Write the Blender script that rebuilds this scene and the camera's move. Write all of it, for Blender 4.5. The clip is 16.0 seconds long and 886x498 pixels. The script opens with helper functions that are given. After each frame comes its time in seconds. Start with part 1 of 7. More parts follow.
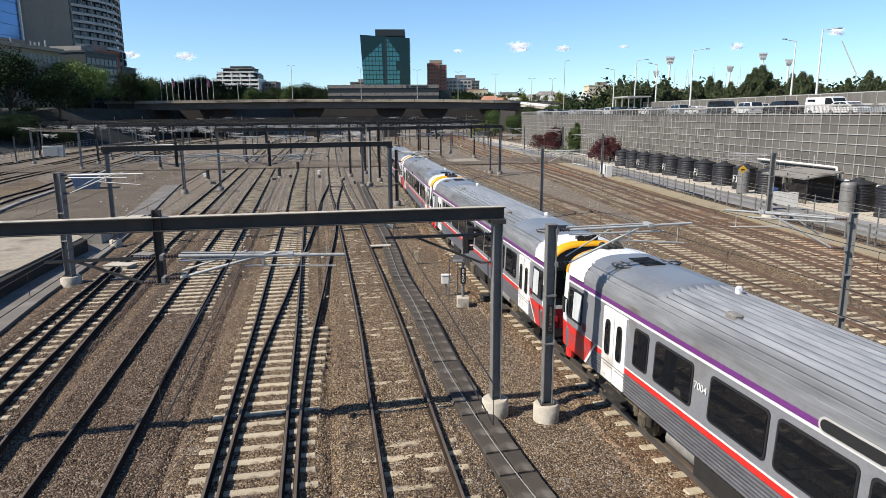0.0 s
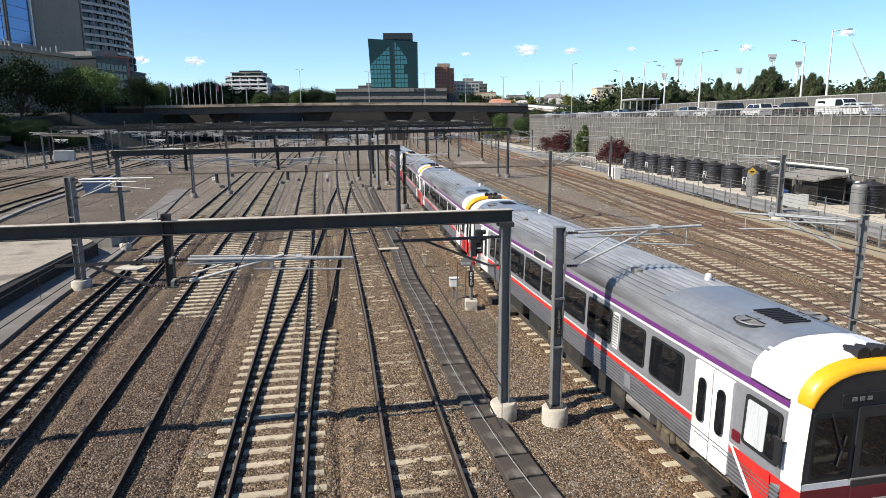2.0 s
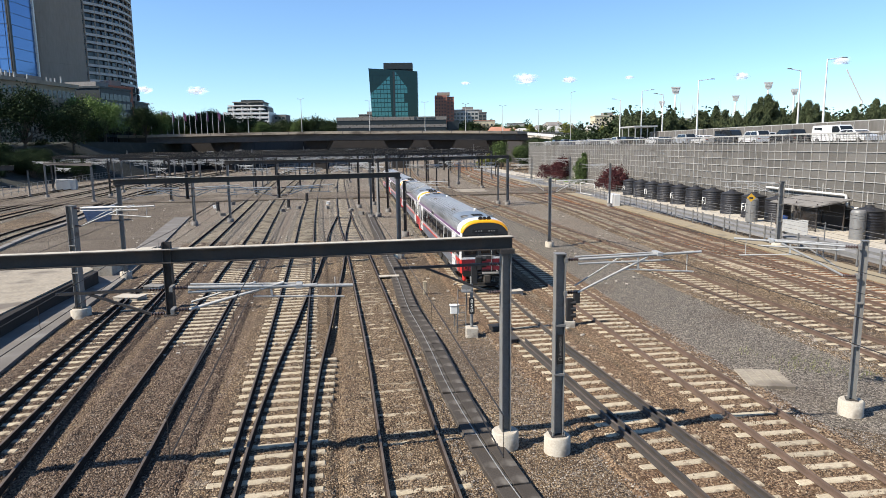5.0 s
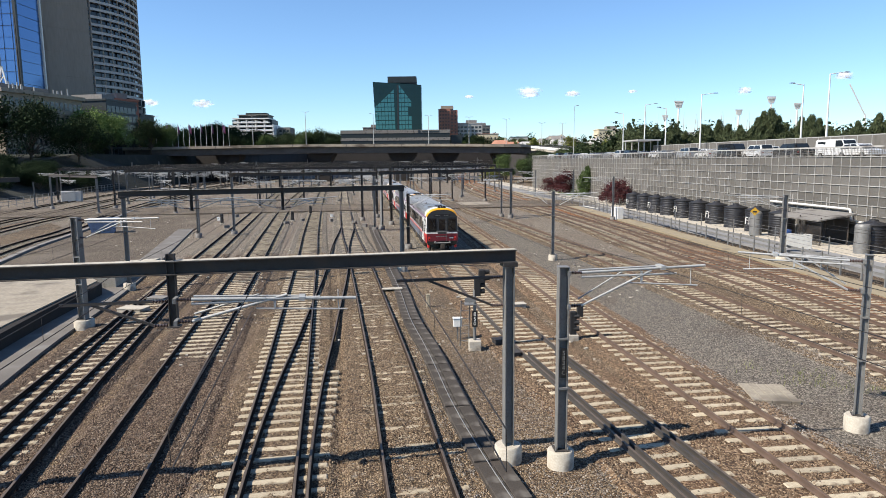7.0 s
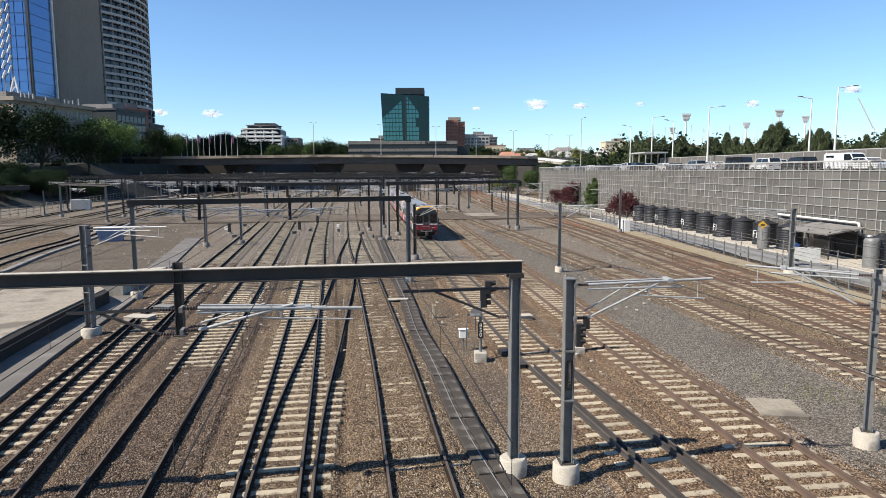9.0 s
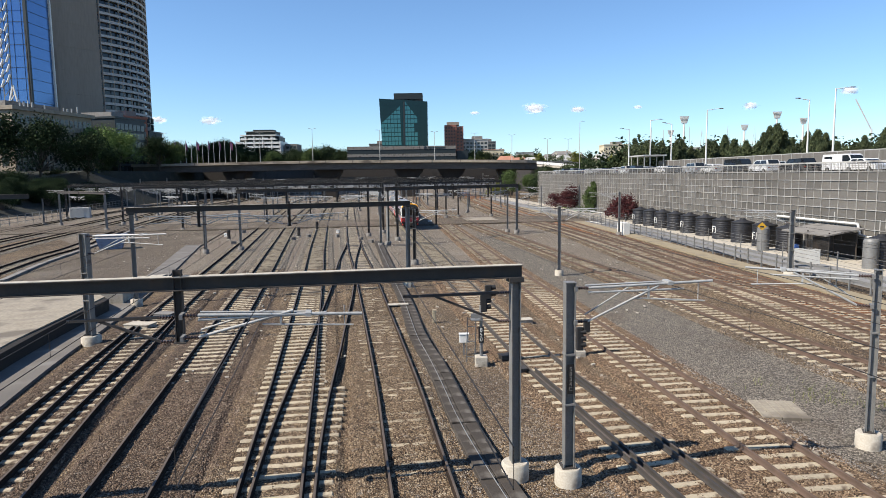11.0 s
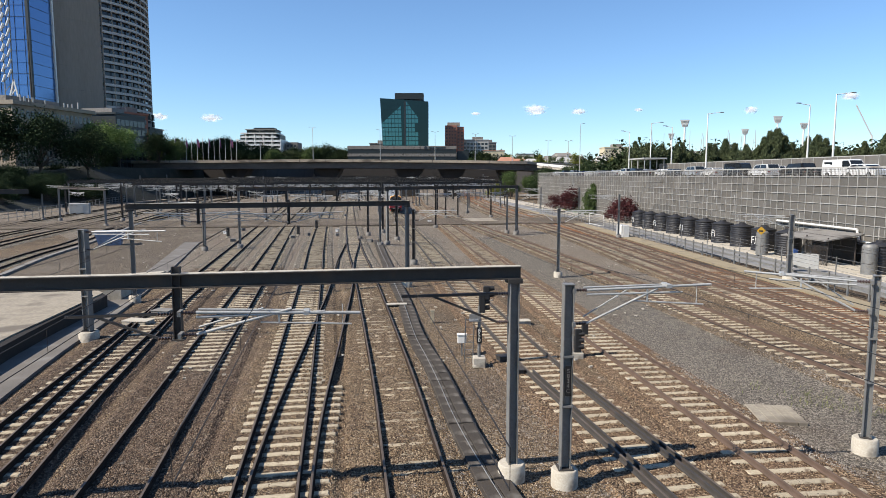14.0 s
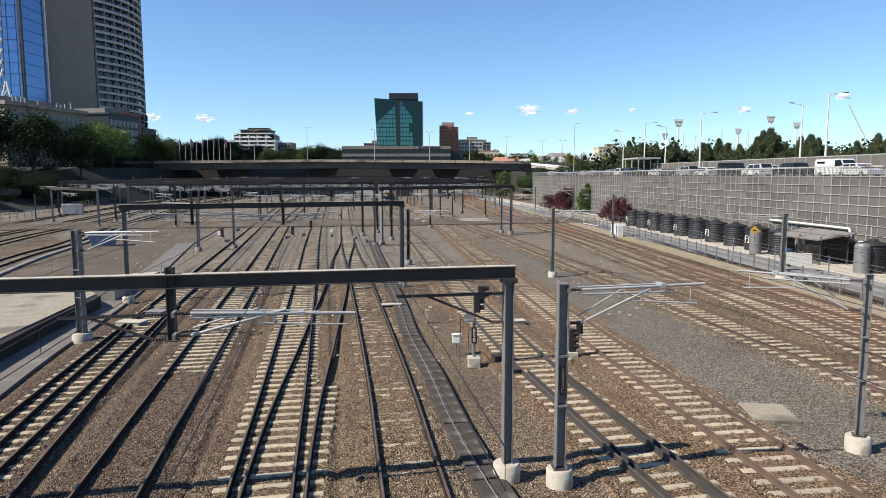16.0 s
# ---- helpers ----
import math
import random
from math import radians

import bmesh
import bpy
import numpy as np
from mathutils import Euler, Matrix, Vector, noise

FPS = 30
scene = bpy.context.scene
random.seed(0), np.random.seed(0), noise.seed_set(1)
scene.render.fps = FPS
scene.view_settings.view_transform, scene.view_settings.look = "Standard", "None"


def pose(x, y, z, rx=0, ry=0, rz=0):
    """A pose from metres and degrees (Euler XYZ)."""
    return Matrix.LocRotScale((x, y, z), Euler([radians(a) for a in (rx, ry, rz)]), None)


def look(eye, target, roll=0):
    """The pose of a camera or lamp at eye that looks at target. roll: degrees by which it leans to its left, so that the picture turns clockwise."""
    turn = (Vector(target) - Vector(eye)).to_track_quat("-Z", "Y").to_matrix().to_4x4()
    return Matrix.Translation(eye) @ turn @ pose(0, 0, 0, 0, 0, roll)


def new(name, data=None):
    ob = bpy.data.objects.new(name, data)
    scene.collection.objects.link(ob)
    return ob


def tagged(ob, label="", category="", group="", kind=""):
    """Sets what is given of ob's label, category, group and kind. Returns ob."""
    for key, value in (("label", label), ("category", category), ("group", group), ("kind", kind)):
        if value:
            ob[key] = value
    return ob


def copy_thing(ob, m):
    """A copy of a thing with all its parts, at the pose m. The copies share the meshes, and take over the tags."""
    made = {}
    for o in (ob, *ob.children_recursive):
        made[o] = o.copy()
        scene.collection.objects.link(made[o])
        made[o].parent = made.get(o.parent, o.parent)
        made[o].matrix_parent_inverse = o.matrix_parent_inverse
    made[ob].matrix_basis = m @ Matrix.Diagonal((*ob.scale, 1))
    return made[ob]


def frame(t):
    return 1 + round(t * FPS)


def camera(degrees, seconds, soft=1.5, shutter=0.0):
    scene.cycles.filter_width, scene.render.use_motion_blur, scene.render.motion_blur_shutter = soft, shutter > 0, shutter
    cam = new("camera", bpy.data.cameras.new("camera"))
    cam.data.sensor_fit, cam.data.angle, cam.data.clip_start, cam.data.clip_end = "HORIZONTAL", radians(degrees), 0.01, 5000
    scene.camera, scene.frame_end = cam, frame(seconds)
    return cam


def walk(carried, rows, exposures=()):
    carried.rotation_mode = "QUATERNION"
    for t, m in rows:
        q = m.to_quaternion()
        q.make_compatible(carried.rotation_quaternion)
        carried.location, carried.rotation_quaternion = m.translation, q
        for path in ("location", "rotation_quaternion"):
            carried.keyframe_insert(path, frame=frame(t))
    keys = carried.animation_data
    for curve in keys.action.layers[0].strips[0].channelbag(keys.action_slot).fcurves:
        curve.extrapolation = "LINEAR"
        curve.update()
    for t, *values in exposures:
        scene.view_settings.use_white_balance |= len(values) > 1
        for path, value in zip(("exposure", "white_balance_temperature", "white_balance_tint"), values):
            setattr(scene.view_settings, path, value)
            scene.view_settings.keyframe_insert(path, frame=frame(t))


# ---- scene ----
EYE = (0.0, 0.0, 8.08)
CAM_ROWS = [
    (0, -1.461, -11.383, -0.259), (0.5, -1.228, -11.313, -0.274), (1, -1.001, -11.242, -0.291), (1.5, -0.850, -11.190, -0.373),
    (2, -0.745, -11.112, -0.505), (2.5, -0.826, -10.814, -0.797), (3, -0.846, -10.427, -0.645), (3.5, -0.833, -10.100, -0.598),
    (4, -0.763, -9.581, -0.631), (6.5, -0.749, -7.892, -0.769), (7, -0.465, -7.611, -0.545), (7.5, -0.253, -7.347, -0.467),
    (8, -0.087, -7.039, -0.555), (8.5, 0.032, -6.834, -0.402), (9, 0.091, -6.650, -0.169), (11.5, 0.056, -6.204, -0.762),
    (12, 0.026, -6.188, -0.720), (12.5, -0.003, -6.173, -0.556), (13, -0.033, -6.168, -0.451), (13.5, -0.016, -6.176, -0.381),
    (14, -0.015, -6.211, 0.032), (14.5, 0.002, -6.226, 0.200), (15, -0.092, -6.261, 0.096), (15.5, -0.218, -6.239, -0.037),
    (16, -0.485, -6.210, -0.056),
]


def aim(yaw, pitch, roll):
    """Camera pose at EYE: degrees to the left of +y, up, and lean."""
    a, b = radians(yaw), radians(pitch)
    way = Vector((-math.sin(a) * math.cos(b), math.cos(a) * math.cos(b), math.sin(b)))
    return look(EYE, Vector(EYE) + way, roll)


cam = camera(68.37, 16.0, soft=0.55)
walk(cam, [(t, aim(yaw, pitch, roll)) for t, yaw, pitch, roll in CAM_ROWS],
     exposures=[(0.0, 0.70), (1.0, 0.81), (2.5, 0.80), (4.0, 0.92), (7.0, 0.83), (9.0, 0.79), (12.0, 0.73), (16.0, 0.71)])

# ---- world, sun, exposure ----
SUN_EL, SUN_AZ = 44.0, 20.0  # degrees; the light travels towards +x, turned SUN_AZ towards +y
world = bpy.data.worlds.new("world")
scene.world = world
world.use_nodes = True
wn = world.node_tree
sky = wn.nodes.new("ShaderNodeTexSky")
sky.sky_type, sky.sun_disc = "NISHITA", False
sky.sun_elevation, sky.sun_rotation = radians(SUN_EL), radians(250)
sky.air_density, sky.dust_density, sky.ozone_density = 0.9, 0.15, 4.6
wn.nodes["Background"].inputs["Strength"].default_value = 0.098
tint = wn.nodes.new("ShaderNodeMix")
tint.data_type, tint.blend_type = "RGBA", "MULTIPLY"
tint.inputs["Factor"].default_value, tint.inputs["B"].default_value = 1.0, (0.89, 1.0, 1.07, 1)
wn.links.new(sky.outputs[0], tint.inputs["A"])
wn.links.new(tint.outputs["Result"], wn.nodes["Background"].inputs["Color"])
sun = new("sun", bpy.data.lights.new("sun", "SUN"))
sun.data.energy, sun.data.angle, sun.data.color = 5.0, radians(0.53), (1.0, 0.925, 0.82)
sun_way = Vector((math.cos(radians(SUN_EL)) * math.cos(radians(SUN_AZ)), math.cos(radians(SUN_EL)) * math.sin(radians(SUN_AZ)), -math.sin(radians(SUN_EL))))
sun.matrix_world = look((0, 0, 60), Vector((0, 0, 60)) + sun_way)


# ---- materials ----
def rgb(h):
    """Linear colour from a hex string of a clean base colour in sRGB, scaled down to balance sun, sky and exposure."""
    v = [int(h[i:i + 2], 16) / 255 for i in (0, 2, 4)]
    return [0.84 * (c / 12.92 if c <= 0.04045 else ((c + 0.055) / 1.055) ** 2.4) for c in v]


def mat(name, colour, colour2=None, rough=0.7, metal=0.0, fine=30.0, coarse=1.5, bump=0.15, dirt=None, dirt_amount=0.0, stretch=(1, 1, 1), vary=0.0, spec=0.5, dist=0.02):
    """A procedural surface: two colours mixed by fine and coarse noise, dirt in patches, bump, and a shift per object."""
    m = bpy.data.materials.new(name)
    m.use_nodes = True
    n, l = m.node_tree.nodes, m.node_tree.links
    b = n["Principled BSDF"]
    colour2 = colour2 or [c * 0.75 for c in colour]
    co = n.new("ShaderNodeTexCoord")
    mp = n.new("ShaderNodeMapping")
    mp.inputs["Scale"].default_value = stretch
    l.new(co.outputs["Object"], mp.inputs["Vector"])
    a = n.new("ShaderNodeTexNoise")
    a.inputs["Scale"].default_value, a.inputs["Detail"].default_value = fine, 4
    c = n.new("ShaderNodeTexNoise")
    c.inputs["Scale"].default_value, c.inputs["Detail"].default_value = coarse, 3
    for t in (a, c):
        l.new(mp.outputs[0], t.inputs["Vector"])
    add = n.new("ShaderNodeMath")
    add.operation = "ADD"
    l.new(a.outputs["Fac"], add.inputs[0])
    l.new(c.outputs["Fac"], add.inputs[1])
    ramp = n.new("ShaderNodeMapRange")
    ramp.inputs["From Min"].default_value, ramp.inputs["From Max"].default_value = 0.7, 1.3
    l.new(add.outputs[0], ramp.inputs["Value"])
    mix = n.new("ShaderNodeMix")
    mix.data_type = "RGBA"
    mix.inputs["A"].default_value, mix.inputs["B"].default_value = (*colour2, 1), (*colour, 1)
    l.new(ramp.outputs[0], mix.inputs["Factor"])
    out = mix.outputs["Result"]
    if dirt:
        d = n.new("ShaderNodeMapRange")
        d.inputs["From Min"].default_value, d.inputs["From Max"].default_value = 0.62 - 0.3 * dirt_amount, 0.78 - 0.3 * dirt_amount
        l.new(c.outputs["Fac"], d.inputs["Value"])
        mix2 = n.new("ShaderNodeMix")
        mix2.data_type = "RGBA"
        mix2.inputs["B"].default_value = (*dirt, 1)
        l.new(out, mix2.inputs["A"])
        l.new(d.outputs[0], mix2.inputs["Factor"])
        out = mix2.outputs["Result"]
    if vary:
        info, mr, hs = n.new("ShaderNodeObjectInfo"), n.new("ShaderNodeMapRange"), n.new("ShaderNodeHueSaturation")
        mr.inputs["To Min"].default_value, mr.inputs["To Max"].default_value = 1 - vary, 1 + vary
        l.new(info.outputs["Random"], mr.inputs["Value"])
        l.new(mr.outputs[0], hs.inputs["Value"])
        l.new(out, hs.inputs["Color"])
        out = hs.outputs["Color"]
    l.new(out, b.inputs["Base Color"])
    rr = n.new("ShaderNodeMapRange")
    rr.inputs["To Min"].default_value, rr.inputs["To Max"].default_value = max(0.02, rough - 0.12), min(1, rough + 0.12)
    l.new(a.outputs["Fac"], rr.inputs["Value"])
    l.new(rr.outputs[0], b.inputs["Roughness"])
    b.inputs["Metallic"].default_value, b.inputs["Specular IOR Level"].default_value = metal, spec
    if bump:
        bp = n.new("ShaderNodeBump")
        bp.inputs["Strength"].default_value, bp.inputs["Distance"].default_value = bump, dist
        l.new(a.outputs["Fac"], bp.inputs["Height"])
        l.new(bp.outputs[0], b.inputs["Normal"])
    return m


def gravel_mat(name, stones, scale=16.0, patches=()):
    """Crushed stone: cells of several colours with relief, and larger patches of rust, dust or grease."""
    m = bpy.data.materials.new(name)
    m.use_nodes = True
    n, l = m.node_tree.nodes, m.node_tree.links
    b = n["Principled BSDF"]
    co = n.new("ShaderNodeTexCoord")
    vo = n.new("ShaderNodeTexVoronoi")
    vo.inputs["Scale"].default_value = scale
    l.new(co.outputs["Object"], vo.inputs["Vector"])
    ramp = n.new("ShaderNodeValToRGB")
    ramp.color_ramp.interpolation = "CONSTANT"
    els = ramp.color_ramp.elements
    while len(els) < len(stones):
        els.new(0.5)
    for i, c in enumerate(stones):
        els[i].position, els[i].color = i / len(stones), (c[0] * 1.07, c[1], c[2] * 0.87, 1)
    sep = n.new("ShaderNodeSeparateColor")
    l.new(vo.outputs["Color"], sep.inputs[0])
    l.new(sep.outputs[0], ramp.inputs["Fac"])
    out = ramp.outputs["Color"]
    for i, (c, size, lo, hi, most) in enumerate(patches):
        no, mr, mx = n.new("ShaderNodeTexNoise"), n.new("ShaderNodeMapRange"), n.new("ShaderNodeMix")
        no.noise_dimensions = "4D"
        no.inputs["W"].default_value = 3.7 * i + 1
        no.inputs["Scale"].default_value, no.inputs["Detail"].default_value = size, 5
        l.new(co.outputs["Object"], no.inputs["Vector"])
        mr.inputs["From Min"].default_value, mr.inputs["From Max"].default_value, mr.inputs["To Max"].default_value = lo, hi, most
        l.new(no.outputs["Fac"], mr.inputs["Value"])
        mx.data_type = "RGBA"
        l.new(mr.outputs[0], mx.inputs["Factor"])
        l.new(out, mx.inputs["A"])
        mx.inputs["B"].default_value = (*c, 1)
        out = mx.outputs["Result"]
    l.new(out, b.inputs["Base Color"])
    b.inputs["Roughness"].default_value = 0.92
    b.inputs["Specular IOR Level"].default_value = 0.2
    bp = n.new("ShaderNodeBump")
    bp.invert = True
    bp.inputs["Strength"].default_value, bp.inputs["Distance"].default_value = 1.0, 0.05
    l.new(vo.outputs["Distance"], bp.inputs["Height"])
    l.new(bp.outputs[0], b.inputs["Normal"])
    return m


def glass_mat(name, colour, rough=0.04, metal=0.0):
    m = bpy.data.materials.new(name)
    m.use_nodes = True
    b = m.node_tree.nodes["Principled BSDF"]
    b.inputs["Base Color"].default_value = (*colour, 1)
    b.inputs["Roughness"].default_value, b.inputs["Metallic"].default_value = rough, metal
    return m


M_BALLAST = gravel_mat("ballast", [rgb("6d6154"), rgb("4c4238"), rgb("8a7c6a"), rgb("5d5043"), rgb("3a322b"), rgb("9b8d7b"), rgb("675642")], 21,
                       [(rgb("4b3d33"), 0.35, 0.5, 0.7, 0.6), (rgb("38332f"), 0.12, 0.48, 0.68, 0.6), (rgb("9a9085"), 0.8, 0.62, 0.76, 0.45), (rgb("a59c90"), 4.0, 0.6, 0.68, 0.55), (rgb("2f2a25"), 3.0, 0.58, 0.68, 0.6)])
M_RUSTY = gravel_mat("rusty_ballast", [rgb("6e5e50"), rgb("564738"), rgb("887563"), rgb("635243"), rgb("463931"), rgb("948371")], 17,
                     [(rgb("644530"), 0.5, 0.5, 0.75, 0.5), (rgb("8d7b66"), 0.9, 0.6, 0.75, 0.4)])
# dark brown stone, darkened further for a blurred shadow over the left tracks
M_DARKBED = gravel_mat("dark_shadowed_ballast", [rgb("5a4e44"), rgb("3d342d"), rgb("71645a"), rgb("4a4038"), rgb("2f2823"), rgb("80756a"), rgb("54463a")], 17,
                       [(rgb("3a2f27"), 0.4, 0.45, 0.7, 0.5), (rgb("2f2a26"), 0.15, 0.5, 0.7, 0.5), (rgb("8d8479"), 4.0, 0.6, 0.68, 0.5)])
M_GREYBALLAST = gravel_mat("grey_ballast", [rgb("6c6863"), rgb("514e4b"), rgb("827e79"), rgb("5e5b58"), rgb("444240"), rgb("928d88")], 18,
                           [(rgb("5b4a3b"), 0.3, 0.55, 0.75, 0.4)])
M_RUSTBED = gravel_mat("rust_stained_ballast", [rgb("7a5a45"), rgb("5f4433"), rgb("8f6f57"), rgb("6b4d3a"), rgb("4c382b"), rgb("9a8069")], 18,
                       [(rgb("7c4a2c"), 0.25, 0.42, 0.65, 0.6), (rgb("8d7b66"), 0.9, 0.62, 0.75, 0.4)])
M_DIRT = gravel_mat("fine_dirt", [rgb("655e57"), rgb("554e48"), rgb("716962"), rgb("4b4540"), rgb("7c756d")], 26,
                    [(rgb("8f8577"), 0.12, 0.5, 0.7, 0.55), (rgb("4d443b"), 0.2, 0.52, 0.72, 0.5)])
M_RAIL = mat("rail_side", rgb("453a32"), rgb("2b241f"), 0.95, 0.0, fine=40, bump=0.2, spec=0.08)
M_RUSTRAIL = mat("rusty_rail", rgb("6c584b"), rgb("524338"), 0.85, 0.1, fine=40, bump=0.2)
M_HEAD = mat("rail_head", rgb("6b5e51"), rgb("4d4238"), 0.6, 0.15, fine=60, bump=0.03)
M_SLEEPER = mat("concrete_sleeper", rgb("c0b49b"), rgb("998b74"), 0.9, fine=18, coarse=3, bump=0.3, dirt=rgb("6f5f4d"), dirt_amount=0.25, vary=0.16)
M_OLDSLEEPER = mat("old_sleeper", rgb("bdb096"), rgb("978971"), 0.95, fine=14, coarse=2.4, bump=0.5, dirt=rgb("6a5f50"), dirt_amount=0.45, vary=0.25)
M_STEEL = mat("galvanised_steel", rgb("8c8b88"), rgb("72716e"), 0.6, 0.3, fine=25, coarse=2, bump=0.05, dirt=rgb("5f5750"), dirt_amount=0.1)
M_TUBE = mat("bright_galvanised", rgb("b9b9b6"), rgb("979794"), 0.55, 0.15, fine=20, bump=0.02)
M_DARKSTEEL = mat("weathered_steel", rgb("48433f"), rgb("37332f"), 0.75, 0.1, fine=22, coarse=1.2, bump=0.08, dirt=rgb("4f4238"), dirt_amount=0.25)
M_CONC = mat("pale_concrete", rgb("c2baab"), rgb("a69d8d"), 0.9, fine=20, coarse=1.8, bump=0.2, dirt=rgb("7b7164"), dirt_amount=0.25)
M_OLDCONC = mat("stained_concrete", rgb("a89e8c"), rgb("857b6b"), 0.92, fine=6, coarse=0.45, bump=0.15, dirt=rgb("6a6155"), dirt_amount=0.45)
M_DULLCONC = mat("dull_concrete", rgb("8b8781"), rgb("6d6964"), 0.92, fine=12, coarse=0.6, bump=0.2, dirt=rgb("4e4a46"), dirt_amount=0.3)
M_ASPHALT = mat("asphalt", rgb("746e67"), rgb("5d5852"), 0.95, fine=60, coarse=0.5, bump=0.15, dirt=rgb("7d7a75"), dirt_amount=0.2)
M_TROUGH = mat("trough_lid", rgb("504a44"), rgb("3f3a35"), 0.95, spec=0.15, fine=25, coarse=1.2, bump=0.2, dirt=rgb("6f6a63"), dirt_amount=0.2, vary=0.08)
M_BLACK = mat("black_plastic", rgb("26262a"), rgb("1d1d20"), 0.5, fine=20, coarse=1.5, bump=0.04)
M_RUBBER = mat("dull_black", rgb("1b1b1c"), rgb("141415"), 0.7, fine=30, bump=0.05)
M_WHITE = mat("white_paint", rgb("e6e5e0"), rgb("d6d4cd"), 0.45, fine=12, coarse=0.8, bump=0.02, dirt=rgb("b5aea2"), dirt_amount=0.1)
M_INSUL = mat("insulator", rgb("4b3a35"), rgb("3a2c28"), 0.3, fine=30, bump=0.0)
M_WIRE = mat("copper_wire", rgb("3d3a38"), rgb("2d2a28"), 0.6, 0.5, fine=30, bump=0.0)


# ---- mesh building ----
class Build:
    """Collects vertices and faces of one mesh."""

    def __init__(self):
        self.v, self.f, self.smooth = [], [], set()

    def add(self, verts, faces, smooth=False):
        k = len(self.v)
        self.v += [tuple(p) for p in verts]
        for fc in faces:
            if smooth:
                self.smooth.add(len(self.f))
            self.f.append([i + k for i in fc])
        return self

    def box(self, c, s, rz=0.0, m=None, bevel=0.0):
        """A box at centre c with sizes s, turned by rz degrees; bevel cuts its upright and top edges."""
        x, y, z = (q / 2 for q in s)
        e = bevel
        if e:
            ring = [(-x + e, -y), (x - e, -y), (x, -y + e), (x, y - e), (x - e, y), (-x + e, y), (-x, y - e), (-x, -y + e)]
            top = [(px * (1 - e / x), py * (1 - e / y)) for px, py in ring]
            p = [(a, b, -z) for a, b in ring] + [(a, b, z - e) for a, b in ring] + [(a, b, z) for a, b in top]
            f = [[i, (i + 1) % 8, 8 + (i + 1) % 8, 8 + i] for i in range(8)] + [[8 + i, 8 + (i + 1) % 8, 16 + (i + 1) % 8, 16 + i] for i in range(8)]
            f += [list(range(16, 24)), list(range(7, -1, -1))]
        else:
            p = [(a, b, c2) for c2 in (-z, z) for a, b in ((-x, -y), (x, -y), (x, y), (-x, y))]
            f = [[3, 2, 1, 0], [4, 5, 6, 7], [0, 1, 5, 4], [1, 2, 6, 5], [2, 3, 7, 6], [3, 0, 4, 7]]
        r = m or Matrix.Rotation(radians(rz), 4, "Z")
        return self.add([r @ Vector(q) + Vector(c) for q in p], f)

    def tube(self, a, b, r, r2=None, n=8, smooth=True):
        """A round bar from a to b."""
        a, b = Vector(a), Vector(b)
        r2 = r if r2 is None else r2
        q = (b - a).to_track_quat("Z", "Y")
        p = [q @ Vector((math.cos(t) * w, math.sin(t) * w, 0)) + o for o, w in ((a, r), (b, r2)) for t in (2 * math.pi * i / n for i in range(n))]
        self.add(p, [[i, (i + 1) % n, n + (i + 1) % n, n + i] for i in range(n)], smooth)
        return self.add(p, [list(range(n - 1, -1, -1)), list(range(n, 2 * n))])

    def bar(self, a, b, w, h):
        """A square bar from a to b."""
        a, b = Vector(a), Vector(b)
        q = (b - a).to_track_quat("Y", "Z").to_matrix().to_4x4()
        return self.box((a + b) / 2, (w, (b - a).length, h), m=q)

    def turned(self, profile, centre=(0, 0, 0), n=16, smooth=True):
        """A form turned round z, from rows of radius and height."""
        k = len(profile)
        p = [(centre[0] + r * math.cos(2 * math.pi * i / n), centre[1] + r * math.sin(2 * math.pi * i / n), centre[2] + z) for r, z in profile for i in range(n)]
        self.add(p, [[j * n + i, j * n + (i + 1) % n, (j + 1) * n + (i + 1) % n, (j + 1) * n + i] for j in range(k - 1) for i in range(n)], smooth)
        return self.add(p[:n] + p[-n:], [list(range(n - 1, -1, -1)), list(range(n, 2 * n))])

    def rings(self, rings, closed=True, caps=True, smooth=False):
        """Skin between rings of equal length."""
        k, n = len(rings), len(rings[0])
        p = [q for r in rings for q in r]
        top = n if closed else n - 1
        self.add(p, [[j * n + i, j * n + (i + 1) % n, (j + 1) * n + (i + 1) % n, (j + 1) * n + i] for j in range(k - 1) for i in range(top)], smooth)
        if caps and closed:
            self.add(rings[0], [list(range(n - 1, -1, -1))])
            self.add(rings[-1], [list(range(n))])
        return self

    def mesh(self, name, material):
        me = bpy.data.meshes.new(name)
        me.from_pydata(self.v, [], self.f)
        if self.smooth:
            me.polygons.foreach_set("use_smooth", [i in self.smooth for i in range(len(self.f))])
        me.materials.append(material)
        return me


def part(name, b, material, parent=None, label="", m=None, kind=""):
    """Links a Build (or a ready mesh) as one mesh object under a thing or a part."""
    ob = new(name, b.mesh(name, material) if isinstance(b, Build) else b)
    if parent:
        ob.parent = parent
    if m is not None:
        ob.matrix_basis = m
    return tagged(ob, label, kind=kind)


def thing(name, label, category, m=None, group="", kind=""):
    ob = new(name)
    ob.empty_display_size = 0.3
    if m is not None:
        ob.matrix_basis = m
    return tagged(ob, label, category, group, kind)


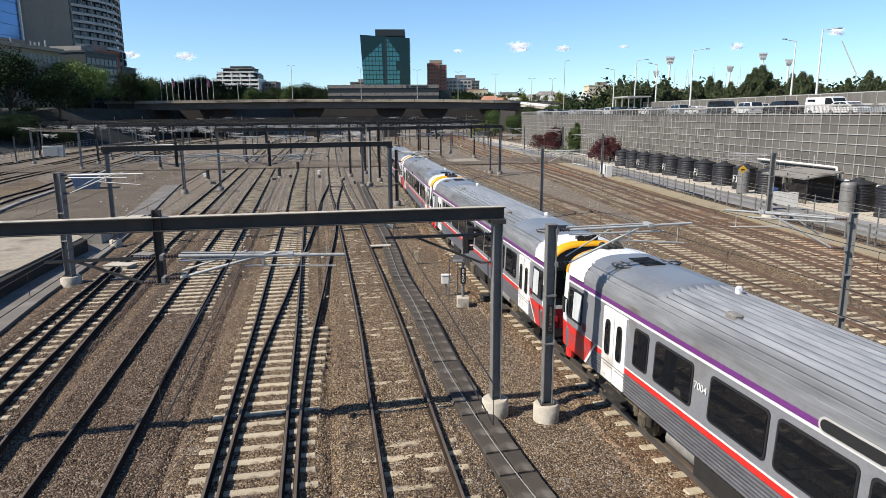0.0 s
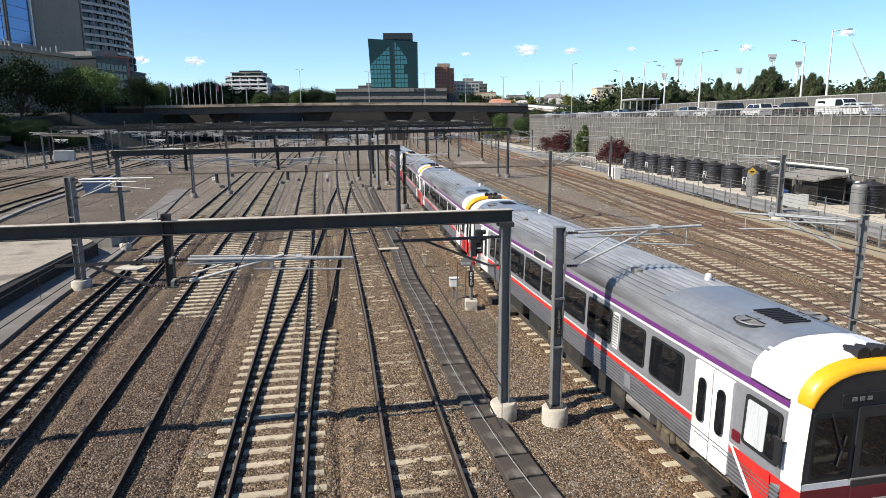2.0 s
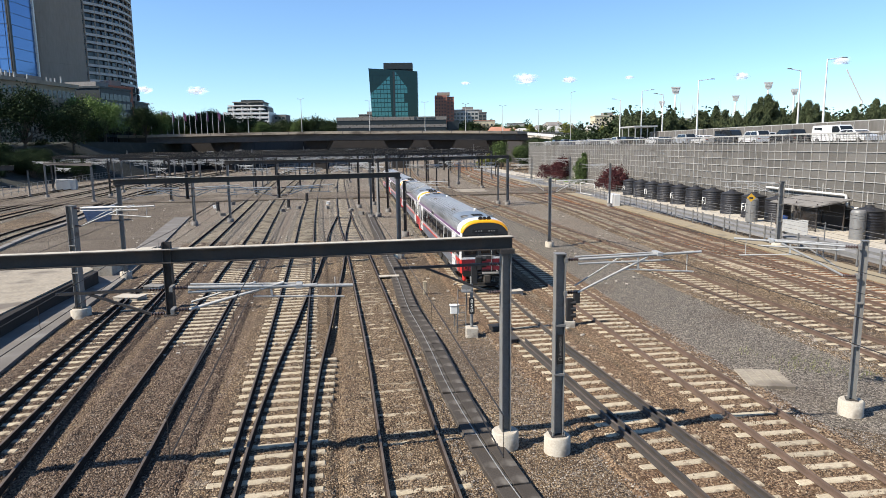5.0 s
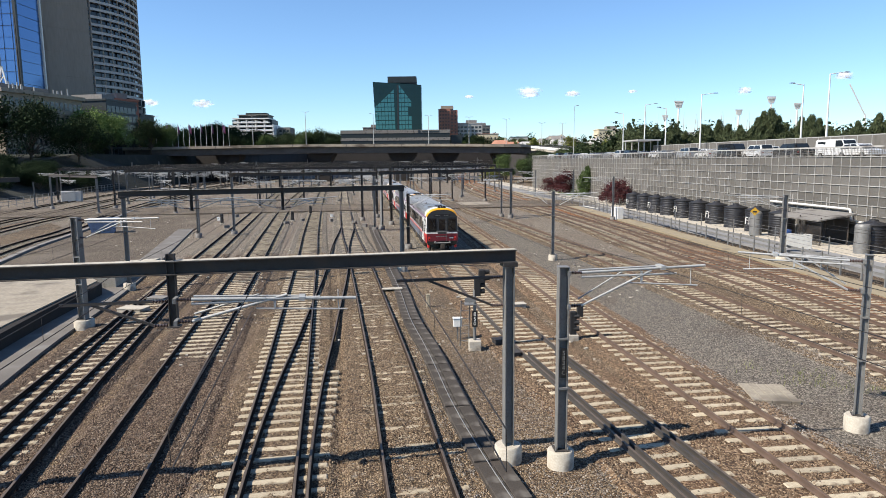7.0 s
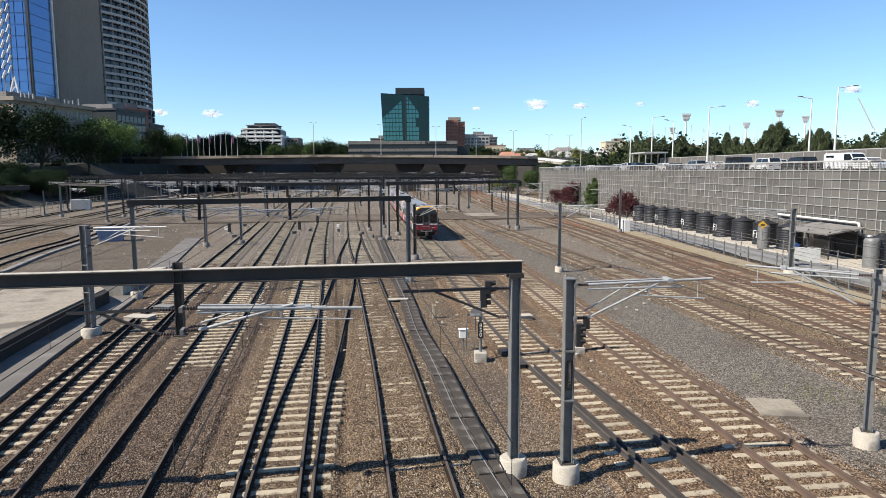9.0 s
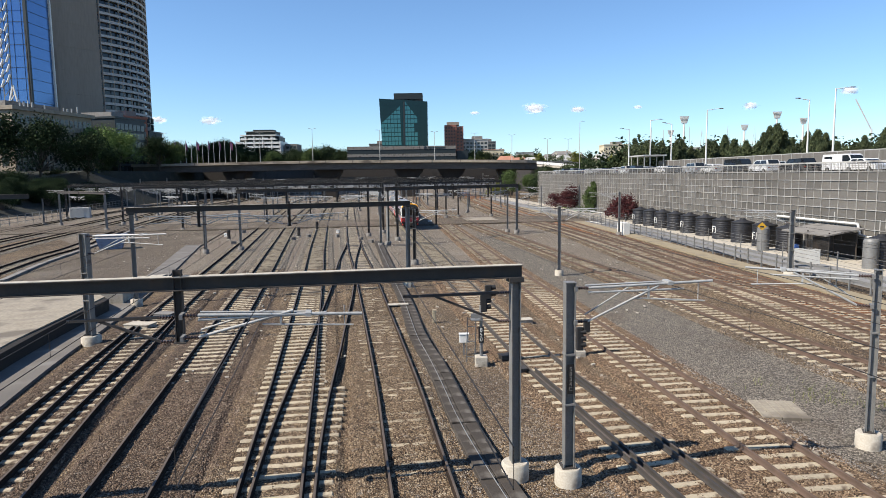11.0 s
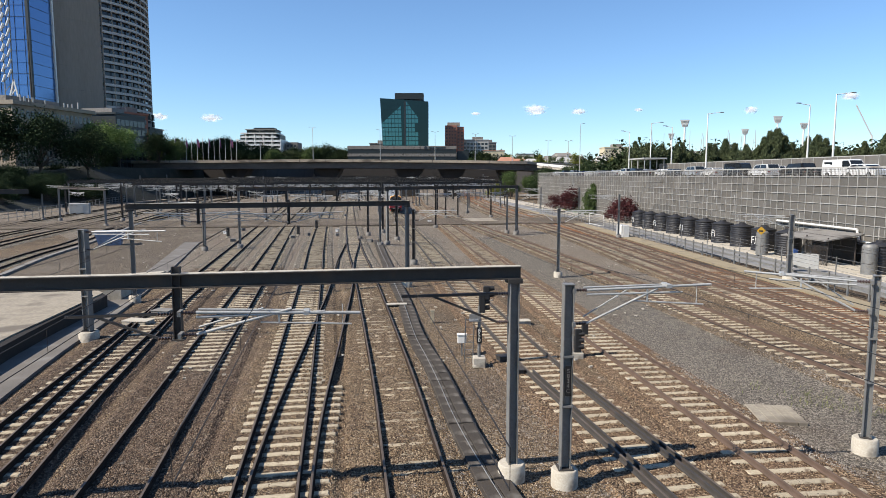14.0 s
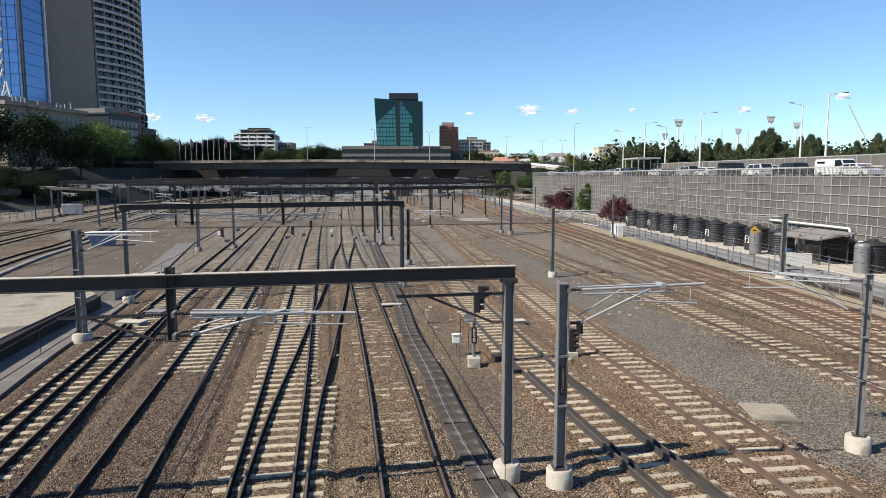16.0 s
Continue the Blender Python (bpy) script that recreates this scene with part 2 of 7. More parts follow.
def curve_points(ctrl, step=1.0):
    """A smooth run of points through control points in plan, about step metres apart."""
    p = [Vector((*c, 0)) if len(c) == 2 else Vector(c) for c in ctrl]
    p = [p[0] * 2 - p[1]] + p + [p[-1] * 2 - p[-2]]
    out = []
    for i in range(1, len(p) - 2):
        n = max(1, round((p[i + 1] - p[i]).length / step))
        for k in range(n):
            t = k / n
            out.append(0.5 * (2 * p[i] + (p[i + 1] - p[i - 1]) * t + (2 * p[i - 1] - 5 * p[i] + 4 * p[i + 1] - p[i + 2]) * t * t + (3 * p[i] - p[i - 1] - 3 * p[i + 1] + p[i + 2]) * t ** 3))
    return out + [p[-2]]


def sides(pts):
    """For each point of a run: its way and the normal to its right, in plan."""
    out = []
    for i in range(len(pts)):
        d = (pts[min(i + 1, len(pts) - 1)] - pts[max(i - 1, 0)]).normalized()
        out.append((d, Vector((d.y, -d.x, 0))))
    return out


def sweep(b, pts, profile, closed=True, smooth=False):
    """A profile (rows of right, up) swept along a run."""
    s = sides(pts)
    return b.rings([[p + n * x + Vector((0, 0, z)) for x, z in profile] for p, (d, n) in zip(pts, s)], closed, closed, smooth)

# ---- ground and tracks ----
GROUND_Z = -0.30
TRACKS = {  # centre lines at rail head height
    "t1a": [(-7.0, -12), (-13.8, 20.7), (-20.2, 55), (-30.4, 109), (-42.5, 173), (-54.5, 245), (-65, 330), (-70, 420)],
    "t1b": [(-5.0, -12), (-12.7, 19.5), (-14.6, 28), (-16.15, 35), (-17.6, 41.6)],
    "t2": [(-3.4, -12), (-8.6, 16.1), (-10.8, 28), (-16.0, 56.4), (-20.6, 81), (-28.8, 126), (-40.3, 200), (-51.5, 300), (-57, 400)],
    "m3a": [(0.1, -12), (-4.6, 16), (-6.5, 27.6), (-11.6, 57.5), (-15.9, 82.2), (-24.7, 136), (-34.3, 200), (-45.2, 300), (-50, 400)],
    "m3b": [(0.0, -8), (-4.25, 16), (-6.0, 32), (-7.55, 47.5), (-9.6, 64), (-11.4, 82), (-12.8, 92)],
    "m4": [(3.6, -12), (-0.55, 15.9), (-2.4, 28.4), (-7.1, 57.2), (-10.4, 76.3), (-15.3, 108.5), (-25.5, 180), (-32.3, 234), (-37.5, 300), (-40, 420)],
    "r1": [(12.2, -14), (6.6, 15.7), (5.2, 23), (3.9, 30.4), (1.4, 49), (-2.3, 80.8), (-7.1, 120), (-13.5, 177), (-23, 286), (-31, 360)],
    "r2": [(13.2, -14), (10.1, 15.6), (9.0, 25.5), (8.0, 34.2), (5.3, 62), (1.4, 105), (-6.6, 194), (-14.3, 332)],
    "r3": [(24, -14), (17.6, 26.4), (14.2, 53), (9.2, 89), (5.5, 114), (2.1, 146.6), (-2.4, 190)],
    "r4": [(22, -14), (21.0, 31), (20.3, 48), (19.4, 63), (18.0, 97.5), (12.6, 140), (9.2, 202), (7.8, 292), (10.4, 400), (20, 490)],
    "r5": [(25.5, -14), (23.6, 32), (22.1, 45), (21.1, 58), (20.5, 80), (19.0, 100), (15.6, 145), (12.8, 205), (11.6, 292), (14.5, 400), (24, 490)],
    "r6": [(26.5, -14), (24.9, 38), (24.1, 52), (23.4, 70), (22.4, 112), (19.6, 170), (14.5, 300)],
    "l1": [(-30, -4), (-54.8, 80), (-63, 118), (-76, 175), (-87, 228), (-94, 290), (-96, 400)],
    "l2": [(-22, -4), (-42.0, 61.5), (-46.5, 81), (-53, 106), (-66, 178), (-78.8, 255), (-85, 400)],
    "l4": [(-36, -4), (-60.0, 80), (-68.5, 118), (-81.5, 175), (-92, 228), (-98.5, 290), (-100.5, 310)],
    "l5": [(-47.6, 85), (-56.5, 118), (-70, 178), (-82.8, 250), (-89, 400)],
    "l3": [(-45, -4), (-76, 115), (-83.5, 148), (-96, 210), (-107, 273), (-111, 355)],
}

b = Build()
b.add([(-2500, -600, 0), (2500, -600, 0), (2500, 4500, 0), (-2500, 4500, 0)], [[0, 1, 2, 3]])
part("ground", b, M_BALLAST, None, "wide brown crushed-stone railway yard ground", pose(0, 0, GROUND_Z), "structure")

M_FARSLEEPER = mat("dusty_sleeper", rgb("b3a78f"), rgb("8f826c"), 0.95, fine=14, coarse=0.9, bump=0.4, dirt=rgb("6a5d4d"), dirt_amount=0.5)
grey_area = [(10.5, 19), (14.5, 17), (19, 13), (20, 24), (16.2, 30), (14.5, 42), (13.2, 52), (10.6, 66), (7.0, 88), (4.6, 96), (6.4, 70), (8.2, 48), (9.6, 30)]
part("grey_stone_area", Build().add([(x, y, GROUND_Z + 0.012) for x, y in grey_area], [list(range(len(grey_area)))]), M_GREYBALLAST, None, "flat area of grey crushed stone", kind="structure")
M_FARSTONE = gravel_mat("pale_yard_stone", [rgb("746e68"), rgb("5f5953"), rgb("87817b"), rgb("69635d"), rgb("544e49"), rgb("938d87")], 14,
                        [(rgb("6d5f52"), 0.08, 0.48, 0.7, 0.5), (rgb("989289"), 0.2, 0.58, 0.74, 0.4), (rgb("5d564f"), 0.5, 0.56, 0.7, 0.4)])
far_yard = [(-220, 104), (-60, 100), (-26, 58), (-5, 50), (6, 58), (12, 46), (20, 52), (24.5, 90), (26, 130), (23, 180), (21, 300), (40, 520), (-220, 520)]
part("far_yard_stone", Build().add([(x, y, GROUND_Z + 0.008) for x, y in far_yard], [list(range(len(far_yard)))]), M_FARSTONE, None, "dusty grey-brown crushed stone of the far yard", kind="structure")
RAIL_SIDE = [(-0.07, -0.17), (0.07, -0.17), (0.07, -0.155), (0.012, -0.135), (0.012, -0.05), (0.036, -0.038), (0.036, -0.004), (-0.036, -0.004), (-0.036, -0.038), (-0.012, -0.05), (-0.012, -0.135), (-0.07, -0.155)]
RAIL_HEAD = [(-0.034, -0.0035), (0.034, -0.0035), (0.026, 0.0), (-0.026, 0.0)]
GAUGE = 0.8335
b = Build()
b.box((0, 0, -0.1), (2.55, 0.25, 0.2), bevel=0.025)
SLEEPER_MESH = b.mesh("sleeper", M_SLEEPER)
OLD_SLEEPER_MESH = Build().box((0, 0, -0.1), (2.55, 0.25, 0.2), bevel=0.03).mesh("old_sleeper", M_OLDSLEEPER)


def railway_track(key, label, bed=M_BALLAST, old=False, rusty=False, depth=0.03, near=46.0, bed_wide=1.75, sleepers=True, bury=0.0, mate=None):
    """Two rails on sleepers in a ballast bed. depth: how far the stones lie under the sleepers' tops."""
    pts = curve_points(TRACKS[key], 1.2)
    tr = thing("railway_track", label, "railway track", None, "tracks of the yard", "structure")
    rnd = random.Random(key)
    for s in (-1, 1):
        run = [p + n * s * GAUGE for p, (d, n) in zip(pts, sides(pts))]
        r = part("rail", sweep(Build(), run, RAIL_SIDE), M_RUSTRAIL if rusty else M_DARKSTEEL if key == "r1" else M_RAIL, tr)
        part("running_surface", sweep(Build(), run, RAIL_HEAD), M_RUSTRAIL if rusty else M_HEAD, r)
    if bed:
        q = Build()
        prof = [(-bed_wide - 0.25, GROUND_Z - 0.02), (-bed_wide, -0.175 - depth)] + [(x * 0.3, -0.175 - depth) for x in range(-4, 5)] + [(bed_wide, -0.175 - depth), (bed_wide + 0.25, GROUND_Z - 0.02)]
        rows = []
        fine = [p for p in curve_points(TRACKS[key], 0.45) if p.y < 60]
        for p, (d, n) in zip(fine, sides(fine)):
            row = []
            for i, (x, z) in enumerate(prof):
                w = p + n * x
                lift = 0.0 if i in (0, len(prof) - 1) else 0.045 * noise.noise(Vector((w.x * 1.7, w.y * 1.7, 5))) + 0.035 * noise.noise(Vector((w.x * 6, w.y * 6, 1)))
                row.append(w + Vector((0, 0, z + lift)))
            rows.append(row)
        if rows:
            q.rings(rows, False, False)
        far = [p for p in pts if p.y >= 58]
        if len(far) > 2:
            fb = sweep(Build(), far, [(-bed_wide - 0.25, GROUND_Z - 0.02), (-bed_wide, -0.188 - depth), (bed_wide, -0.188 - depth), (bed_wide + 0.25, GROUND_Z - 0.02)], False)
            part("far_ballast_bed", fb, bed if rusty else M_GREYBALLAST, tr, "dusty grey bed of crushed stone", kind="stuff")
        if rows:
            part("ballast_bed", q, bed, tr, "bed of crushed stone", kind="stuff")
    if not sleepers:
        return tr
    even = [pts[0]]
    gone = 0.0
    for a, c in zip(pts, pts[1:]):
        length = (c - a).length
        while gone + length >= 0.68:
            a = a + (c - a).normalized() * (0.68 - gone)
            length = (c - a).length
            gone = 0.0
            even.append(a)
        gone += length
    rest = Build()
    for p, (d, n) in zip(even, sides(even)):
        if p.y < -4:
            continue
        turn = math.degrees(math.atan2(n.y, n.x)) + rnd.uniform(-0.6, 0.6)
        at = pose(p.x + rnd.uniform(-0.03, 0.03), p.y, -0.172 + rnd.uniform(-0.012, 0.006) - (0.02 * rnd.random() if old else 0) - (0.09 if p.y < bury else 0), 0, rnd.uniform(-0.4, 0.4), turn)
        if p.y > 250:
            break
        if mate and p.y < 25:
            gap = float(np.interp(p.y, [m[1] for m in TRACKS[mate]], [m[0] for m in TRACKS[mate]])) - p.x
            at = at @ pose(gap / 2, 0, 0) @ Matrix.Diagonal((1 + gap / 2.55, 1, 1, 1))
        if p.y < near:
            part("sleeper", OLD_SLEEPER_MESH if old else SLEEPER_MESH, None, tr, m=at)
        else:
            rest.box(at.translation - Vector((0, 0, 0.1 + 0.012 * rnd.random())), (2.55, 0.25, 0.2), turn)
    if rest.v:
        part("far_sleepers", rest, M_OLDSLEEPER if old else M_FARSLEEPER, tr, kind="stuff")
    return tr


railway_track("t1a", "pale concrete-sleepered track with dark rails", M_DARKBED, depth=0.02)
railway_track("t1b", "track joining its neighbour at a turnout", bed=None, sleepers=False)
railway_track("t2", "track with rails half buried in brown ballast", M_DARKBED, depth=0.03, bury=27.0)
railway_track("m3a", "bright concrete-sleepered track through a turnout", depth=0.03, mate="m3b")
railway_track("m3b", "diverging track of the turnout", bed=None, sleepers=False)
railway_track("m4", "older track with worn, half-buried sleepers", old=True, depth=0.006)
railway_track("r1", "main track with dark heavy rails", bed=M_RUSTY)
railway_track("r2", "brown-railed track on pale sleepers", bed=M_RUSTY, rusty=True)
railway_track("r3", "rusty siding track with pale sleepers", rusty=True)
railway_track("r4", "rusty track with pale sleepers", rusty=True)
railway_track("r5", "rusty turnout track beside the fence", bed=M_RUSTBED, rusty=True)
railway_track("r6", "very rusty outermost track", bed=M_RUSTBED, rusty=True)
for k in ("l1", "l2", "l3", "l4", "l5"):
    railway_track(k, "distant dark track of the far side of the yard", old=True)

# check rails inside the near part of the main track
b = Build()
check = [p for p in curve_points(TRACKS["r1"], 1.2) if 6 < p.y < 28]
chk = thing("check_rails", "pair of dark check rails inside the main track", "rail", None, "", "structure")
for s in (-1, 1):
    run = [p + n * s * (GAUGE - 0.23) for p, (d, n) in zip(check, sides(check))]
    part("rail", sweep(Build(), run, RAIL_SIDE), M_DARKSTEEL, chk)

# ---- overhead line structures ----
def pedestal(parent, r=0.42, h=0.5, m=None, dull=False):
    return part("footing", Build().turned([(r * 1.02, -0.35), (r, h - 0.04), (r - 0.04, h)], n=20), M_DULLCONC if dull else M_CONC, parent, "round concrete footing", m)


def h_column(b, z0, z1, w=0.26, d=0.3, t=0.022):
    """An upright H section: flanges face x, the web lies back between them."""
    x, y, q = w / 2, d / 2, t / 2
    o = [(-x, -y), (-x + t, -y), (-x + t, -q), (x - t, -q), (x - t, -y), (x, -y), (x, y), (x - t, y), (x - t, q), (-x + t, q), (-x + t, y), (-x, y)]
    return b.rings([[(px, py, z) for px, py in o] for z in (z0, z1)], True, True)


def insulator(b, a, c, r=0.055):
    """A row of sheds from a to c."""
    a, c = Vector(a), Vector(c)
    n = max(3, int((c - a).length / 0.06))
    way = (c - a).normalized()
    u = way.orthogonal().normalized()
    v = way.cross(u)
    rings = []
    for i in range(n):
        for k, w in ((0.1, 0.4), (0.3, 1.0), (0.8, 0.5)):
            p = a.lerp(c, (i + k) / n)
            rings.append([p + (u * math.cos(j * math.pi / 4) + v * math.sin(j * math.pi / 4)) * r * w for j in range(8)])
    return b.rings(rings, True, True)


def cantilever(parent, z, reach, s, drop=0.9, m=None, twin=True, k=0.72, rise=0.12, far=False):
    """A hinged bracket: top tube, stay, raking strut and steady arm reaching to side s (+1: +x)."""
    b = Build()
    b.tube((s * 0.5, 0, z), (s * reach, 0, z + rise), 0.05 * k)
    b.tube((s * 0.5, 0, z - drop), (s * reach * 0.62, 0, z + 0.02), 0.045 * k)
    if twin:
        b.tube((s * 0.5, 0, z - 0.12), (s * reach * 0.8, 0, z - 0.08), 0.04 * k)
        b.tube((s * 0.5, 0.3, z - drop + 0.12), (s * reach * 0.46, 0.3, z), 0.03 * k)
        b.tube((s * 0.5, 0.3, z + 0.02), (s * reach * 0.72, 0.3, z + rise * 0.7), 0.035 * k)
        b.box((s * reach * 0.7, 0.15, z + rise * 0.7), (0.14, 0.42, 0.1))
    b.tube((s * reach * 0.45, 0, z - 0.3), (s * reach * 0.95, 0, z - 0.42), 0.022)
    b.bar((s * reach * 0.55, 0, z), (s * reach * 0.55, 0, z - 0.34), 0.05, 0.05)
    b.tube((s * reach * 0.9, 0, z + 0.1), (s * reach * 0.9, 0, z - 0.4), 0.012)
    br = part("cantilever", b, M_TUBE, parent, "galvanised tubular bracket", m)
    if far:
        return br
    for q in (z, z - drop):
        part("insulator", insulator(Build(), (s * 0.16, 0, q), (s * 0.52, 0, q)), M_INSUL, br, "dark ribbed insulator")
        part("clamp", Build().box((s * 0.13, 0, q), (0.08, 0.36, 0.12)), M_STEEL, br)
    return br


def mast(x, y, top, turn=-10.0, arms=(), label="grey steel overhead-line mast on a round concrete footing", plate=False, w=0.26, d=0.3, dark=False, name="catenary_mast"):
    ms = thing(name, label, "catenary mast", pose(x, y, GROUND_Z, 0, 0, turn), "overhead-line masts")
    pedestal(ms, max(0.36, w * 1.35), dull=y > 58)
    h = top - GROUND_Z
    part("column", h_column(Build(), 0.45, h, w, d), M_DARKSTEEL if dark else M_STEEL, ms, "H-section steel column")
    part("base_plate", Build().box((0, 0, 0.515), (w + 0.14, d + 0.12, 0.03)), M_DARKSTEEL, ms)
    for s in (-1, 1):
        part("bolt", Build().tube((s * (w / 2 + 0.03), -d / 2, 0.5), (s * (w / 2 + 0.03), -d / 2, 0.62), 0.02, n=6), M_STEEL, ms)
    part("cap", Build().box((0, 0, h + 0.01), (w + 0.02, d + 0.02, 0.02)), M_STEEL, ms)
    for z, reach, s in arms:
        cantilever(ms, z - GROUND_Z, reach, s, far=y > 85)
    for z in (0.35, 0.62):
        part("band", Build().box((0, 0, 0.5 + (h - 0.5) * z), (w + 0.03, d + 0.03, 0.05)), M_STEEL, ms)
    return ms


def gantry(posts, z, x0, x1, label, drops=(), deep=0.34, base=None, right_cap=True, wide=0.3, turn=None):
    """Two or more columns under a box beam. posts: plan places; x0, x1: the beam's ends along the line of the posts."""
    a, c = Vector((*posts[0], 0)), Vector((*posts[-1], 0))
    way = (c - a).normalized()
    ang = math.degrees(math.atan2(way.y, way.x))
    gt = thing("catenary_gantry", label, "catenary gantry", pose(posts[0][0], posts[0][1], GROUND_Z, 0, 0, ang), "overhead-line gantries")
    for p in posts:
        k = (Vector((*p, 0)) - a).dot(way)
        if p[0] < -400:
            continue
        m = pose(k, 0, 0)
        pedestal(gt, 0.38, m=m, dull=p[1] > 58)
        part("column", h_column(Build(), 0.45, z - deep - GROUND_Z, wide * 0.85, wide), M_STEEL, gt, "H-section steel column", m)
        part("column_head", Build().box((0, 0, z - deep - GROUND_Z - 0.05), (wide + 0.1, wide + 0.08, 0.12)), M_DARKSTEEL, gt, m=m)
    h = z - GROUND_Z - deep / 2
    y, e, t, q = wide / 2, deep / 2, 0.024, 0.012
    o = [(-y, -e), (y, -e), (y, -e + t), (q, -e + t), (q, e - t), (y, e - t), (y, e), (-y, e), (-y, e - t), (-q, e - t), (-q, -e + t), (-y, -e + t)]
    b = Build().rings([[(x, py, h + pz) for py, pz in o] for x in (x0, x1)], True, True)
    part("beam", b, M_DARKSTEEL, gt, "dark weathered steel crossbeam")
    # sunlight on the upper flange is put in as an added pale strip
    part("sunlit_top_strip", Build().box(((x0 + x1) / 2, 0, h + deep / 2 + 0.007), (x1 - x0 - 0.02, wide - 0.04, 0.014)), M_CONC, gt, "pale strip standing for the sunlit beam top")
    for k, low, s, reach in drops:
        top = h - deep / 2
        b = h_column(Build(), low - GROUND_Z, h + deep / 2 + 0.18, 0.2, 0.2, 0.02)
        b.box((0, 0, low - GROUND_Z + 0.02), (0.3, 0.3, 0.03))
        dp = part("drop_post", b, M_DARKSTEEL, gt, "dark drop post", pose(k, 0, 0))
        for sd in ((-1, 1) if s == 0 else (s,)):
            cantilever(dp, low - GROUND_Z + 0.75, reach, sd, 0.55, k=0.9 if s else 0.7, m=pose(0, -0.34, 0), rise=-0.14 if s else 0.12, far=posts[0][1] > 60)
    return gt


# nearest gantry: its right column stands beside the cable trough
gantry([(-16.6, 14.25), (1.92, 17.44)], 5.72, -0.4, 18.98, "dark steel gantry spanning the near tracks", drops=[(10.15, 4.05, 1, 4.5)])


def lettering(name, text, parent, m, size, material=M_WHITE):
    """Raised characters in the built-in font, made into a mesh."""
    cu = bpy.data.curves.new(name, "FONT")
    cu.body, cu.size, cu.align_x, cu.align_y, cu.extrude, cu.space_line = text, size, "CENTER", "CENTER", 0.003, 0.85
    tmp = new(name, cu)
    me = bpy.data.meshes.new_from_object(tmp)
    bpy.data.objects.remove(tmp)
    me.materials.clear()
    me.materials.append(material)
    return part(name, me, None, parent, m=m)



# ---- further overhead structures ----
def bracket_arm(parent, z, reach, s, rake=0.75, material=None):
    """A dark angle-iron arm with a raking stay below it, and insulators at the column."""
    b = Build()
    b.bar((s * 0.45, 0, z), (s * reach, 0, z), 0.07, 0.07)
    b.bar((s * 0.45, 0, z - rake), (s * reach * 0.72, 0, z - 0.03), 0.06, 0.06)
    a = part("bracket_arm", b, material or M_DARKSTEEL, parent, "dark angle-iron bracket arm")
    for q in (z, z - rake):
        part("insulator", insulator(Build(), (s * 0.15, 0, q), (s * 0.5, 0, q)), M_INSUL, a)
    return a


arm_post = thing("bracket", "dark bracket arm held by the gantry column", "bracket", pose(1.92, 17.44, 0, 0, 0, 9.8))
bracket_arm(arm_post, 4.98, 3.05, -1, 0.78)
left_post = thing("bracket", "dark bracket arm held by the gantry drop post", "bracket", pose(-6.6, 15.97, 0, 0, 0, 9.8))
bracket_arm(left_post, 4.72, 2.6, -1, 0.62)
mast_b = mast(3.33, 17.08, 5.28, 4.0, arms=[(5.12, 3.9, 1)], w=0.27, d=0.3, label="dark steel mast with a number plate beside the train track")
M_PLATE = mat("black_plate", rgb("141415"), rgb("0f0f10"), 0.5, fine=20, bump=0.0)
plate = part("number_plate", Build().box((0, -0.172, 3.0), (0.16, 0.02, 0.82), bevel=0.004), M_PLATE, mast_b, "black plate with white characters")


lettering("plate_characters", "S\n8\n3\n4\nC", mast_b, pose(0, -0.188, 3.0, 90, 0, 0), 0.16, M_DULLCONC)
mast(12.93, 19.21, 5.19, -24, arms=[(5.0, 3.6, -1)], w=0.2, d=0.2)
mast(-18.3, 33.08, 5.46, arms=[(5.35, 4.6, 1)], w=0.36, d=0.36)
mast(9.76, 54.75, 5.55, arms=[(5.4, 2.8, -1), (5.3, 3.6, 1)])
mast(28.03, 52.31, 5.16, arms=[(5.05, 4.6, -1)], w=0.36, d=0.36)
mast(24.66, 91.35, 5.82, arms=[(5.6, 4.2, -1)])
mast(-27.45, 74.81, 5.39, arms=[(5.2, 4.4, -1)])
mast(-2.82, 63.01, 5.08, dark=True, arms=[(4.9, 4.2, 1)])
mast(9.74, 98.88, 5.54, arms=[(5.3, 4.0, -1)])
mast(10.87, 96.71, 6.42, arms=[(5.6, 4.2, 1)])
mast(22.5, 150, 6.0, arms=[(5.6, 4.0, -1)])
mast(27.5, 132, 6.2, arms=[(5.6, 4.0, -1)])
gantry([(-20.77, 43.4), (-2.74, 49.95)], 6.35, -0.3, 19.4, "steel gantry across the middle tracks", [(10.3, 4.75, 0, 3.9), (4.2, 4.9, 0, 3.4)], 0.36, wide=0.3)
gantry([(-24.2, 77.5), (-7.7, 79.9)], 7.0, -0.3, 17.0, "steel gantry across the middle tracks", [(5.5, 5.2, 0, 3.6), (11.5, 5.2, 0, 3.6)], 0.4)
gantry([(-7.0, 82), (11.2, 99.0)], 7.0, -0.3, 25.2, "steel gantry over the through tracks", [(11.5, 5.2, 0, 3.6), (18.5, 5.2, 0, 3.6)], 0.42)
gantry([(-98, 118), (-78.5, 128.1)], 5.9, -18, 19.8, "dark gantry beside the embankment", [(8, 4.6, 0, 4.0)], 0.9)
gantry([(-74.9, 127.6), (-57.66, 111.5)], 6.4, -0.3, 23.9, "dark gantry beside the embankment", [(11, 4.6, 0, 4.0)], 0.45)
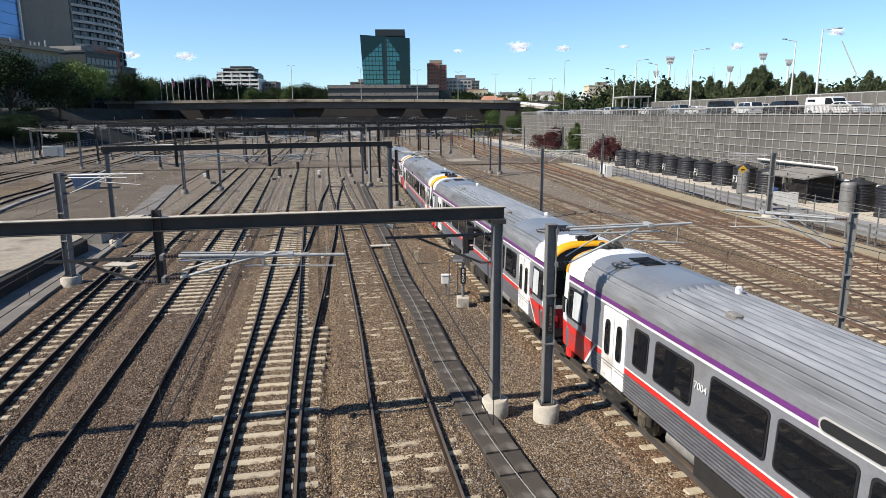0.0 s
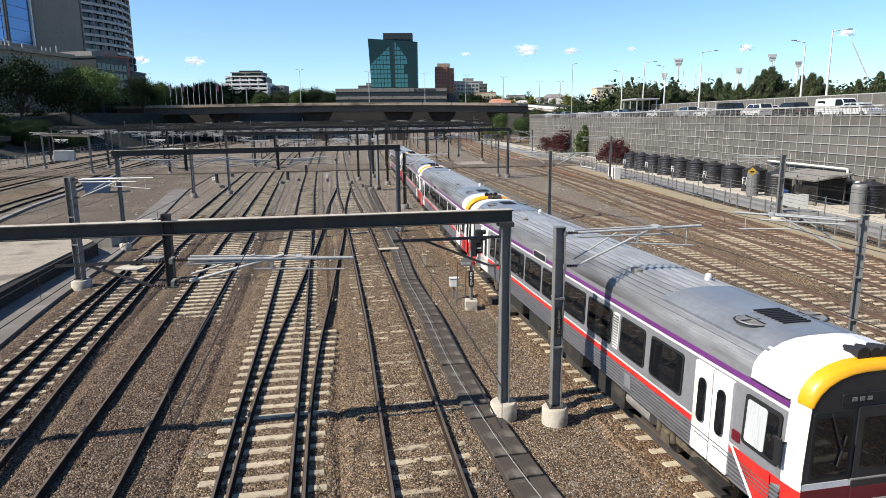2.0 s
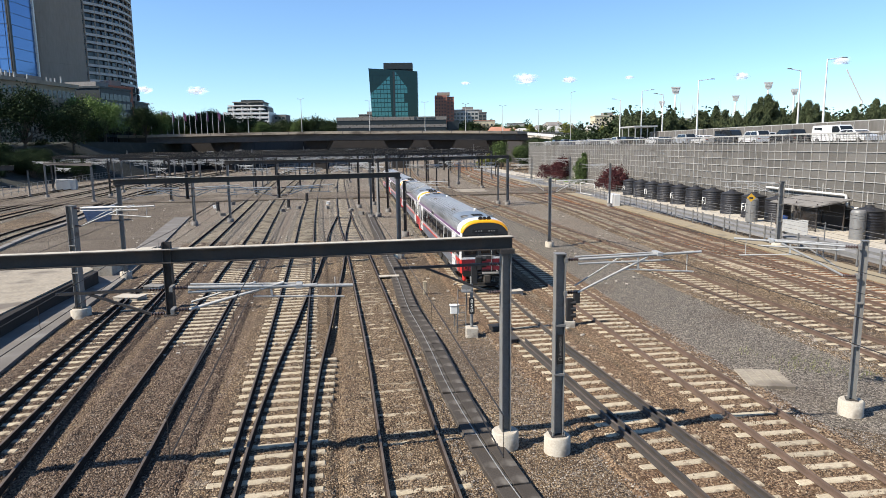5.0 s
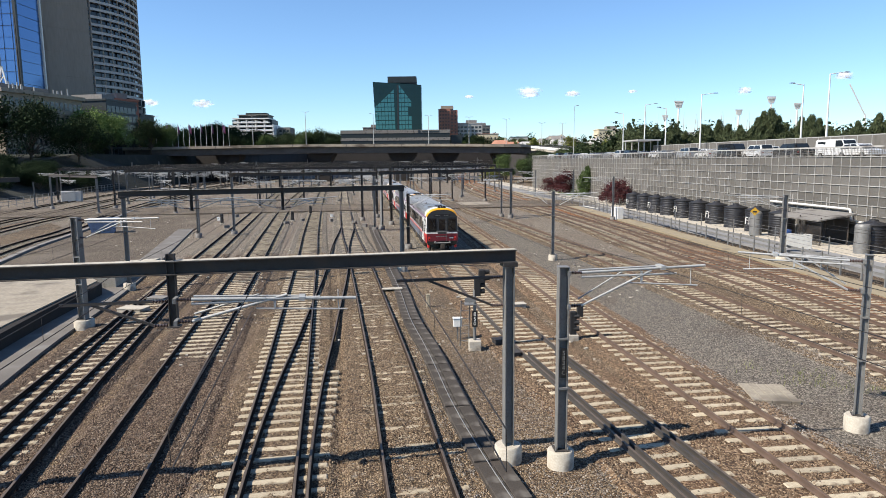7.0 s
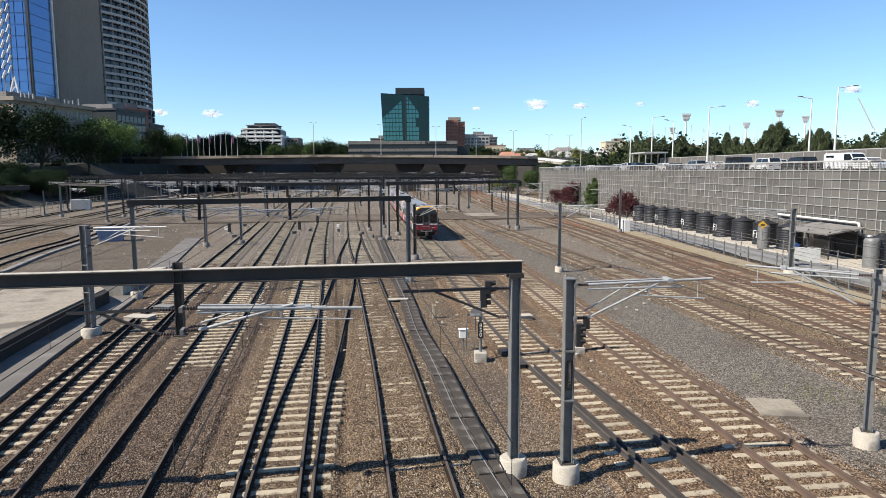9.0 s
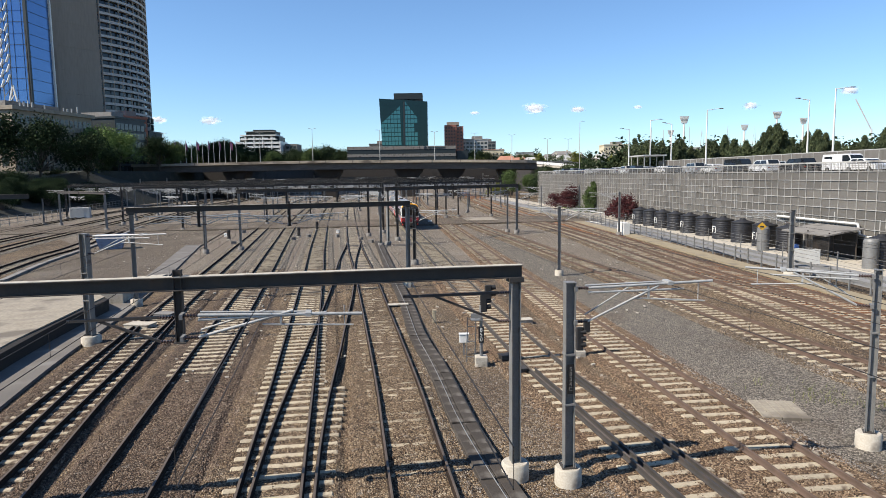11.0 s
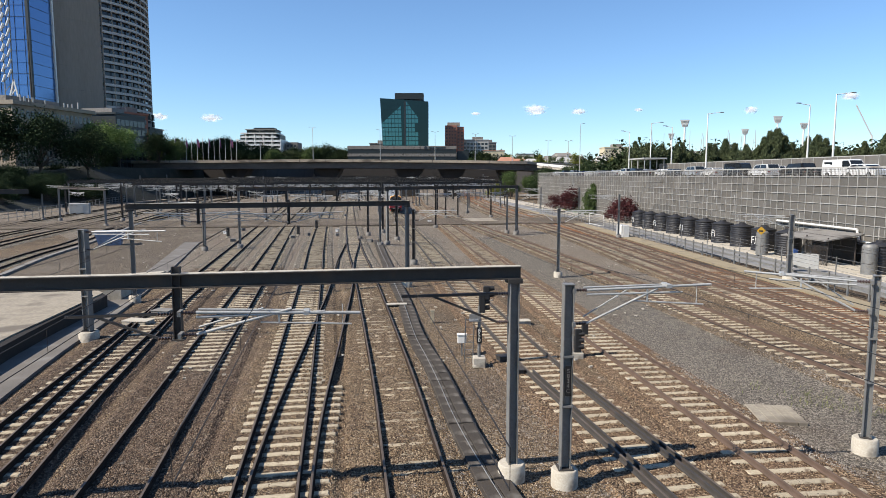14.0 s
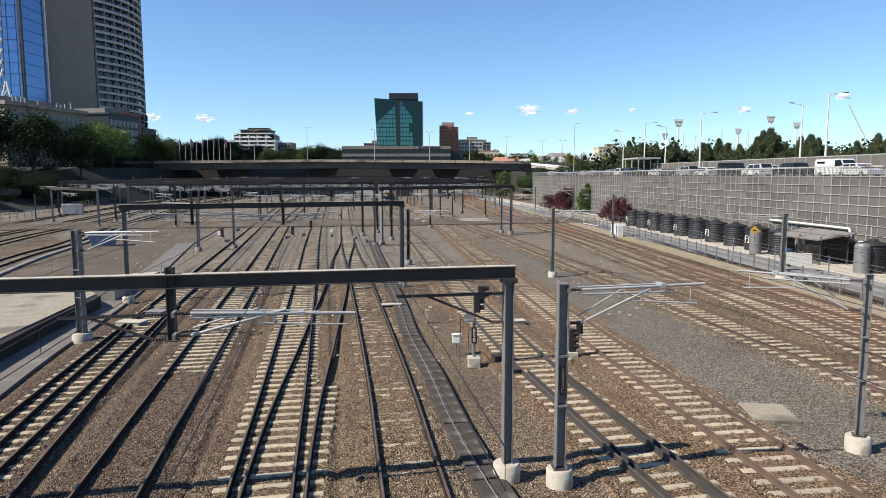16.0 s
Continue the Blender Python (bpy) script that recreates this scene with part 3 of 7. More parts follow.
for k, (xa, ya, xb, yb, z) in enumerate(((-66, 140, -38, 146, 7.0), (-40, 146, -15, 152, 7.2), (-14, 150, 6, 158, 7.2), (-100, 175, -66, 181, 7.2), (-66, 182, -36, 188, 7.3), (-34, 188, -8, 195, 7.3),
                                         (-7, 196, 18, 204, 7.2), (-126, 215, -92, 220, 7.6), (-92, 222, -54, 228, 7.6), (-52, 230, -16, 238, 7.6), (-15, 238, 14, 246, 7.6), (-120, 262, -78, 264, 8.0), (-76, 264, -36, 268, 8.0), (-34, 268, 6, 272, 8.0),
                                         (-118, 196, -84, 200, 7.4), (-80, 204, -46, 209, 7.4), (-44, 210, -12, 217, 7.4), (-10, 218, 18, 226, 7.4), (-110, 240, -70, 246, 7.8), (-68, 250, -30, 254, 7.8), (-28, 254, 8, 258, 7.8), (-90, 282, -46, 286, 8.4), (-44, 284, -4, 288, 8.4), (-70, 160, -42, 166, 7.1), (-40, 168, -12, 174, 7.2), (-11, 174, 16, 182, 7.2))):
    span = math.hypot(xb - xa, yb - ya)
    gantry([(xa, ya), (xb, yb)], z, -0.4, span + 0.4, "far steel gantry over the yard throat", [(span * q, z - 2.0, 0, 3.4) for q in (0.2, 0.4, 0.6, 0.8)], 0.5)
for x, y, h in ((-6.2, 88, 7.4), (-10.9, 95, 7.2), (-9.2, 100, 7.5), (-1.2, 110, 7.0), (0.6, 136, 7.0), (3.2, 139, 7.0), (-8.5, 118, 7.3), (-11.5, 121, 7.3), (18, 190, 7), (-44, 110, 7), (-47, 150, 7), (-60, 160, 7), (-33, 122, 7)):
    mast(x, y, h, arms=[(h - 1.6, 3.6, -1 if x < 0 else 1)], dark=True)


# ---- overhead wires ----
def wire_pair(key, y0, y1, z_contact=4.55, z_mess=5.15, spans=(17, 48, 80, 112, 150, 190, 235)):
    """A contact wire with a sagging messenger and droppers over one track."""
    run = [p for p in curve_points(TRACKS[key], 2.0) if y0 <= p.y <= y1]
    if len(run) < 4:
        return
    w = thing("overhead_wires", "thin dark contact wire and messenger with droppers", "overhead wire", None, "overhead wires of the yard", "structure")

    def z_at(y):
        for a, c in zip(spans, spans[1:]):
            if a <= y <= c:
                u = (y - a) / (c - a)
                return z_mess - 1.6 * 0.45 * u * (1 - u)
        return z_mess - 0.1
    sq = [(-0.007, -0.007), (0.007, -0.007), (0.007, 0.007), (-0.007, 0.007)]
    part("contact_wire", sweep(Build(), [p + Vector((0, 0, z_contact)) for p in run], sq), M_WIRE, w)
    part("messenger_wire", sweep(Build(), [p + Vector((0, 0, z_at(p.y))) for p in run], sq), M_WIRE, w)
    d = Build()
    for p in run[::3]:
        d.bar(p + Vector((0, 0, z_contact)), p + Vector((0, 0, z_at(p.y))), 0.008, 0.008)
    part("dropper", d, M_WIRE, w, kind="stuff")


for k, y0, y1 in (("t1a", 6, 170), ("t2", 6, 200), ("m3a", 6, 200), ("m4", 6, 170), ("r1", 8, 230), ("r2", 8, 230), ("r3", 10, 180), ("r4", 10, 200), ("l1", 20, 260), ("l2", 20, 260)):
    wire_pair(k, y0, y1)

# ---- the car park and its foot ----
WALL_A, WALL_B = Vector((40.6, 44, 0)), Vector((29.5, 203, 0))
WALL_WAY = (WALL_B - WALL_A).normalized()
WALL_LONG = (WALL_B - WALL_A).length
WALL_OUT = Vector((-WALL_WAY.y, WALL_WAY.x, 0))
M_MESH = mat("woven_mesh", rgb("827e77"), rgb("605c56"), 0.55, 0.3, fine=90, coarse=0.45, bump=0.35, dirt=rgb("625e57"), dirt_amount=0.3, stretch=(1, 1, 0.15), vary=0.2)
M_MESHRAIL = mat("pale_rail", rgb("c4c2bc"), rgb("aeaca6"), 0.5, 0.25, fine=20, bump=0.02)
M_WALLRAIL = mat("screen_rail", rgb("c2bfb9"), rgb("a4a19b"), 0.55, 0.25, fine=20, coarse=0.6, bump=0.02, dirt=rgb("777069"), dirt_amount=0.2, vary=0.12)
M_ROAD = mat("service_road", rgb("8d8c8b"), rgb("787776"), 0.92, fine=50, coarse=0.35, bump=0.1, dirt=rgb("6a6967"), dirt_amount=0.25)


DECK_DROP = 0.8  # the deck lies this far below the screen's top


def wall_top(u):
    """Height of the parapet u metres along the wall."""
    return 8.75 + 0.55 * u / WALL_LONG


park = thing("car_park", "multi-storey car park screened by grey woven-mesh panels", "car park", None, "", "structure")
wm = Matrix((( *[WALL_WAY.x, -WALL_OUT.x, 0], WALL_A.x), (WALL_WAY.y, -WALL_OUT.y, 0, WALL_A.y), (0, 0, 1, 0), (0, 0, 0, 1)))
park.matrix_basis = wm
b = Build()
b.add([(0, 0.3, -0.4), (WALL_LONG, 0.3, -0.4), (WALL_LONG, 0.3, wall_top(WALL_LONG) - DECK_DROP), (0, 0.3, wall_top(0) - DECK_DROP), (0, 40, -0.4), (WALL_LONG, 40, -0.4), (WALL_LONG, 40, wall_top(WALL_LONG) - DECK_DROP), (0, 40, wall_top(0) - DECK_DROP)],
      [[0, 1, 2, 3], [5, 4, 7, 6], [3, 2, 6, 7], [4, 0, 3, 7], [1, 5, 6, 2], [0, 4, 5, 1]])
part("deck_block", b, M_DULLCONC, park, "grey concrete parking deck")
PANEL_W, ROWS = 2.6, 10
cols = int(WALL_LONG / PANEL_W)
far = Build()
panel_meshes = {}
for i in range(cols):
    u = (i + 0.5) * PANEL_W
    step = (wall_top(u) + 0.2) / ROWS
    for r in range(ROWS - 1):
        if i >= 33:
            far.box((u, 0.05 + 0.02 * ((i * 7 + r * 3) % 5) / 5, 0.1 + step * (r + 0.5)), (PANEL_W - 0.1, 0.03, step - 0.09))
            continue
        key = round(step, 2)
        if key not in panel_meshes:
            panel_meshes[key] = Build().box((0, 0, 0), (PANEL_W - 0.1, 0.03, key - 0.09)).mesh("panel", M_MESH)
        part("panel", panel_meshes[key], None, park, m=pose(u, 0.05, 0.1 + step * (r + 0.5), random.uniform(-0.6, 0.6), 0, random.uniform(-0.5, 0.5)))
part("far_panels", far, M_MESH, park, kind="stuff")
# the top row is open wire mesh, through which the deck shows
wires = Build()
for k in range(int(WALL_LONG / 0.2)):
    u = 0.1 + k * 0.2
    step = (wall_top(u) + 0.2) / ROWS
    wires.box((u, 0.05, 0.1 + step * (ROWS - 0.5)), (0.03, 0.02, step))
for k in range(1, 5):
    za, zb = [0.1 + (wall_top(u) + 0.2) / ROWS * (ROWS - 1 + k / 5) for u in (0, WALL_LONG)]
    wires.bar((0, 0.05, za), (WALL_LONG, 0.05, zb), 0.02, 0.03)
part("open_mesh", wires, M_MESH, park, "open grey wire mesh above the deck", kind="stuff")
# pale frame strips of uneven width behind the screen
wrnd = random.Random(17)
for k in range(46):
    u = wrnd.uniform(2, 120)
    z0 = wrnd.uniform(0.2, 6)
    part("frame_strip", Build().box((u, 0.022, z0 + 1.2), (wrnd.uniform(0.04, 0.14), 0.02, wrnd.uniform(1.0, 3.4))), M_WALLRAIL, park)
for r in range(ROWS + 1):
    b = Build()
    z0, z1 = 0.1 + (wall_top(0) + 0.2) / ROWS * r, 0.1 + (wall_top(WALL_LONG) + 0.2) / ROWS * r
    b.bar((0, -0.02, z0), (WALL_LONG, -0.02, z1), 0.06, 0.07 if r < ROWS else 0.16)
    part("rail", b, M_WALLRAIL, park, "pale horizontal rail")
for i in range(cols + 1):
    h = wall_top(i * PANEL_W) + 0.25
    part("post", Build().box((i * PANEL_W, 0.0, h / 2), (0.055, 0.07, h)), M_WALLRAIL, park)
    part("thin_post", Build().box(((i + 0.5) * PANEL_W, 0.01, h / 2), (0.035, 0.05, h)), M_WALLRAIL, park)

def foot_strip(name, off0, off1, z, material, label, lo=-12.0, hi=WALL_LONG + 60):
    b = Build()
    a, c = WALL_A + WALL_WAY * lo, WALL_A + WALL_WAY * hi
    q = [a + WALL_OUT * off0, a + WALL_OUT * off1, c + WALL_OUT * off1, c + WALL_OUT * off0]
    b.add([(p.x, p.y, zz) for zz in (-0.45, z) for p in q], [[7, 6, 5, 4], [0, 1, 5, 4], [1, 2, 6, 5], [2, 3, 7, 6], [3, 0, 4, 7]])
    return part(name, b, material, None, label, kind="structure")


foot_strip("pavement", -0.2, 5.2, 0.02, M_CONC, "pale concrete strip under the tanks")
foot_strip("road", 5.2, 9.4, -0.1, M_ROAD, "grey asphalt service road beside the tracks")


def water_tank(signed):
    tk = thing("water_tank", "black ribbed plastic water tank" + (" with a white letter sign" if signed else ""), "water tank", None, "tanks along the car park")
    prof = [(1.28, 0)]
    for i in range(9):
        z = 0.18 + i * 0.24
        prof += [(1.28, z), (1.25, z + 0.05), (1.25, z + 0.09), (1.28, z + 0.14)]
    prof += [(1.28, 2.3), (1.22, 2.42), (0.4, 2.66), (0.36, 2.74), (0.3, 2.76)]
    part("shell", Build().turned(prof, n=28), M_BLACK, tk)
    part("lid", Build().turned([(0.36, 2.72), (0.36, 2.8), (0.2, 2.84)], n=16), M_RUBBER, tk)
    part("roof_lip", Build().turned([(1.27, 2.30), (1.33, 2.33), (1.33, 2.38), (1.2, 2.43)], n=28), M_RUBBER, tk)
    if signed:
        sg = Build().box((-1.3, 0.28, 1.2), (0.03, 0.1, 0.8)).box((-1.3, 0.1, 1.55), (0.03, 0.4, 0.1)).box((-1.3, 0.12, 1.25), (0.03, 0.3, 0.09)).box((-1.3, -0.28, 1.2), (0.03, 0.08, 0.8)).box((-1.3, -0.2, 0.84), (0.03, 0.22, 0.08))
        part("marking", sg, M_WHITE, tk, "white painted marking")
    return tk


tank_plain, tank_sign = water_tank(False), water_tank(True)
for i in range(12):
    y = 51.4 + (0, 4.0)[i] if i < 2 else 68.4 + (i - 2) * 4.58
    at = pose(41.55 - 0.079 * y + 0.25, y, 0.02, 0, 0, 14)
    src = tank_sign if i in (1, 3, 5, 7, 9, 11) else tank_plain
    if i == 0:
        tank_plain.matrix_basis = at
    elif i == 1:
        tank_sign.matrix_basis = at
    else:
        copy_thing(src, at)

# shelter between the tanks
sh = thing("shelter", "small grey metal shelter with a fenced front", "shelter", pose(36.6, 63.0, 0.02, 0, 0, 4.5))
part("shelter_roof", Build().box((0, 0, 2.62), (3.8, 6.9, 0.12), m=Matrix.Rotation(-0.16, 4, "Y")), M_DULLCONC, sh, "grey sloping metal roof")
for x in (-1.35, 1.35):
    for y in (-3.1, 0, 3.1):
        part("post", Build().box((x, y, 1.3), (0.09, 0.09, 2.6)), M_DARKSTEEL, sh)
part("back_wall", Build().box((1.4, 0, 1.3), (0.06, 6.2, 2.5)), M_RUBBER, sh)
for i in range(24):
    part("picket", Build().box((-1.4, -3.0 + i * 0.14, 1.1), (0.03, 0.03, 2.2)), M_DARKSTEEL, sh)
scr = thing("screen_panel", "pale grey metal screen panel on short posts", "panel", pose(31.7, 57.0, -0.1, 0, 0, -32))
part("sheet", Build().box((0, 0, 0.95), (2.5, 0.06, 1.3), bevel=0.02), M_MESHRAIL, scr)
for x in (-1.1, 1.1):
    part("post", Build().box((x, 0.06, 0.7), (0.07, 0.07, 1.4)), M_STEEL, scr)
bin_ob = part("rubbish_bin", Build().box((0, 0, 0.45), (0.55, 0.6, 0.9), bevel=0.06), mat("blue_plastic", rgb("3a63ad"), rgb("2c5093"), 0.5), None, "blue plastic bin in front of the shelter", pose(35.9, 66.2, 0.02))
tagged(bin_ob, category="bin")
st = thing("steel_tank", "galvanised corrugated steel cylinder beside the black tank", "tank", pose(36.0, 54.6, 0.02))
part("shell", Build().turned([(0.62, 0)] + [(0.62 - 0.02 * (i % 2), 0.1 * i + 0.05) for i in range(24)] + [(0.5, 2.5)], n=20), M_STEEL, st)
copy_thing(st, pose(33.9, 68.9, 0.02))
pipe = thing("drain_pipe", "white plastic pipe along the car park wall", "pipe")
pw = [(38.13, 74.3, 3.3), (39.04, 61.3, 3.27), (39.06, 61.0, 2.23), (39.3, 57.5, 2.03), (39.75, 50, 1.9)]
b = Build()
for a, c in zip(pw, pw[1:]):
    b.tube(a, c, 0.12, n=10)
part("pipe_run", b, M_WHITE, pipe)


# fence and guard rail between road and tracks
FENCE = [(28.9, 20), (28.7, 48), (28.0, 75), (27.1, 98.6), (25.2, 135), (22.6, 180)]
fence = thing("fence", "low steel guard fence with posts and thin wires", "fence")
run = curve_points(FENCE, 2.4)
for p in run[:60]:
    part("post", Build().box((p.x, p.y, 0.45), (0.09, 0.12, 1.5)), M_STEEL, fence)
for z in (0.55, 0.95):
    part("rail", sweep(Build(), [p + Vector((0.07, 0, z)) for p in run], [(-0.02, -0.09), (0.03, -0.09), (0.03, 0.09), (-0.02, 0.09)]), M_STEEL, fence)
for p in run[::3]:
    part("tall_post", Build().box((p.x + 0.5, p.y, 1.0), (0.06, 0.06, 2.6)), M_STEEL, fence)
for z in (1.3, 1.6, 1.9, 2.2):
    part("wire", sweep(Build(), [p + Vector((0.5, 0, z)) for p in run], [(-0.01, -0.01), (0.01, -0.01), (0.01, 0.01), (-0.01, 0.01)]), M_STEEL, fence)
verge = [(q[0] - 1.25, q[1]) for q in FENCE]
vrow = curve_points(verge, 2.0)
part("dirt_verge", sweep(Build(), vrow, [(-0.9, -0.3), (0.9, -0.3), (0.9, -0.13), (-0.9, -0.16)]), mat("sandy_dirt", rgb("9c8f75"), rgb("82765f"), 0.95, fine=14, coarse=0.5, bump=0.3, dirt=rgb("6e6454"), dirt_amount=0.3), None, "sandy dirt verge between the tracks and the guard fence", kind="structure")
gate = thing("gate", "white-framed mesh gate beside the track", "gate", pose(26.4, 112, -0.1, 0, 0, 97))
part("gate_frame", Build().bar((-3.4, 0, 0.2), (3.4, 0, 0.2), 0.09, 0.09).bar((-3.4, 0, 2.0), (3.4, 0, 2.0), 0.09, 0.09).bar((-3.4, 0, 0.2), (-3.4, 0, 2.0), 0.09, 0.09).bar((3.4, 0, 0.2), (3.4, 0, 2.0), 0.09, 0.09), M_WHITE, gate)
for i in range(24):
    part("bar", Build().box((-3.2 + i * 0.28, 0, 1.1), (0.025, 0.025, 1.8)), M_STEEL, gate)
cab = thing("equipment_cabinet", "white equipment cabinet beside a mast", "cabinet", pose(25.6, 92.5, -0.25, 0, 0, 5))
part("body", Build().box((0, 0, 0.85), (0.9, 2.6, 1.7), bevel=0.04), M_WHITE, cab)
part("door", Build().box((-0.46, 0, 0.85), (0.03, 1.1, 1.4)), M_WHITE, cab)
sg = thing("warning_sign", "yellow diamond warning sign on a post", "sign", pose(33.1, 67.6, -0.1, 0, 0, -26))
part("post", Build().tube((0, 0.04, 0), (0, 0.04, 3.0), 0.04), M_STEEL, sg)
part("board", Build().box((0, 0, 2.75), (0.62, 0.03, 0.62), m=Matrix.Rotation(radians(45), 4, "Y")), mat("sign_yellow", rgb("b98f1d"), rgb("a37c12"), 0.5), sg)
part("marking", Build().box((0, -0.022, 2.72), (0.36, 0.01, 0.16)), M_RUBBER, sg)

# ---- trees ----
def leaf_mat(name, a, b2):
    m = bpy.data.materials.new(name)
    m.use_nodes = True
    n, l = m.node_tree.nodes, m.node_tree.links
    bs = n["Principled BSDF"]
    geo, ramp = n.new("ShaderNodeNewGeometry"), n.new("ShaderNodeMix")
    ramp.data_type = "RGBA"
    ramp.inputs["A"].default_value, ramp.inputs["B"].default_value = (*a, 1), (*b2, 1)
    l.new(geo.outputs["Random Per Island"], ramp.inputs["Factor"])
    l.new(ramp.outputs["Result"], bs.inputs["Base Color"])
    bs.inputs["Roughness"].default_value = 0.85
    bs.inputs["Specular IOR Level"].default_value = 0.06
    return m


M_GREEN = leaf_mat("leaf_green", rgb("3a4829"), rgb("627246"))
M_BRIGHT = leaf_mat("leaf_bright_green", rgb("4b6332"), rgb("84965a"))
M_DARKLEAF = leaf_mat("leaf_dark_green", rgb("202b1a"), rgb("3b4830"))
M_CONIFER = leaf_mat("leaf_conifer", rgb("333d2c"), rgb("636b4c"))
M_PURPLELEAF = leaf_mat("leaf_purple", rgb("3b2227"), rgb("623c3b"))
M_OLIVE = leaf_mat("leaf_olive", rgb("59612f"), rgb("8a8a48"))
M_BARK = mat("bark", rgb("5c5045"), rgb("453b32"), 0.95, fine=12, bump=0.5, stretch=(1, 1, 0.2))


def tree_mesh(seed, height, spread, leaf, kind, trunk=0.25, n=1500, size=0.5):
    """Trunk and crown meshes of a tree: clumps of small leaves on limbs with gaps between."""
    rnd = random.Random(seed)
    tb, lb = Build(), Build()
    base = height * trunk
    tb.tube((0, 0, -0.3), (0, 0, base), height * 0.022, height * 0.017, 8)
    clumps = []
    if kind == "cone":
        tb.tube((0, 0, base), (0, 0, height * 0.95), height * 0.017, 0.03, 8)
        for i in range(80):
            u = (i + rnd.random()) / 80
            r = spread * (1 - u) ** 0.75 * rnd.uniform(0.1, 1.15)
            a = rnd.uniform(0, 6.28)
            c = Vector((r * math.cos(a), r * math.sin(a), base + (height - base) * u))
            clumps.append((c, spread * (0.17 * (1 - u) + 0.10)))
            tb.tube((0, 0, c.z + 0.2), c, 0.05, 0.02, 5)
    else:
        for i in range(15):
            a = rnd.uniform(0, 6.28)
            u = rnd.random()
            rr = spread * math.sqrt(rnd.random()) * (0.95 if u < 0.6 else 0.6)
            c = Vector((rr * math.cos(a), rr * math.sin(a), base + (height - base) * (0.18 + 0.68 * u * (1 - 0.35 * rr / spread))))
            clumps.append((c, spread * rnd.uniform(0.28, 0.46)))
            k = Vector((c.x * 0.3, c.y * 0.3, base + (c.z - base) * 0.4))
            tb.tube((0, 0, base * 0.9), k, height * 0.012, height * 0.008, 6)
            tb.tube(k, c, height * 0.008, 0.02, 5)
    per = n // len(clumps)
    for c, r in clumps:
        for _ in range(per):
            d = Vector((rnd.gauss(0, 1), rnd.gauss(0, 1), rnd.gauss(0, 0.8))).normalized()
            p = c + d * r * (rnd.uniform(0.5, 1.0) if rnd.random() < 0.75 else rnd.uniform(0.9, 1.5))
            q = Euler((rnd.uniform(-1.2, 1.2), rnd.uniform(-1.2, 1.2), rnd.uniform(0, 6.3))).to_matrix()
            s = size * rnd.uniform(0.5, 1.2)
            if kind == "cone":
                q = Euler((rnd.uniform(-0.9, 0.9), rnd.uniform(-0.9, 0.9), rnd.uniform(0, 6.3))).to_matrix()
                lb.add([p + q @ Vector(v) * s for v in ((-0.15, 0, -1.1), (0.14, 0.08, -0.9), (0.1, 0, 1.4), (-0.07, 0.04, 1.2))], [[0, 1, 2, 3]])
                continue
            lb.add([p + q @ Vector(v) * s for v in ((-0.5, -0.25, 0), (0.1, -0.45, 0.1), (0.55, 0.1, 0), (-0.1, 0.5, 0.12))], [[0, 1, 2, 3]])
    return tb.mesh("trunk", M_BARK), lb.mesh("crown", leaf)


TREE_KINDS = {}


def tree(kind_key, x, y, z, scale=1.0, turn=0.0, label="", group=""):
    """A tree of a prepared kind, built once and shared."""
    t, c, lab = TREE_KINDS[kind_key]
    ob = thing("tree", label or lab, "tree", pose(x, y, z, 0, 0, turn) @ Matrix.Scale(scale, 4), group)
    part("trunk", t, None, ob)
    part("crown", c, None, ob)
    return ob


TREE_KINDS["dark"] = (*tree_mesh(1, 14, 6.5, M_DARKLEAF, "round", 0.18, 9500, 0.36), "broad dark green tree with a dense uneven crown")
TREE_KINDS["green"] = (*tree_mesh(2, 12, 5.2, M_GREEN, "round", 0.2, 8500, 0.34), "leafy green tree with an uneven crown")
TREE_KINDS["bright"] = (*tree_mesh(3, 11, 5.0, M_BRIGHT, "round", 0.25, 8500, 0.32), "sunlit bright green plane tree")
TREE_KINDS["cone"] = (*tree_mesh(4, 14, 3.6, M_CONIFER, "cone", 0.05, 11500, 0.30), "dull green she-oak with a feathery pointed crown")
TREE_KINDS["cone2"] = (*tree_mesh(9, 13, 4.2, M_CONIFER, "cone", 0.05, 11500, 0.31), "dull green she-oak with a ragged crown")
TREE_KINDS["oak"] = (*tree_mesh(14, 14, 5.4, M_CONIFER, "round", 0.05, 13000, 0.30), "dull green she-oak with a broad ragged crown")
TREE_KINDS["red"] = (*tree_mesh(5, 5.2, 2.6, M_PURPLELEAF, "round", 0.06, 5200, 0.24), "purple-leaved ornamental tree by the road")
TREE_KINDS["bushy"] = (*tree_mesh(6, 6.4, 2.9, M_GREEN, "cone", 0.05, 5200, 0.28), "green bushy tree by the road")
TREE_KINDS["olive"] = (*tree_mesh(7, 9, 5.0, M_OLIVE, "round", 0.2, 5000, 0.4), "olive green tree with a loose crown")

WOOD_KINDS = {"dark": tree_mesh(31, 13, 5.5, M_DARKLEAF, "round", 0.1, 1500, 0.75)[1], "green": tree_mesh(32, 12, 5.0, M_GREEN, "round", 0.1, 1500, 0.7)[1], "olive": tree_mesh(33, 11, 5.0, M_OLIVE, "round", 0.1, 1300, 0.75)[1], "oak": tree_mesh(34, 13, 5.0, M_CONIFER, "round", 0.05, 1500, 0.7)[1]}


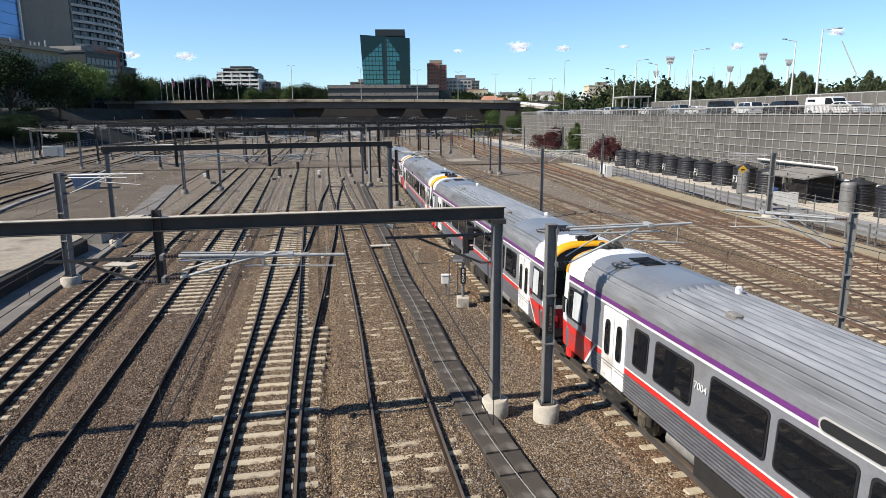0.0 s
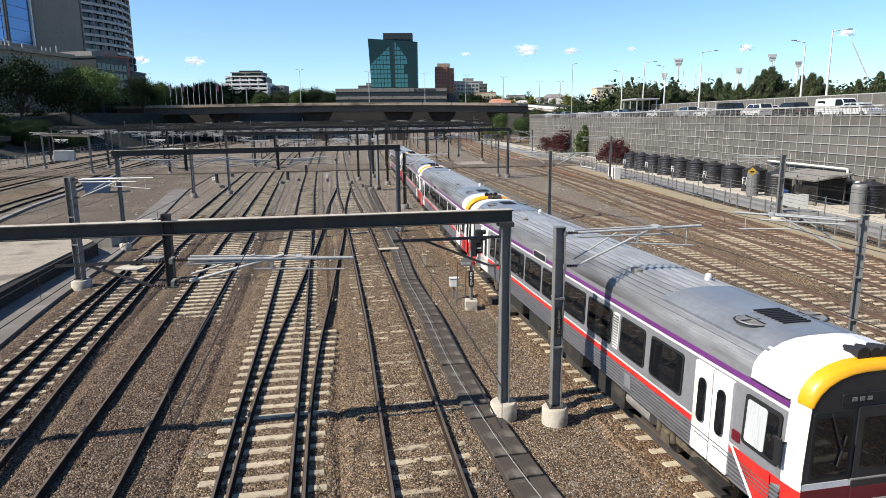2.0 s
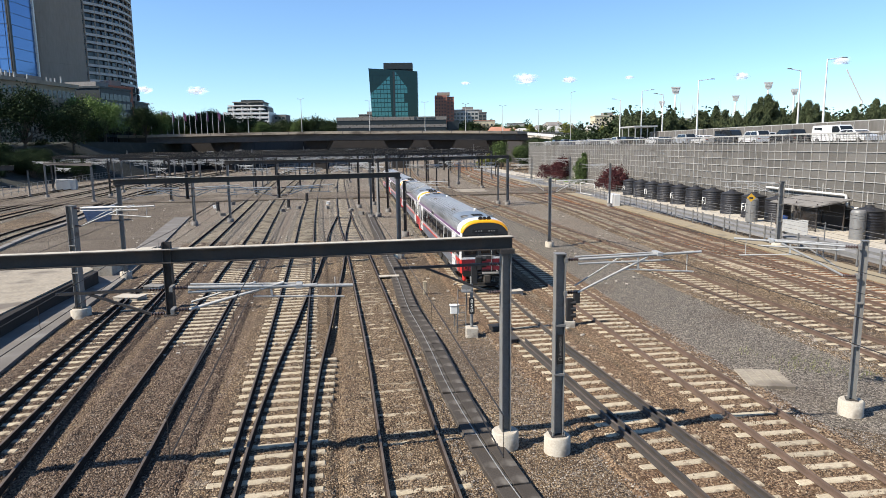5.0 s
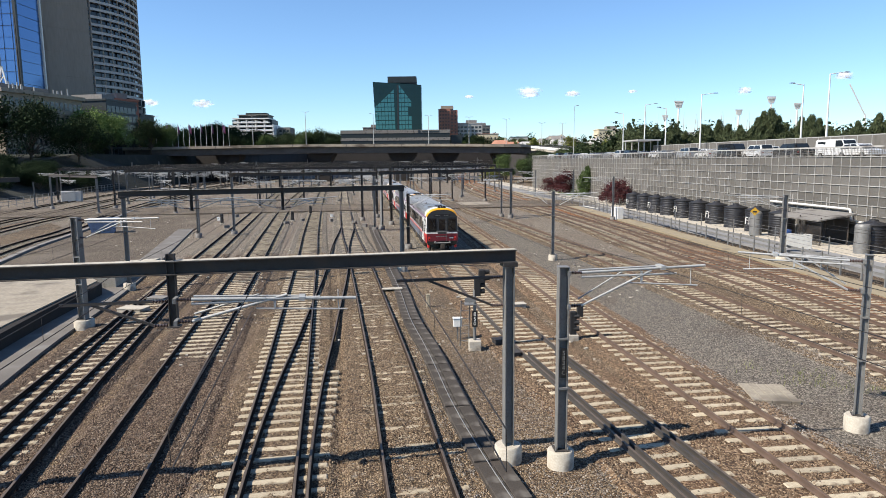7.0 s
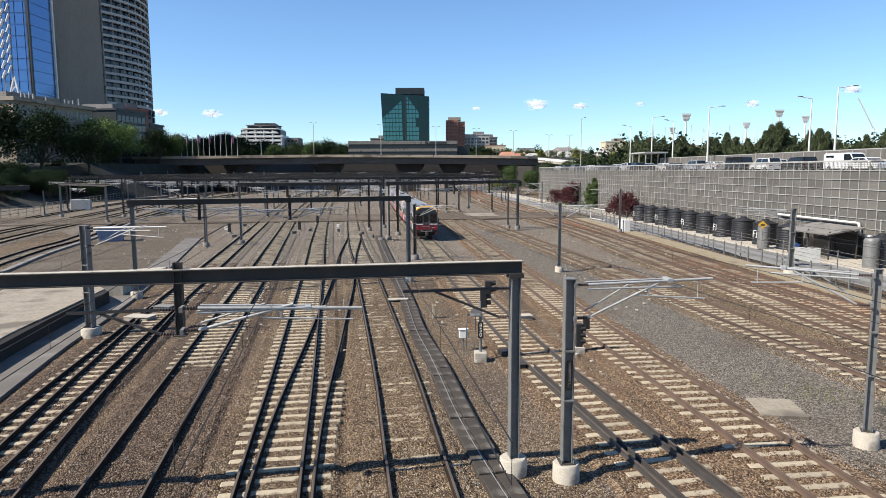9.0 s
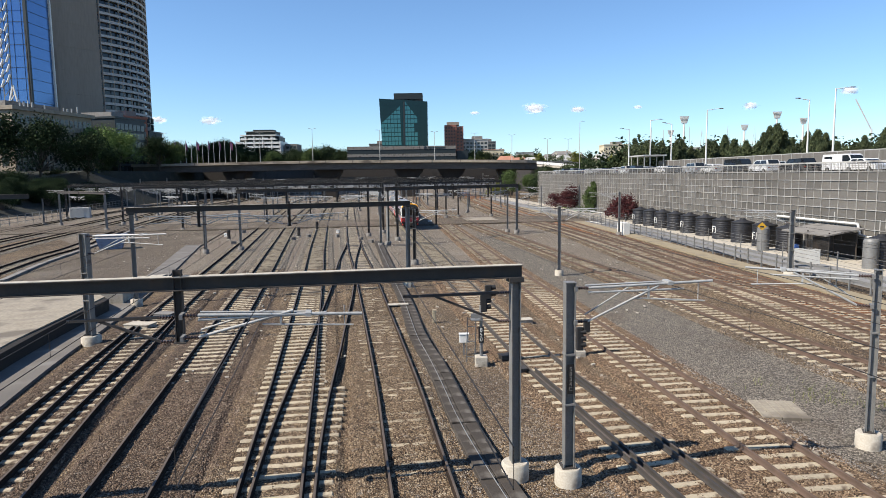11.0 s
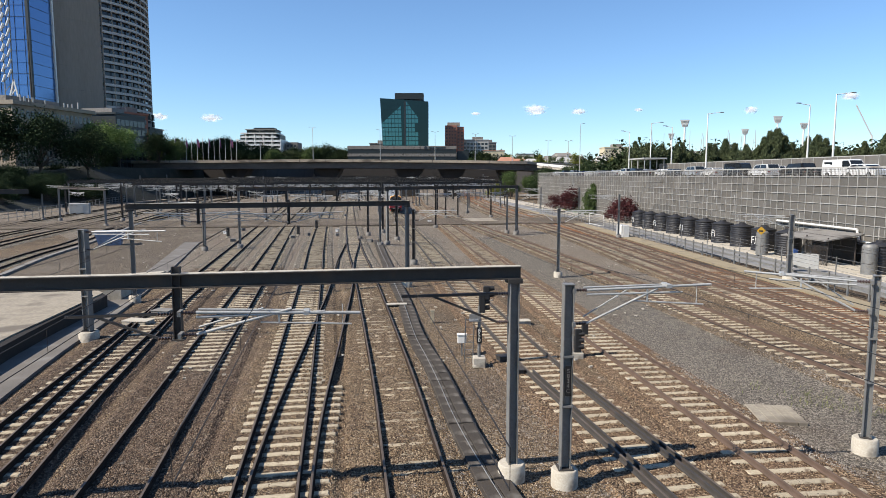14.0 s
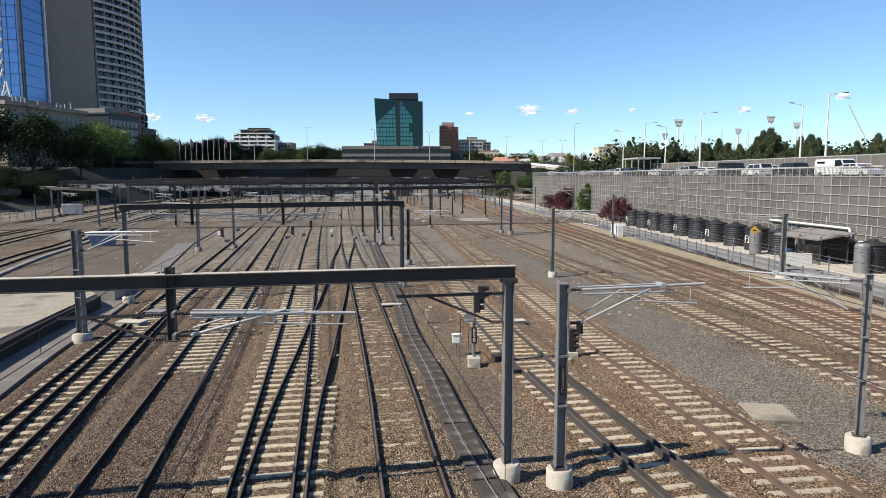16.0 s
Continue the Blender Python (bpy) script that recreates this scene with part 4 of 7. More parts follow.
def woodland(label, places):
    """Far trees that nobody could count, joined by leaf colour. places: rows of kind, x, y, z, scale, turn."""
    for kind, src in WOOD_KINDS.items():
        co = np.empty(len(src.vertices) * 3, np.float32)
        src.vertices.foreach_get("co", co)
        co = co.reshape(-1, 3)
        at = [q for q in places if q[0] == kind]
        if not at:
            continue
        vs = []
        for _, x, y, z, k, turn in at:
            c, e = math.cos(radians(turn)) * k, math.sin(radians(turn)) * k
            vs.append(np.stack([co[:, 0] * c - co[:, 1] * e + x, co[:, 0] * e + co[:, 1] * c + y, co[:, 2] * k + z], 1))
        v = np.concatenate(vs)
        me = bpy.data.meshes.new("far_trees")
        me.from_pydata(v.tolist(), [], np.arange(len(v)).reshape(-1, 4).tolist())
        me.materials.append(src.materials[0])
        part("far_trees", me, None, None, label, kind="stuff")


rnd = random.Random(21)
PARK_Z = 12.6  # raised ground beyond the viaduct
# beside the road, below the car park
for key, x, y, s in (("red", 33.4, 119, 0.95), ("red", 33.0, 124, 0.8), ("bushy", 33.0, 144, 1.05), ("red", 31.0, 158, 1.2), ("red", 29.5, 171, 0.8), ("green", 26, 252, 0.95), ("green", 34, 258, 0.8), ("olive", 21, 262, 0.7), ("dark", 38, 250, 0.7)):
    tree(key, x, y, -0.2, s, rnd.uniform(0, 360))
# she-oaks behind the car park
OAK_LINE = [(62, 13), (66, 18), (68, 24.8), (71, 23.5), (74, 18.5), (80, 19.5), (86, 18.5), (89, 22), (93, 19), (98, 21.5), (105, 20.5), (108, 23.5), (112, 26.0), (114, 22.5), (118, 24), (123, 21.5), (126, 24.5), (131, 21.2), (134, 17), (139, 13), (143, 19), (146, 23.5), (151, 22), (160, 21), (205, 22)]
for i in range(96):
    x = 64.5 + i * 1.4 + rnd.uniform(-0.8, 0.8)
    top = float(np.interp(x, [q[0] for q in OAK_LINE], [q[1] for q in OAK_LINE])) * rnd.uniform(0.86, 1.04)
    tree(("cone", "cone2", "cone", "cone2", "oak")[i % 5], x, 222 + rnd.uniform(-4, 10), -0.3, top / 14.2, rnd.uniform(0, 360), group="row of she-oaks behind the car park")
woodland("dark dense trees behind the she-oaks", [(("dark", "oak")[i % 2], 66 + i * 2.6 + rnd.uniform(-2, 2), 246 + rnd.uniform(-8, 8), -0.3, rnd.uniform(1.5, 1.78), rnd.uniform(0, 360)) for i in range(58)])
# rounder trees past the car park's far end
for i in range(26):
    x = 40 + i * 1.15 + rnd.uniform(-1, 1)
    tree(("oak", "dark", "olive", "green")[i % 4], x, 262 + rnd.uniform(-5, 14), 0.5, rnd.uniform(0.95, 1.2) * (0.82 if x < 52 else 1.0), rnd.uniform(0, 360), group="trees past the car park")
# tree line across the view, on the raised ground beyond the viaduct
for i in range(96):
    px = -150 + i * 2.05 + rnd.uniform(-0.8, 0.8)
    if -52 < px < 7 and i % 4:
        continue
    d = (345 if px < -88 else 520) + rnd.uniform(-10, 20)
    top = float(np.interp(px, [-150, -140, -130, -112, -106, -84, -74, -66, -58, -52, -40, 10, 16, 34], [17, 20, 16, 17.5, 12.5, 13.5, 12, 15.5, 12, 12.5, 11, 9, 12, 10])) * rnd.uniform(0.82, 1.08) * d / 345
    tree("dark" if -124 < px < -108 else ("green", "olive", "green", "bright", "olive")[i % 5] if px < -124 else ("green", "dark", "olive", "dark", "oak")[i % 5], px * d / 345, d, PARK_Z, top / 13.0, rnd.uniform(0, 360), group="park trees beyond the viaduct")
woodland("green trees on the rise behind the car park", [(("green", "olive", "dark", "oak")[i % 4], 48 + i * 5.2, 372 + rnd.uniform(-16, 40), PARK_Z, rnd.uniform(0.5, 0.95), rnd.uniform(0, 360)) for i in range(34)])
# embankment trees near the left towers
for k, x, y, z, s in (("dark", -131, 214, 7.5, 1.5), ("dark", -143, 208, 8, 1.6), ("dark", -121, 224, 8, 1.2), ("dark", -150, 196, 6, 1.3), ("dark", -160, 205, 8, 1.8), ("dark", -138, 192, 3.5, 0.9), ("dark", -128, 197, 3, 0.6), ("olive", -124, 196, 2, 0.5),
                      ("bright", -138, 264, 12, 1.55), ("bright", -131, 267, 12, 1.35), ("green", -140, 283, 12, 1.2), ("dark", -125, 290, 12, 1.1), ("green", -121, 296, 12, 1.0)):
    tree(k, x, y, z, s * 1.12, rnd.uniform(0, 360), group="embankment trees")
for i in range(64):
    u = rnd.random()
    tree("dark", -105 - 26 * u - rnd.uniform(0, 12), 150 + 12 * u + i * 1.15, -0.5 + 4.5 * u, rnd.uniform(0.35, 0.7), rnd.uniform(0, 360), "dark shrub on the railway bank", group="shrubs on the bank")

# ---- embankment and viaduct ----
# bank colour holds the shade of the trees and towers above it
M_SHADEBANK = mat("shaded_bank", rgb("24281c"), rgb("181b14"), 0.95, fine=2, coarse=0.2, bump=0.6, dirt=rgb("353228"), dirt_amount=0.3, dist=0.2)
b = Build()
b.rings([[(-400, 130, -1), (-104, 150, -1), (-128, 190, 7.0), (-400, 190, 7)], [(-400, 230, -1), (-108, 228, -1), (-125, 230, 12.0), (-400, 230, 12)], [(-400, 330, -1), (-112, 312, -1), (-116, 318, 12.2), (-400, 330, 12.2)]][::-1], True, True)
part("embankment", b, M_SHADEBANK, None, "overgrown bank under the trees, darkened for shade", kind="structure")
M_VIADUCT = mat("viaduct_concrete", rgb("6b635c"), rgb("534c46"), 0.9, fine=1.5, coarse=0.15, bump=0.1, dirt=rgb("4d463f"), dirt_amount=0.35, stretch=(0.3, 0.3, 1))
M_PARAPET = mat("parapet_concrete", rgb("a89c8a"), rgb("8c8172"), 0.9, fine=2, coarse=0.3, bump=0.1, dirt=rgb("5e554b"), dirt_amount=0.3, stretch=(0.3, 0.3, 1))
# the deep shade under the deck is put into this masonry colour
M_SHADEWALL = mat("shade_dark_masonry", rgb("35302c"), rgb("26221f"), 0.95, fine=1.5, coarse=0.12, bump=0.3, dirt=rgb("1c1917"), dirt_amount=0.3)
VIA = [(-240, 288, 14.4), (-175, 296, 14.9), (-110, 301, 15.6), (-58, 303, 16.1), (0, 302, 15.8), (30, 300, 15.3), (44, 306, 14.8), (120, 330, 12.0)]
vrun = curve_points(VIA, 6.0)
via = thing("viaduct", "long weathered concrete road viaduct on broad piers", "viaduct", None, "", "structure")
part("deck", sweep(Build(), vrun, [(-9, -1.0), (9, -1.0), (9, -0.5), (-9, -0.5)]), M_VIADUCT, via)
for s in (-1, 1):
    part("parapet", sweep(Build(), vrun, [(s * 9 - 0.25, -0.9), (s * 9 + 0.25, -0.9), (s * 9 + 0.2, 0.25), (s * 9 - 0.2, 0.25)]), M_PARAPET, via, "pale stained parapet")
for o in (-7.6, -3.8, 0, 3.8, 7.6):
    part("girder", sweep(Build(), vrun, [(o - 0.4, -3.7), (o + 0.4, -3.7), (o + 0.3, -1.0), (o - 0.3, -1.0)]), M_VIADUCT, via)
for p in vrun[::2]:
    part("panel_joint", Build().box((p.x, p.y - 9.28, p.z - 0.3), (0.25, 0.06, 1.1)), M_VIADUCT, via)
for px, w in ((-160, 8), (-124, 9), (-94, 9), (-52, 9), (-15.5, 10.5), (4.0, 10), (29, 7)):
    z = float(np.interp(px, [q[0] for q in VIA], [q[2] for q in VIA]))
    y = float(np.interp(px, [q[0] for q in VIA], [q[1] for q in VIA]))
    pr = Build()
    pr.rings([[(px + a * w * k, y + c * 4.6, zz) for a, c in ((-0.5, -1), (0.5, -1), (0.5, 1), (-0.5, 1))] for zz, k in ((-0.5, 0.72), (z - 7.5, 0.8), (z - 5.2, 1.15), (z - 3.7, 1.25))], True, True)
    part("pier", pr, M_SHADEWALL, via, "broad concrete pier with deck shade in its colour")
# walls under the far end close the yard off in the distance, dark for deck shade
for name, x0, x1, y0 in (("west", -450, -98, 318.0), ("middle", -98, 46, 500.0), ("east", 46, 450, 342.0)):
    part("retaining_wall_" + name, Build().box(((x0 + x1) / 2, y0 - 0.4, PARK_Z / 2 - 0.2), (x1 - x0, 0.8, PARK_Z + 0.36)), M_SHADEWALL, None, "retaining wall beyond the viaduct, darkened for deck shade", kind="structure")
    part("raised_ground_" + name, Build().box(((x0 + x1) / 2, y0 + 1000, PARK_Z / 2 - 0.2), (x1 - x0 - 0.02, 2000, PARK_Z + 0.4)), M_DULLCONC, None, "raised ground beyond the viaduct", kind="structure")
# flank and head walls are added to close the sky gap under the deck
part("retaining_wall_flank", Build().box((-98.4, 409, 7.6), (0.8, 182, 15.6)).box((46.4, 421, 7.6), (0.8, 158, 15.6)), M_SHADEWALL, None, "added side walls past the viaduct, darkened for deck shade", kind="structure")
part("retaining_wall_head", Build().box((-26, 499.0, 8.4), (144, 0.6, 17.2)), M_SHADEWALL, None, "added head wall past the viaduct, darkened for deck shade", kind="structure")
# more line gantries and silver-armed masts under and past the viaduct
for k, (xa, ya, xb, yb, z) in enumerate(((-86, 334, -52, 338, 8.2), (-50, 338, -18, 342, 8.4), (-16, 342, 16, 346, 8.2), (-84, 372, -44, 376, 8.6), (-42, 378, -4, 382, 8.8), (-2, 382, 34, 386, 8.6), (-80, 420, -36, 424, 9.2), (-34, 426, 6, 430, 9.2))):
    span = math.hypot(xb - xa, yb - ya)
    gantry([(xa, ya), (xb, yb)], z, -0.4, span + 0.4, "far steel gantry past the viaduct", [(span * q, z - 2.2, 0, 3.6) for q in (0.2, 0.4, 0.6, 0.8)], 0.5)
prn = random.Random(52)
for k in range(22):
    mast(-80 + k * 5 + prn.uniform(-2, 2), prn.choice((328, 356, 392, 440)) + prn.uniform(-6, 6), prn.uniform(7, 10.5), prn.uniform(-8, 8), arms=[(prn.uniform(6, 9), prn.uniform(3.4, 5.5), (-1, 1)[k % 2])], w=0.34, d=0.34)


def lamp_pole(x, y, z0, z1, arm=2.2, way=0.0, twin=False, name="street_lamp", r=0.1, label="slim pale steel street lamp", material=M_MESHRAIL):
    lp = thing(name, label, "street lamp", pose(x, y, z0, 0, 0, way), "street lamps")
    h = z1 - z0
    part("pole", Build().tube((0, 0, 0), (0, 0, h), r, r * 0.5, 8), material, lp)
    for s in ((1, -1) if twin else (1,)):
        part("arm", Build().tube((0, 0, h - 0.1), (s * arm, 0, h + 0.25), r * 0.4, r * 0.3, 6), material, lp)
        part("lamp_head", Build().box((s * (arm + 0.3), 0, h + 0.25), (0.9, 0.35, 0.14), bevel=0.04), M_STEEL, lp)
    return lp


for x, z in ((-82, 29), (-58.5, 30.5), (-28.2, 29.5), (-3.5, 28.5), (14.5, 27.5), (31, 26.5), (48, 25), (58, 25), (-124, 29), (-138, 28)):
    y = float(np.interp(x, [q[0] for q in VIA], [q[1] for q in VIA]))
    lamp_pole(x, y - 6, 14.5, z, 0.9, 0, True, r=0.17)
M_FLAG = mat("flag_cloth", rgb("a33a3f"), rgb("3a4672"), 0.8, fine=1.5, coarse=0.6, bump=0.1)
for i in range(13):
    x = -127 + i * 2.6
    fp = thing("flagpole", "white flagpole with a furled flag", "flagpole", pose(x, 306, 14.2), "flagpoles on the viaduct")
    part("pole", Build().tube((0, 0, 0), (0, 0, 12.5), 0.1, 0.06, 6), M_WHITE, fp)
    if i % 2:
        fb = Build()
        rows = [[(0.1 + 0.9 * u + 0.2 * math.sin(3 * u + i), 0.12 * math.sin(5 * u + z), z - 1.6 * u) for u in (0, 0.3, 0.6, 0.9)] for z in (12.2, 11, 9.8, 8.9)]
        fb.rings(rows, False, False, True)
        part("flag", fb, M_FLAG, fp, "limp coloured flag")

# ---- city buildings ----
M_BLUEGLASS = glass_mat("blue_curtain_glass", rgb("5e82b0"), 0.1, 0.6)
# the brighter teal is the sky's reflection put into the glass colour
M_TEALREFLECT = glass_mat("teal_sky_reflection_glass", rgb("47797a"), 0.12, 0.6)
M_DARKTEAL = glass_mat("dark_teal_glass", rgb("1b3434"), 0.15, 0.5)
M_MULLION = mat("dark_mullion", rgb("1f2a2c"), rgb("172022"), 0.5, fine=3, bump=0.0)
M_TAN = mat("tan_concrete", rgb("a2978a"), rgb("92877a"), 0.9, fine=1.2, coarse=0.08, bump=0.05, dirt=rgb("6b6054"), dirt_amount=0.15, stretch=(1, 1, 0.2))
M_STONE = mat("beige_stone", rgb("a39887"), rgb("8a7f70"), 0.9, fine=1.0, coarse=0.1, bump=0.08, dirt=rgb("575047"), dirt_amount=0.2)
M_REDBRICK = mat("red_brick", rgb("a8705c"), rgb("935f4d"), 0.9, fine=2.0, coarse=0.15, bump=0.1, dirt=rgb("82503f"), dirt_amount=0.15)
M_PALEBAND = mat("pale_cladding", rgb("bdbab4"), rgb("a9a6a0"), 0.6, fine=0.8, coarse=0.1, bump=0.02)
M_FARGLASS = glass_mat("dark_window_glass", rgb("23292e"), 0.12)
M_CREAM = mat("cream_render", rgb("cfc4a8"), rgb("b9ad92"), 0.85, fine=1, coarse=0.1, bump=0.02)
M_BALUSTRADE = mat("balustrade_panel", rgb("c9cfd0"), rgb("b2b8ba"), 0.4, fine=1, coarse=0.1, bump=0.0)
M_TERRACOTTA = mat("terracotta_tiles", rgb("b5826a"), rgb("9a6c57"), 0.85, fine=2, coarse=0.3, bump=0.1)
M_ROOFTILE = mat("grey_roofing", rgb("8a8580"), rgb("6f6a66"), 0.8, fine=1, coarse=0.2, bump=0.1)


def facade(parent, w, h, floors, bays, y, material, z0=0.0, sx=0.62, sz=0.55, recess=0.3, x0=0.0):
    """Rows of window panes with sills on a wall that faces -y."""
    pw, ph = w / bays, h / floors
    pane = Build().box((0, 0, 0), (pw * sx, 0.12, ph * sz)).mesh("window", material)
    for r in range(floors):
        for c in range(bays):
            part("window", pane, None, parent, m=pose(x0 - w / 2 + pw * (c + 0.5), y - 0.03, z0 + ph * (r + 0.5)))


def block_house(name, x, y, z, w, d, h, floors, bays, wall, label, cat, bands=None, turn=0.0, sx=0.62, sz=0.55, roof=True):
    ob = thing(name, label, cat, pose(x, y, z, 0, 0, turn))
    part("wall", Build().box((0, 0, h / 2), (w, d, h)), wall, ob)
    facade(ob, w * 0.96, h * 0.94, floors, bays, -d / 2, M_FARGLASS, h * 0.02, sx, sz)
    if roof:
        part("roof", Build().box((0, 0, h + 0.4), (w + 0.8, d + 0.8, 0.8)), bands or wall, ob)
        part("plant_room", Build().box((w * 0.1, 0, h + 2), (w * 0.4, d * 0.5, 3.2)), M_ROOFTILE, ob)
    return ob


# glass tower with a leaning top
D = 600
gtw = thing("office_tower", "dark teal glass office tower with an outward-leaning side", "tower", pose(-33.2, D, 6.3))
b = Build()
wb, wt, hh = 40.0, 43.6, 73.5
b.rings([[(-wb / 2, 0, 0), (wb / 2, 0, 0), (wb / 2, 30, 0), (-wb / 2, 30, 0)], [(wb / 2 - wt, 0, hh), (wb / 2, 0, hh - 3.0), (wb / 2, 30, hh - 3), (wb / 2 - wt, 30, hh)]], True, True)
part("glazed_block", b, M_DARKTEAL, gtw)
part("roof_plant", Build().box((2.5, 14, hh + 2.3), (26, 20, 5.4)), M_MULLION, gtw, "dark rooftop plant screen")
FL, BY = 18, 14


def clipped(poly, a, k):
    """The part of a polygon in x and z below the line z = a + k x."""
    out = []
    for p, q in zip(poly, poly[1:] + poly[:1]):
        dp, dq = p[1] - a - k * p[0], q[1] - a - k * q[0]
        if dp <= 0:
            out.append(p)
        if dp * dq < 0:
            t = dp / (dp - dq)
            out.append((p[0] + (q[0] - p[0]) * t, p[1] + (q[1] - p[1]) * t))
    return out


# panes under two slanting lines take the painted reflection, the rest stay dark
prnd = random.Random(4)
for r in range(FL):
    z0, z1 = hh * 0.965 * r / FL + 0.3, hh * 0.965 * (r + 1) / FL - 0.4
    for c in range(BY):
        if c == 6:
            continue
        u0, u1 = c / BY, (c + 1) / BY
        left0, left1 = -wb / 2 - (wt - wb) * z0 / hh, -wb / 2 - (wt - wb) * z1 / hh
        xa, xb = left0 + (wb / 2 - left0) * u0 + 0.2, left0 + (wb / 2 - left0) * u1 - 0.2
        xc, xd = left1 + (wb / 2 - left1) * u1 - 0.2, left1 + (wb / 2 - left1) * u0 + 0.2
        poly = clipped(clipped([(xa, z0), (xb, z0), (xc, z1), (xd, z1)], 71.0, 0.9), 70.5, -1.35)
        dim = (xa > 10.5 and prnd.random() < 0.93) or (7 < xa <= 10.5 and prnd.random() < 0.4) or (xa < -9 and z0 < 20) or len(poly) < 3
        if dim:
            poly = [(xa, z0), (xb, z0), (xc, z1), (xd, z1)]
        part("pane", Build().add([(x, -0.12, z) for x, z in poly], [list(range(len(poly)))]), M_DARKTEAL if dim else M_TEALREFLECT, gtw)
part("vertical_slot", Build().box((-1.2, -0.2, hh * 0.48), (1.6, 0.3, hh * 0.96)), M_MULLION, gtw, "dark vertical slot")
# long low podium building behind the viaduct
pod = thing("low_office_building", "long low building with pale and dark horizontal bands", "building", pose(-31.5, 520, 8.9))
for i, (z0, z1, m) in enumerate(((0, 15.7, M_MULLION), (15.7, 17.9, M_DULLCONC), (17.9, 21.2, M_MULLION), (21.2, 23.7, M_DULLCONC))):
    part("band", Build().box((0, 0, (z0 + z1) / 2), (84 - (0.6 if m is M_MULLION else 0), 26 - (0.6 if m is M_MULLION else 0), z1 - z0)), m, pod)
part("lettering_bar", Build().box((27, -13.1, 22.4), (13, 0.2, 1.1)), M_FARGLASS, pod)
part("sign_disc", Build().tube((18.2, -13.25, 22.4), (18.2, -13.0, 22.4), 1.2, n=16), mat("sign_dark", rgb("23303a"), rgb("1b2630"), 0.5), pod)
part("end_block", Build().box((47, 4, 10), (9, 24, 20)), M_MULLION, pod)
# red brick tower
bt = thing("brick_tower", "tall red-brick apartment tower with rows of windows", "tower", pose(10.8, 640, 0))
part("wall", Build().box((-3.0, 0, 29), (11.5, 16, 58)).box((5.8, 2, 28.5), (7.5, 14, 57)), M_REDBRICK, bt)
part("roof_block", Build().box((-0.5, 0, 59.5), (12, 12, 3)), M_TAN, bt)
facade(bt, 10.5, 53, 17, 4, -8.05, M_FARGLASS, 4, 0.5, 0.45, x0=-3)
facade(bt, 6.6, 52, 17, 2, -5.05, M_FARGLASS, 4, 0.5, 0.45, x0=5.8)
block_house("apartment_building", 32, 660, 0, 26, 20, 45, 12, 7, M_PALEBAND, "grey apartment block with stepped balconies", "building", sx=0.7)
block_house("apartment_building", 45, 690, 0, 20, 20, 44, 12, 5, M_DULLCONC, "grey glass apartment block", "building", sx=0.8, sz=0.7)
block_house("apartment_building", -62, 650, 0, 18, 20, 41, 11, 5, M_DULLCONC, "grey block beside the glass tower", "building")
wb2 = thing("white_apartment_building", "white apartment building with open balconies and a set-back top", "building", pose(-152.8, 560, 0))
part("core", Build().box((0, 2, 22), (33, 20, 44)), M_MULLION, wb2, "dark recessed glazing")
for f in range(12):
    w = 36.5 if f < 10 else 30
    part("floor_slab", Build().box((0, 0, 8.6 + f * 3.3), (w, 25, 0.9)), M_WHITE, wb2)
    if f < 11:
        for c in range(5):
            part("balustrade", Build().box((-w / 2 + w * (c + 0.5) / 5, -12.2, 9.4 + f * 3.3), (w / 5 - 1.6, 0.15, 1.0)), M_BALUSTRADE, wb2)
for c in range(6):
    part("fin_wall", Build().box((-18 + 7.2 * c, 0, 23), (0.9, 24.6, 42 if 0 < c < 5 else 34)), M_WHITE, wb2)
part("upper_storey", Build().box((1, 1, 46.2), (24, 18, 2.8)), M_MULLION, wb2)
part("roof", Build().box((1, 0, 48.0), (25.5, 20, 0.6)), M_DULLCONC, wb2)
part("plant_room", Build().box((2, 2, 49.2), (17, 10, 1.8)), M_MULLION, wb2)
part("side_wing", Build().box((25, 6, 19), (10, 18, 38)), M_DULLCONC, wb2)
facade(wb2, 9, 34, 9, 3, -3.0, M_FARGLASS, 3, 0.7, 0.5, x0=25)
block_house("cream_building", 166, 640, 0, 23, 20, 37, 9, 7, M_CREAM, "cream building with a stepped roofline", "building", sx=0.4, sz=0.4)
for i in range(9):
    x = 60 + i * 14 + rnd.uniform(-3, 3)
    hs = thing("house", "small far house with a grey hipped roof", "house", pose(x, 430 + rnd.uniform(-20, 20), 2, 0, 0, rnd.uniform(-20, 20)), "far houses")
    w, hgt = rnd.uniform(9, 14), rnd.uniform(12, 17)
    part("wall", Build().box((0, 0, hgt / 2), (w, 9, hgt)), (M_CREAM, M_PALEBAND, M_TAN)[i % 3], hs)
    part("roof", Build().rings([[(-w / 2 - 0.5, -5, hgt), (w / 2 + 0.5, -5, hgt), (w / 2 + 0.5, 5, hgt), (-w / 2 - 0.5, 5, hgt)], [(-w / 4, -0.3, hgt + 3.4), (w / 4, -0.3, hgt + 3.4), (w / 4, 0.3, hgt + 3.4), (-w / 4, 0.3, hgt + 3.4)]]), (M_ROOFTILE, M_PALEBAND)[i % 2], hs)
    facade(hs, w * 0.9, hgt, 3, 4, -4.52, M_FARGLASS, 0, 0.4, 0.4)
    part("chimney", Build().box((w / 5, 0, hgt + 3), (1, 1, 3)), M_PALEBAND, hs)

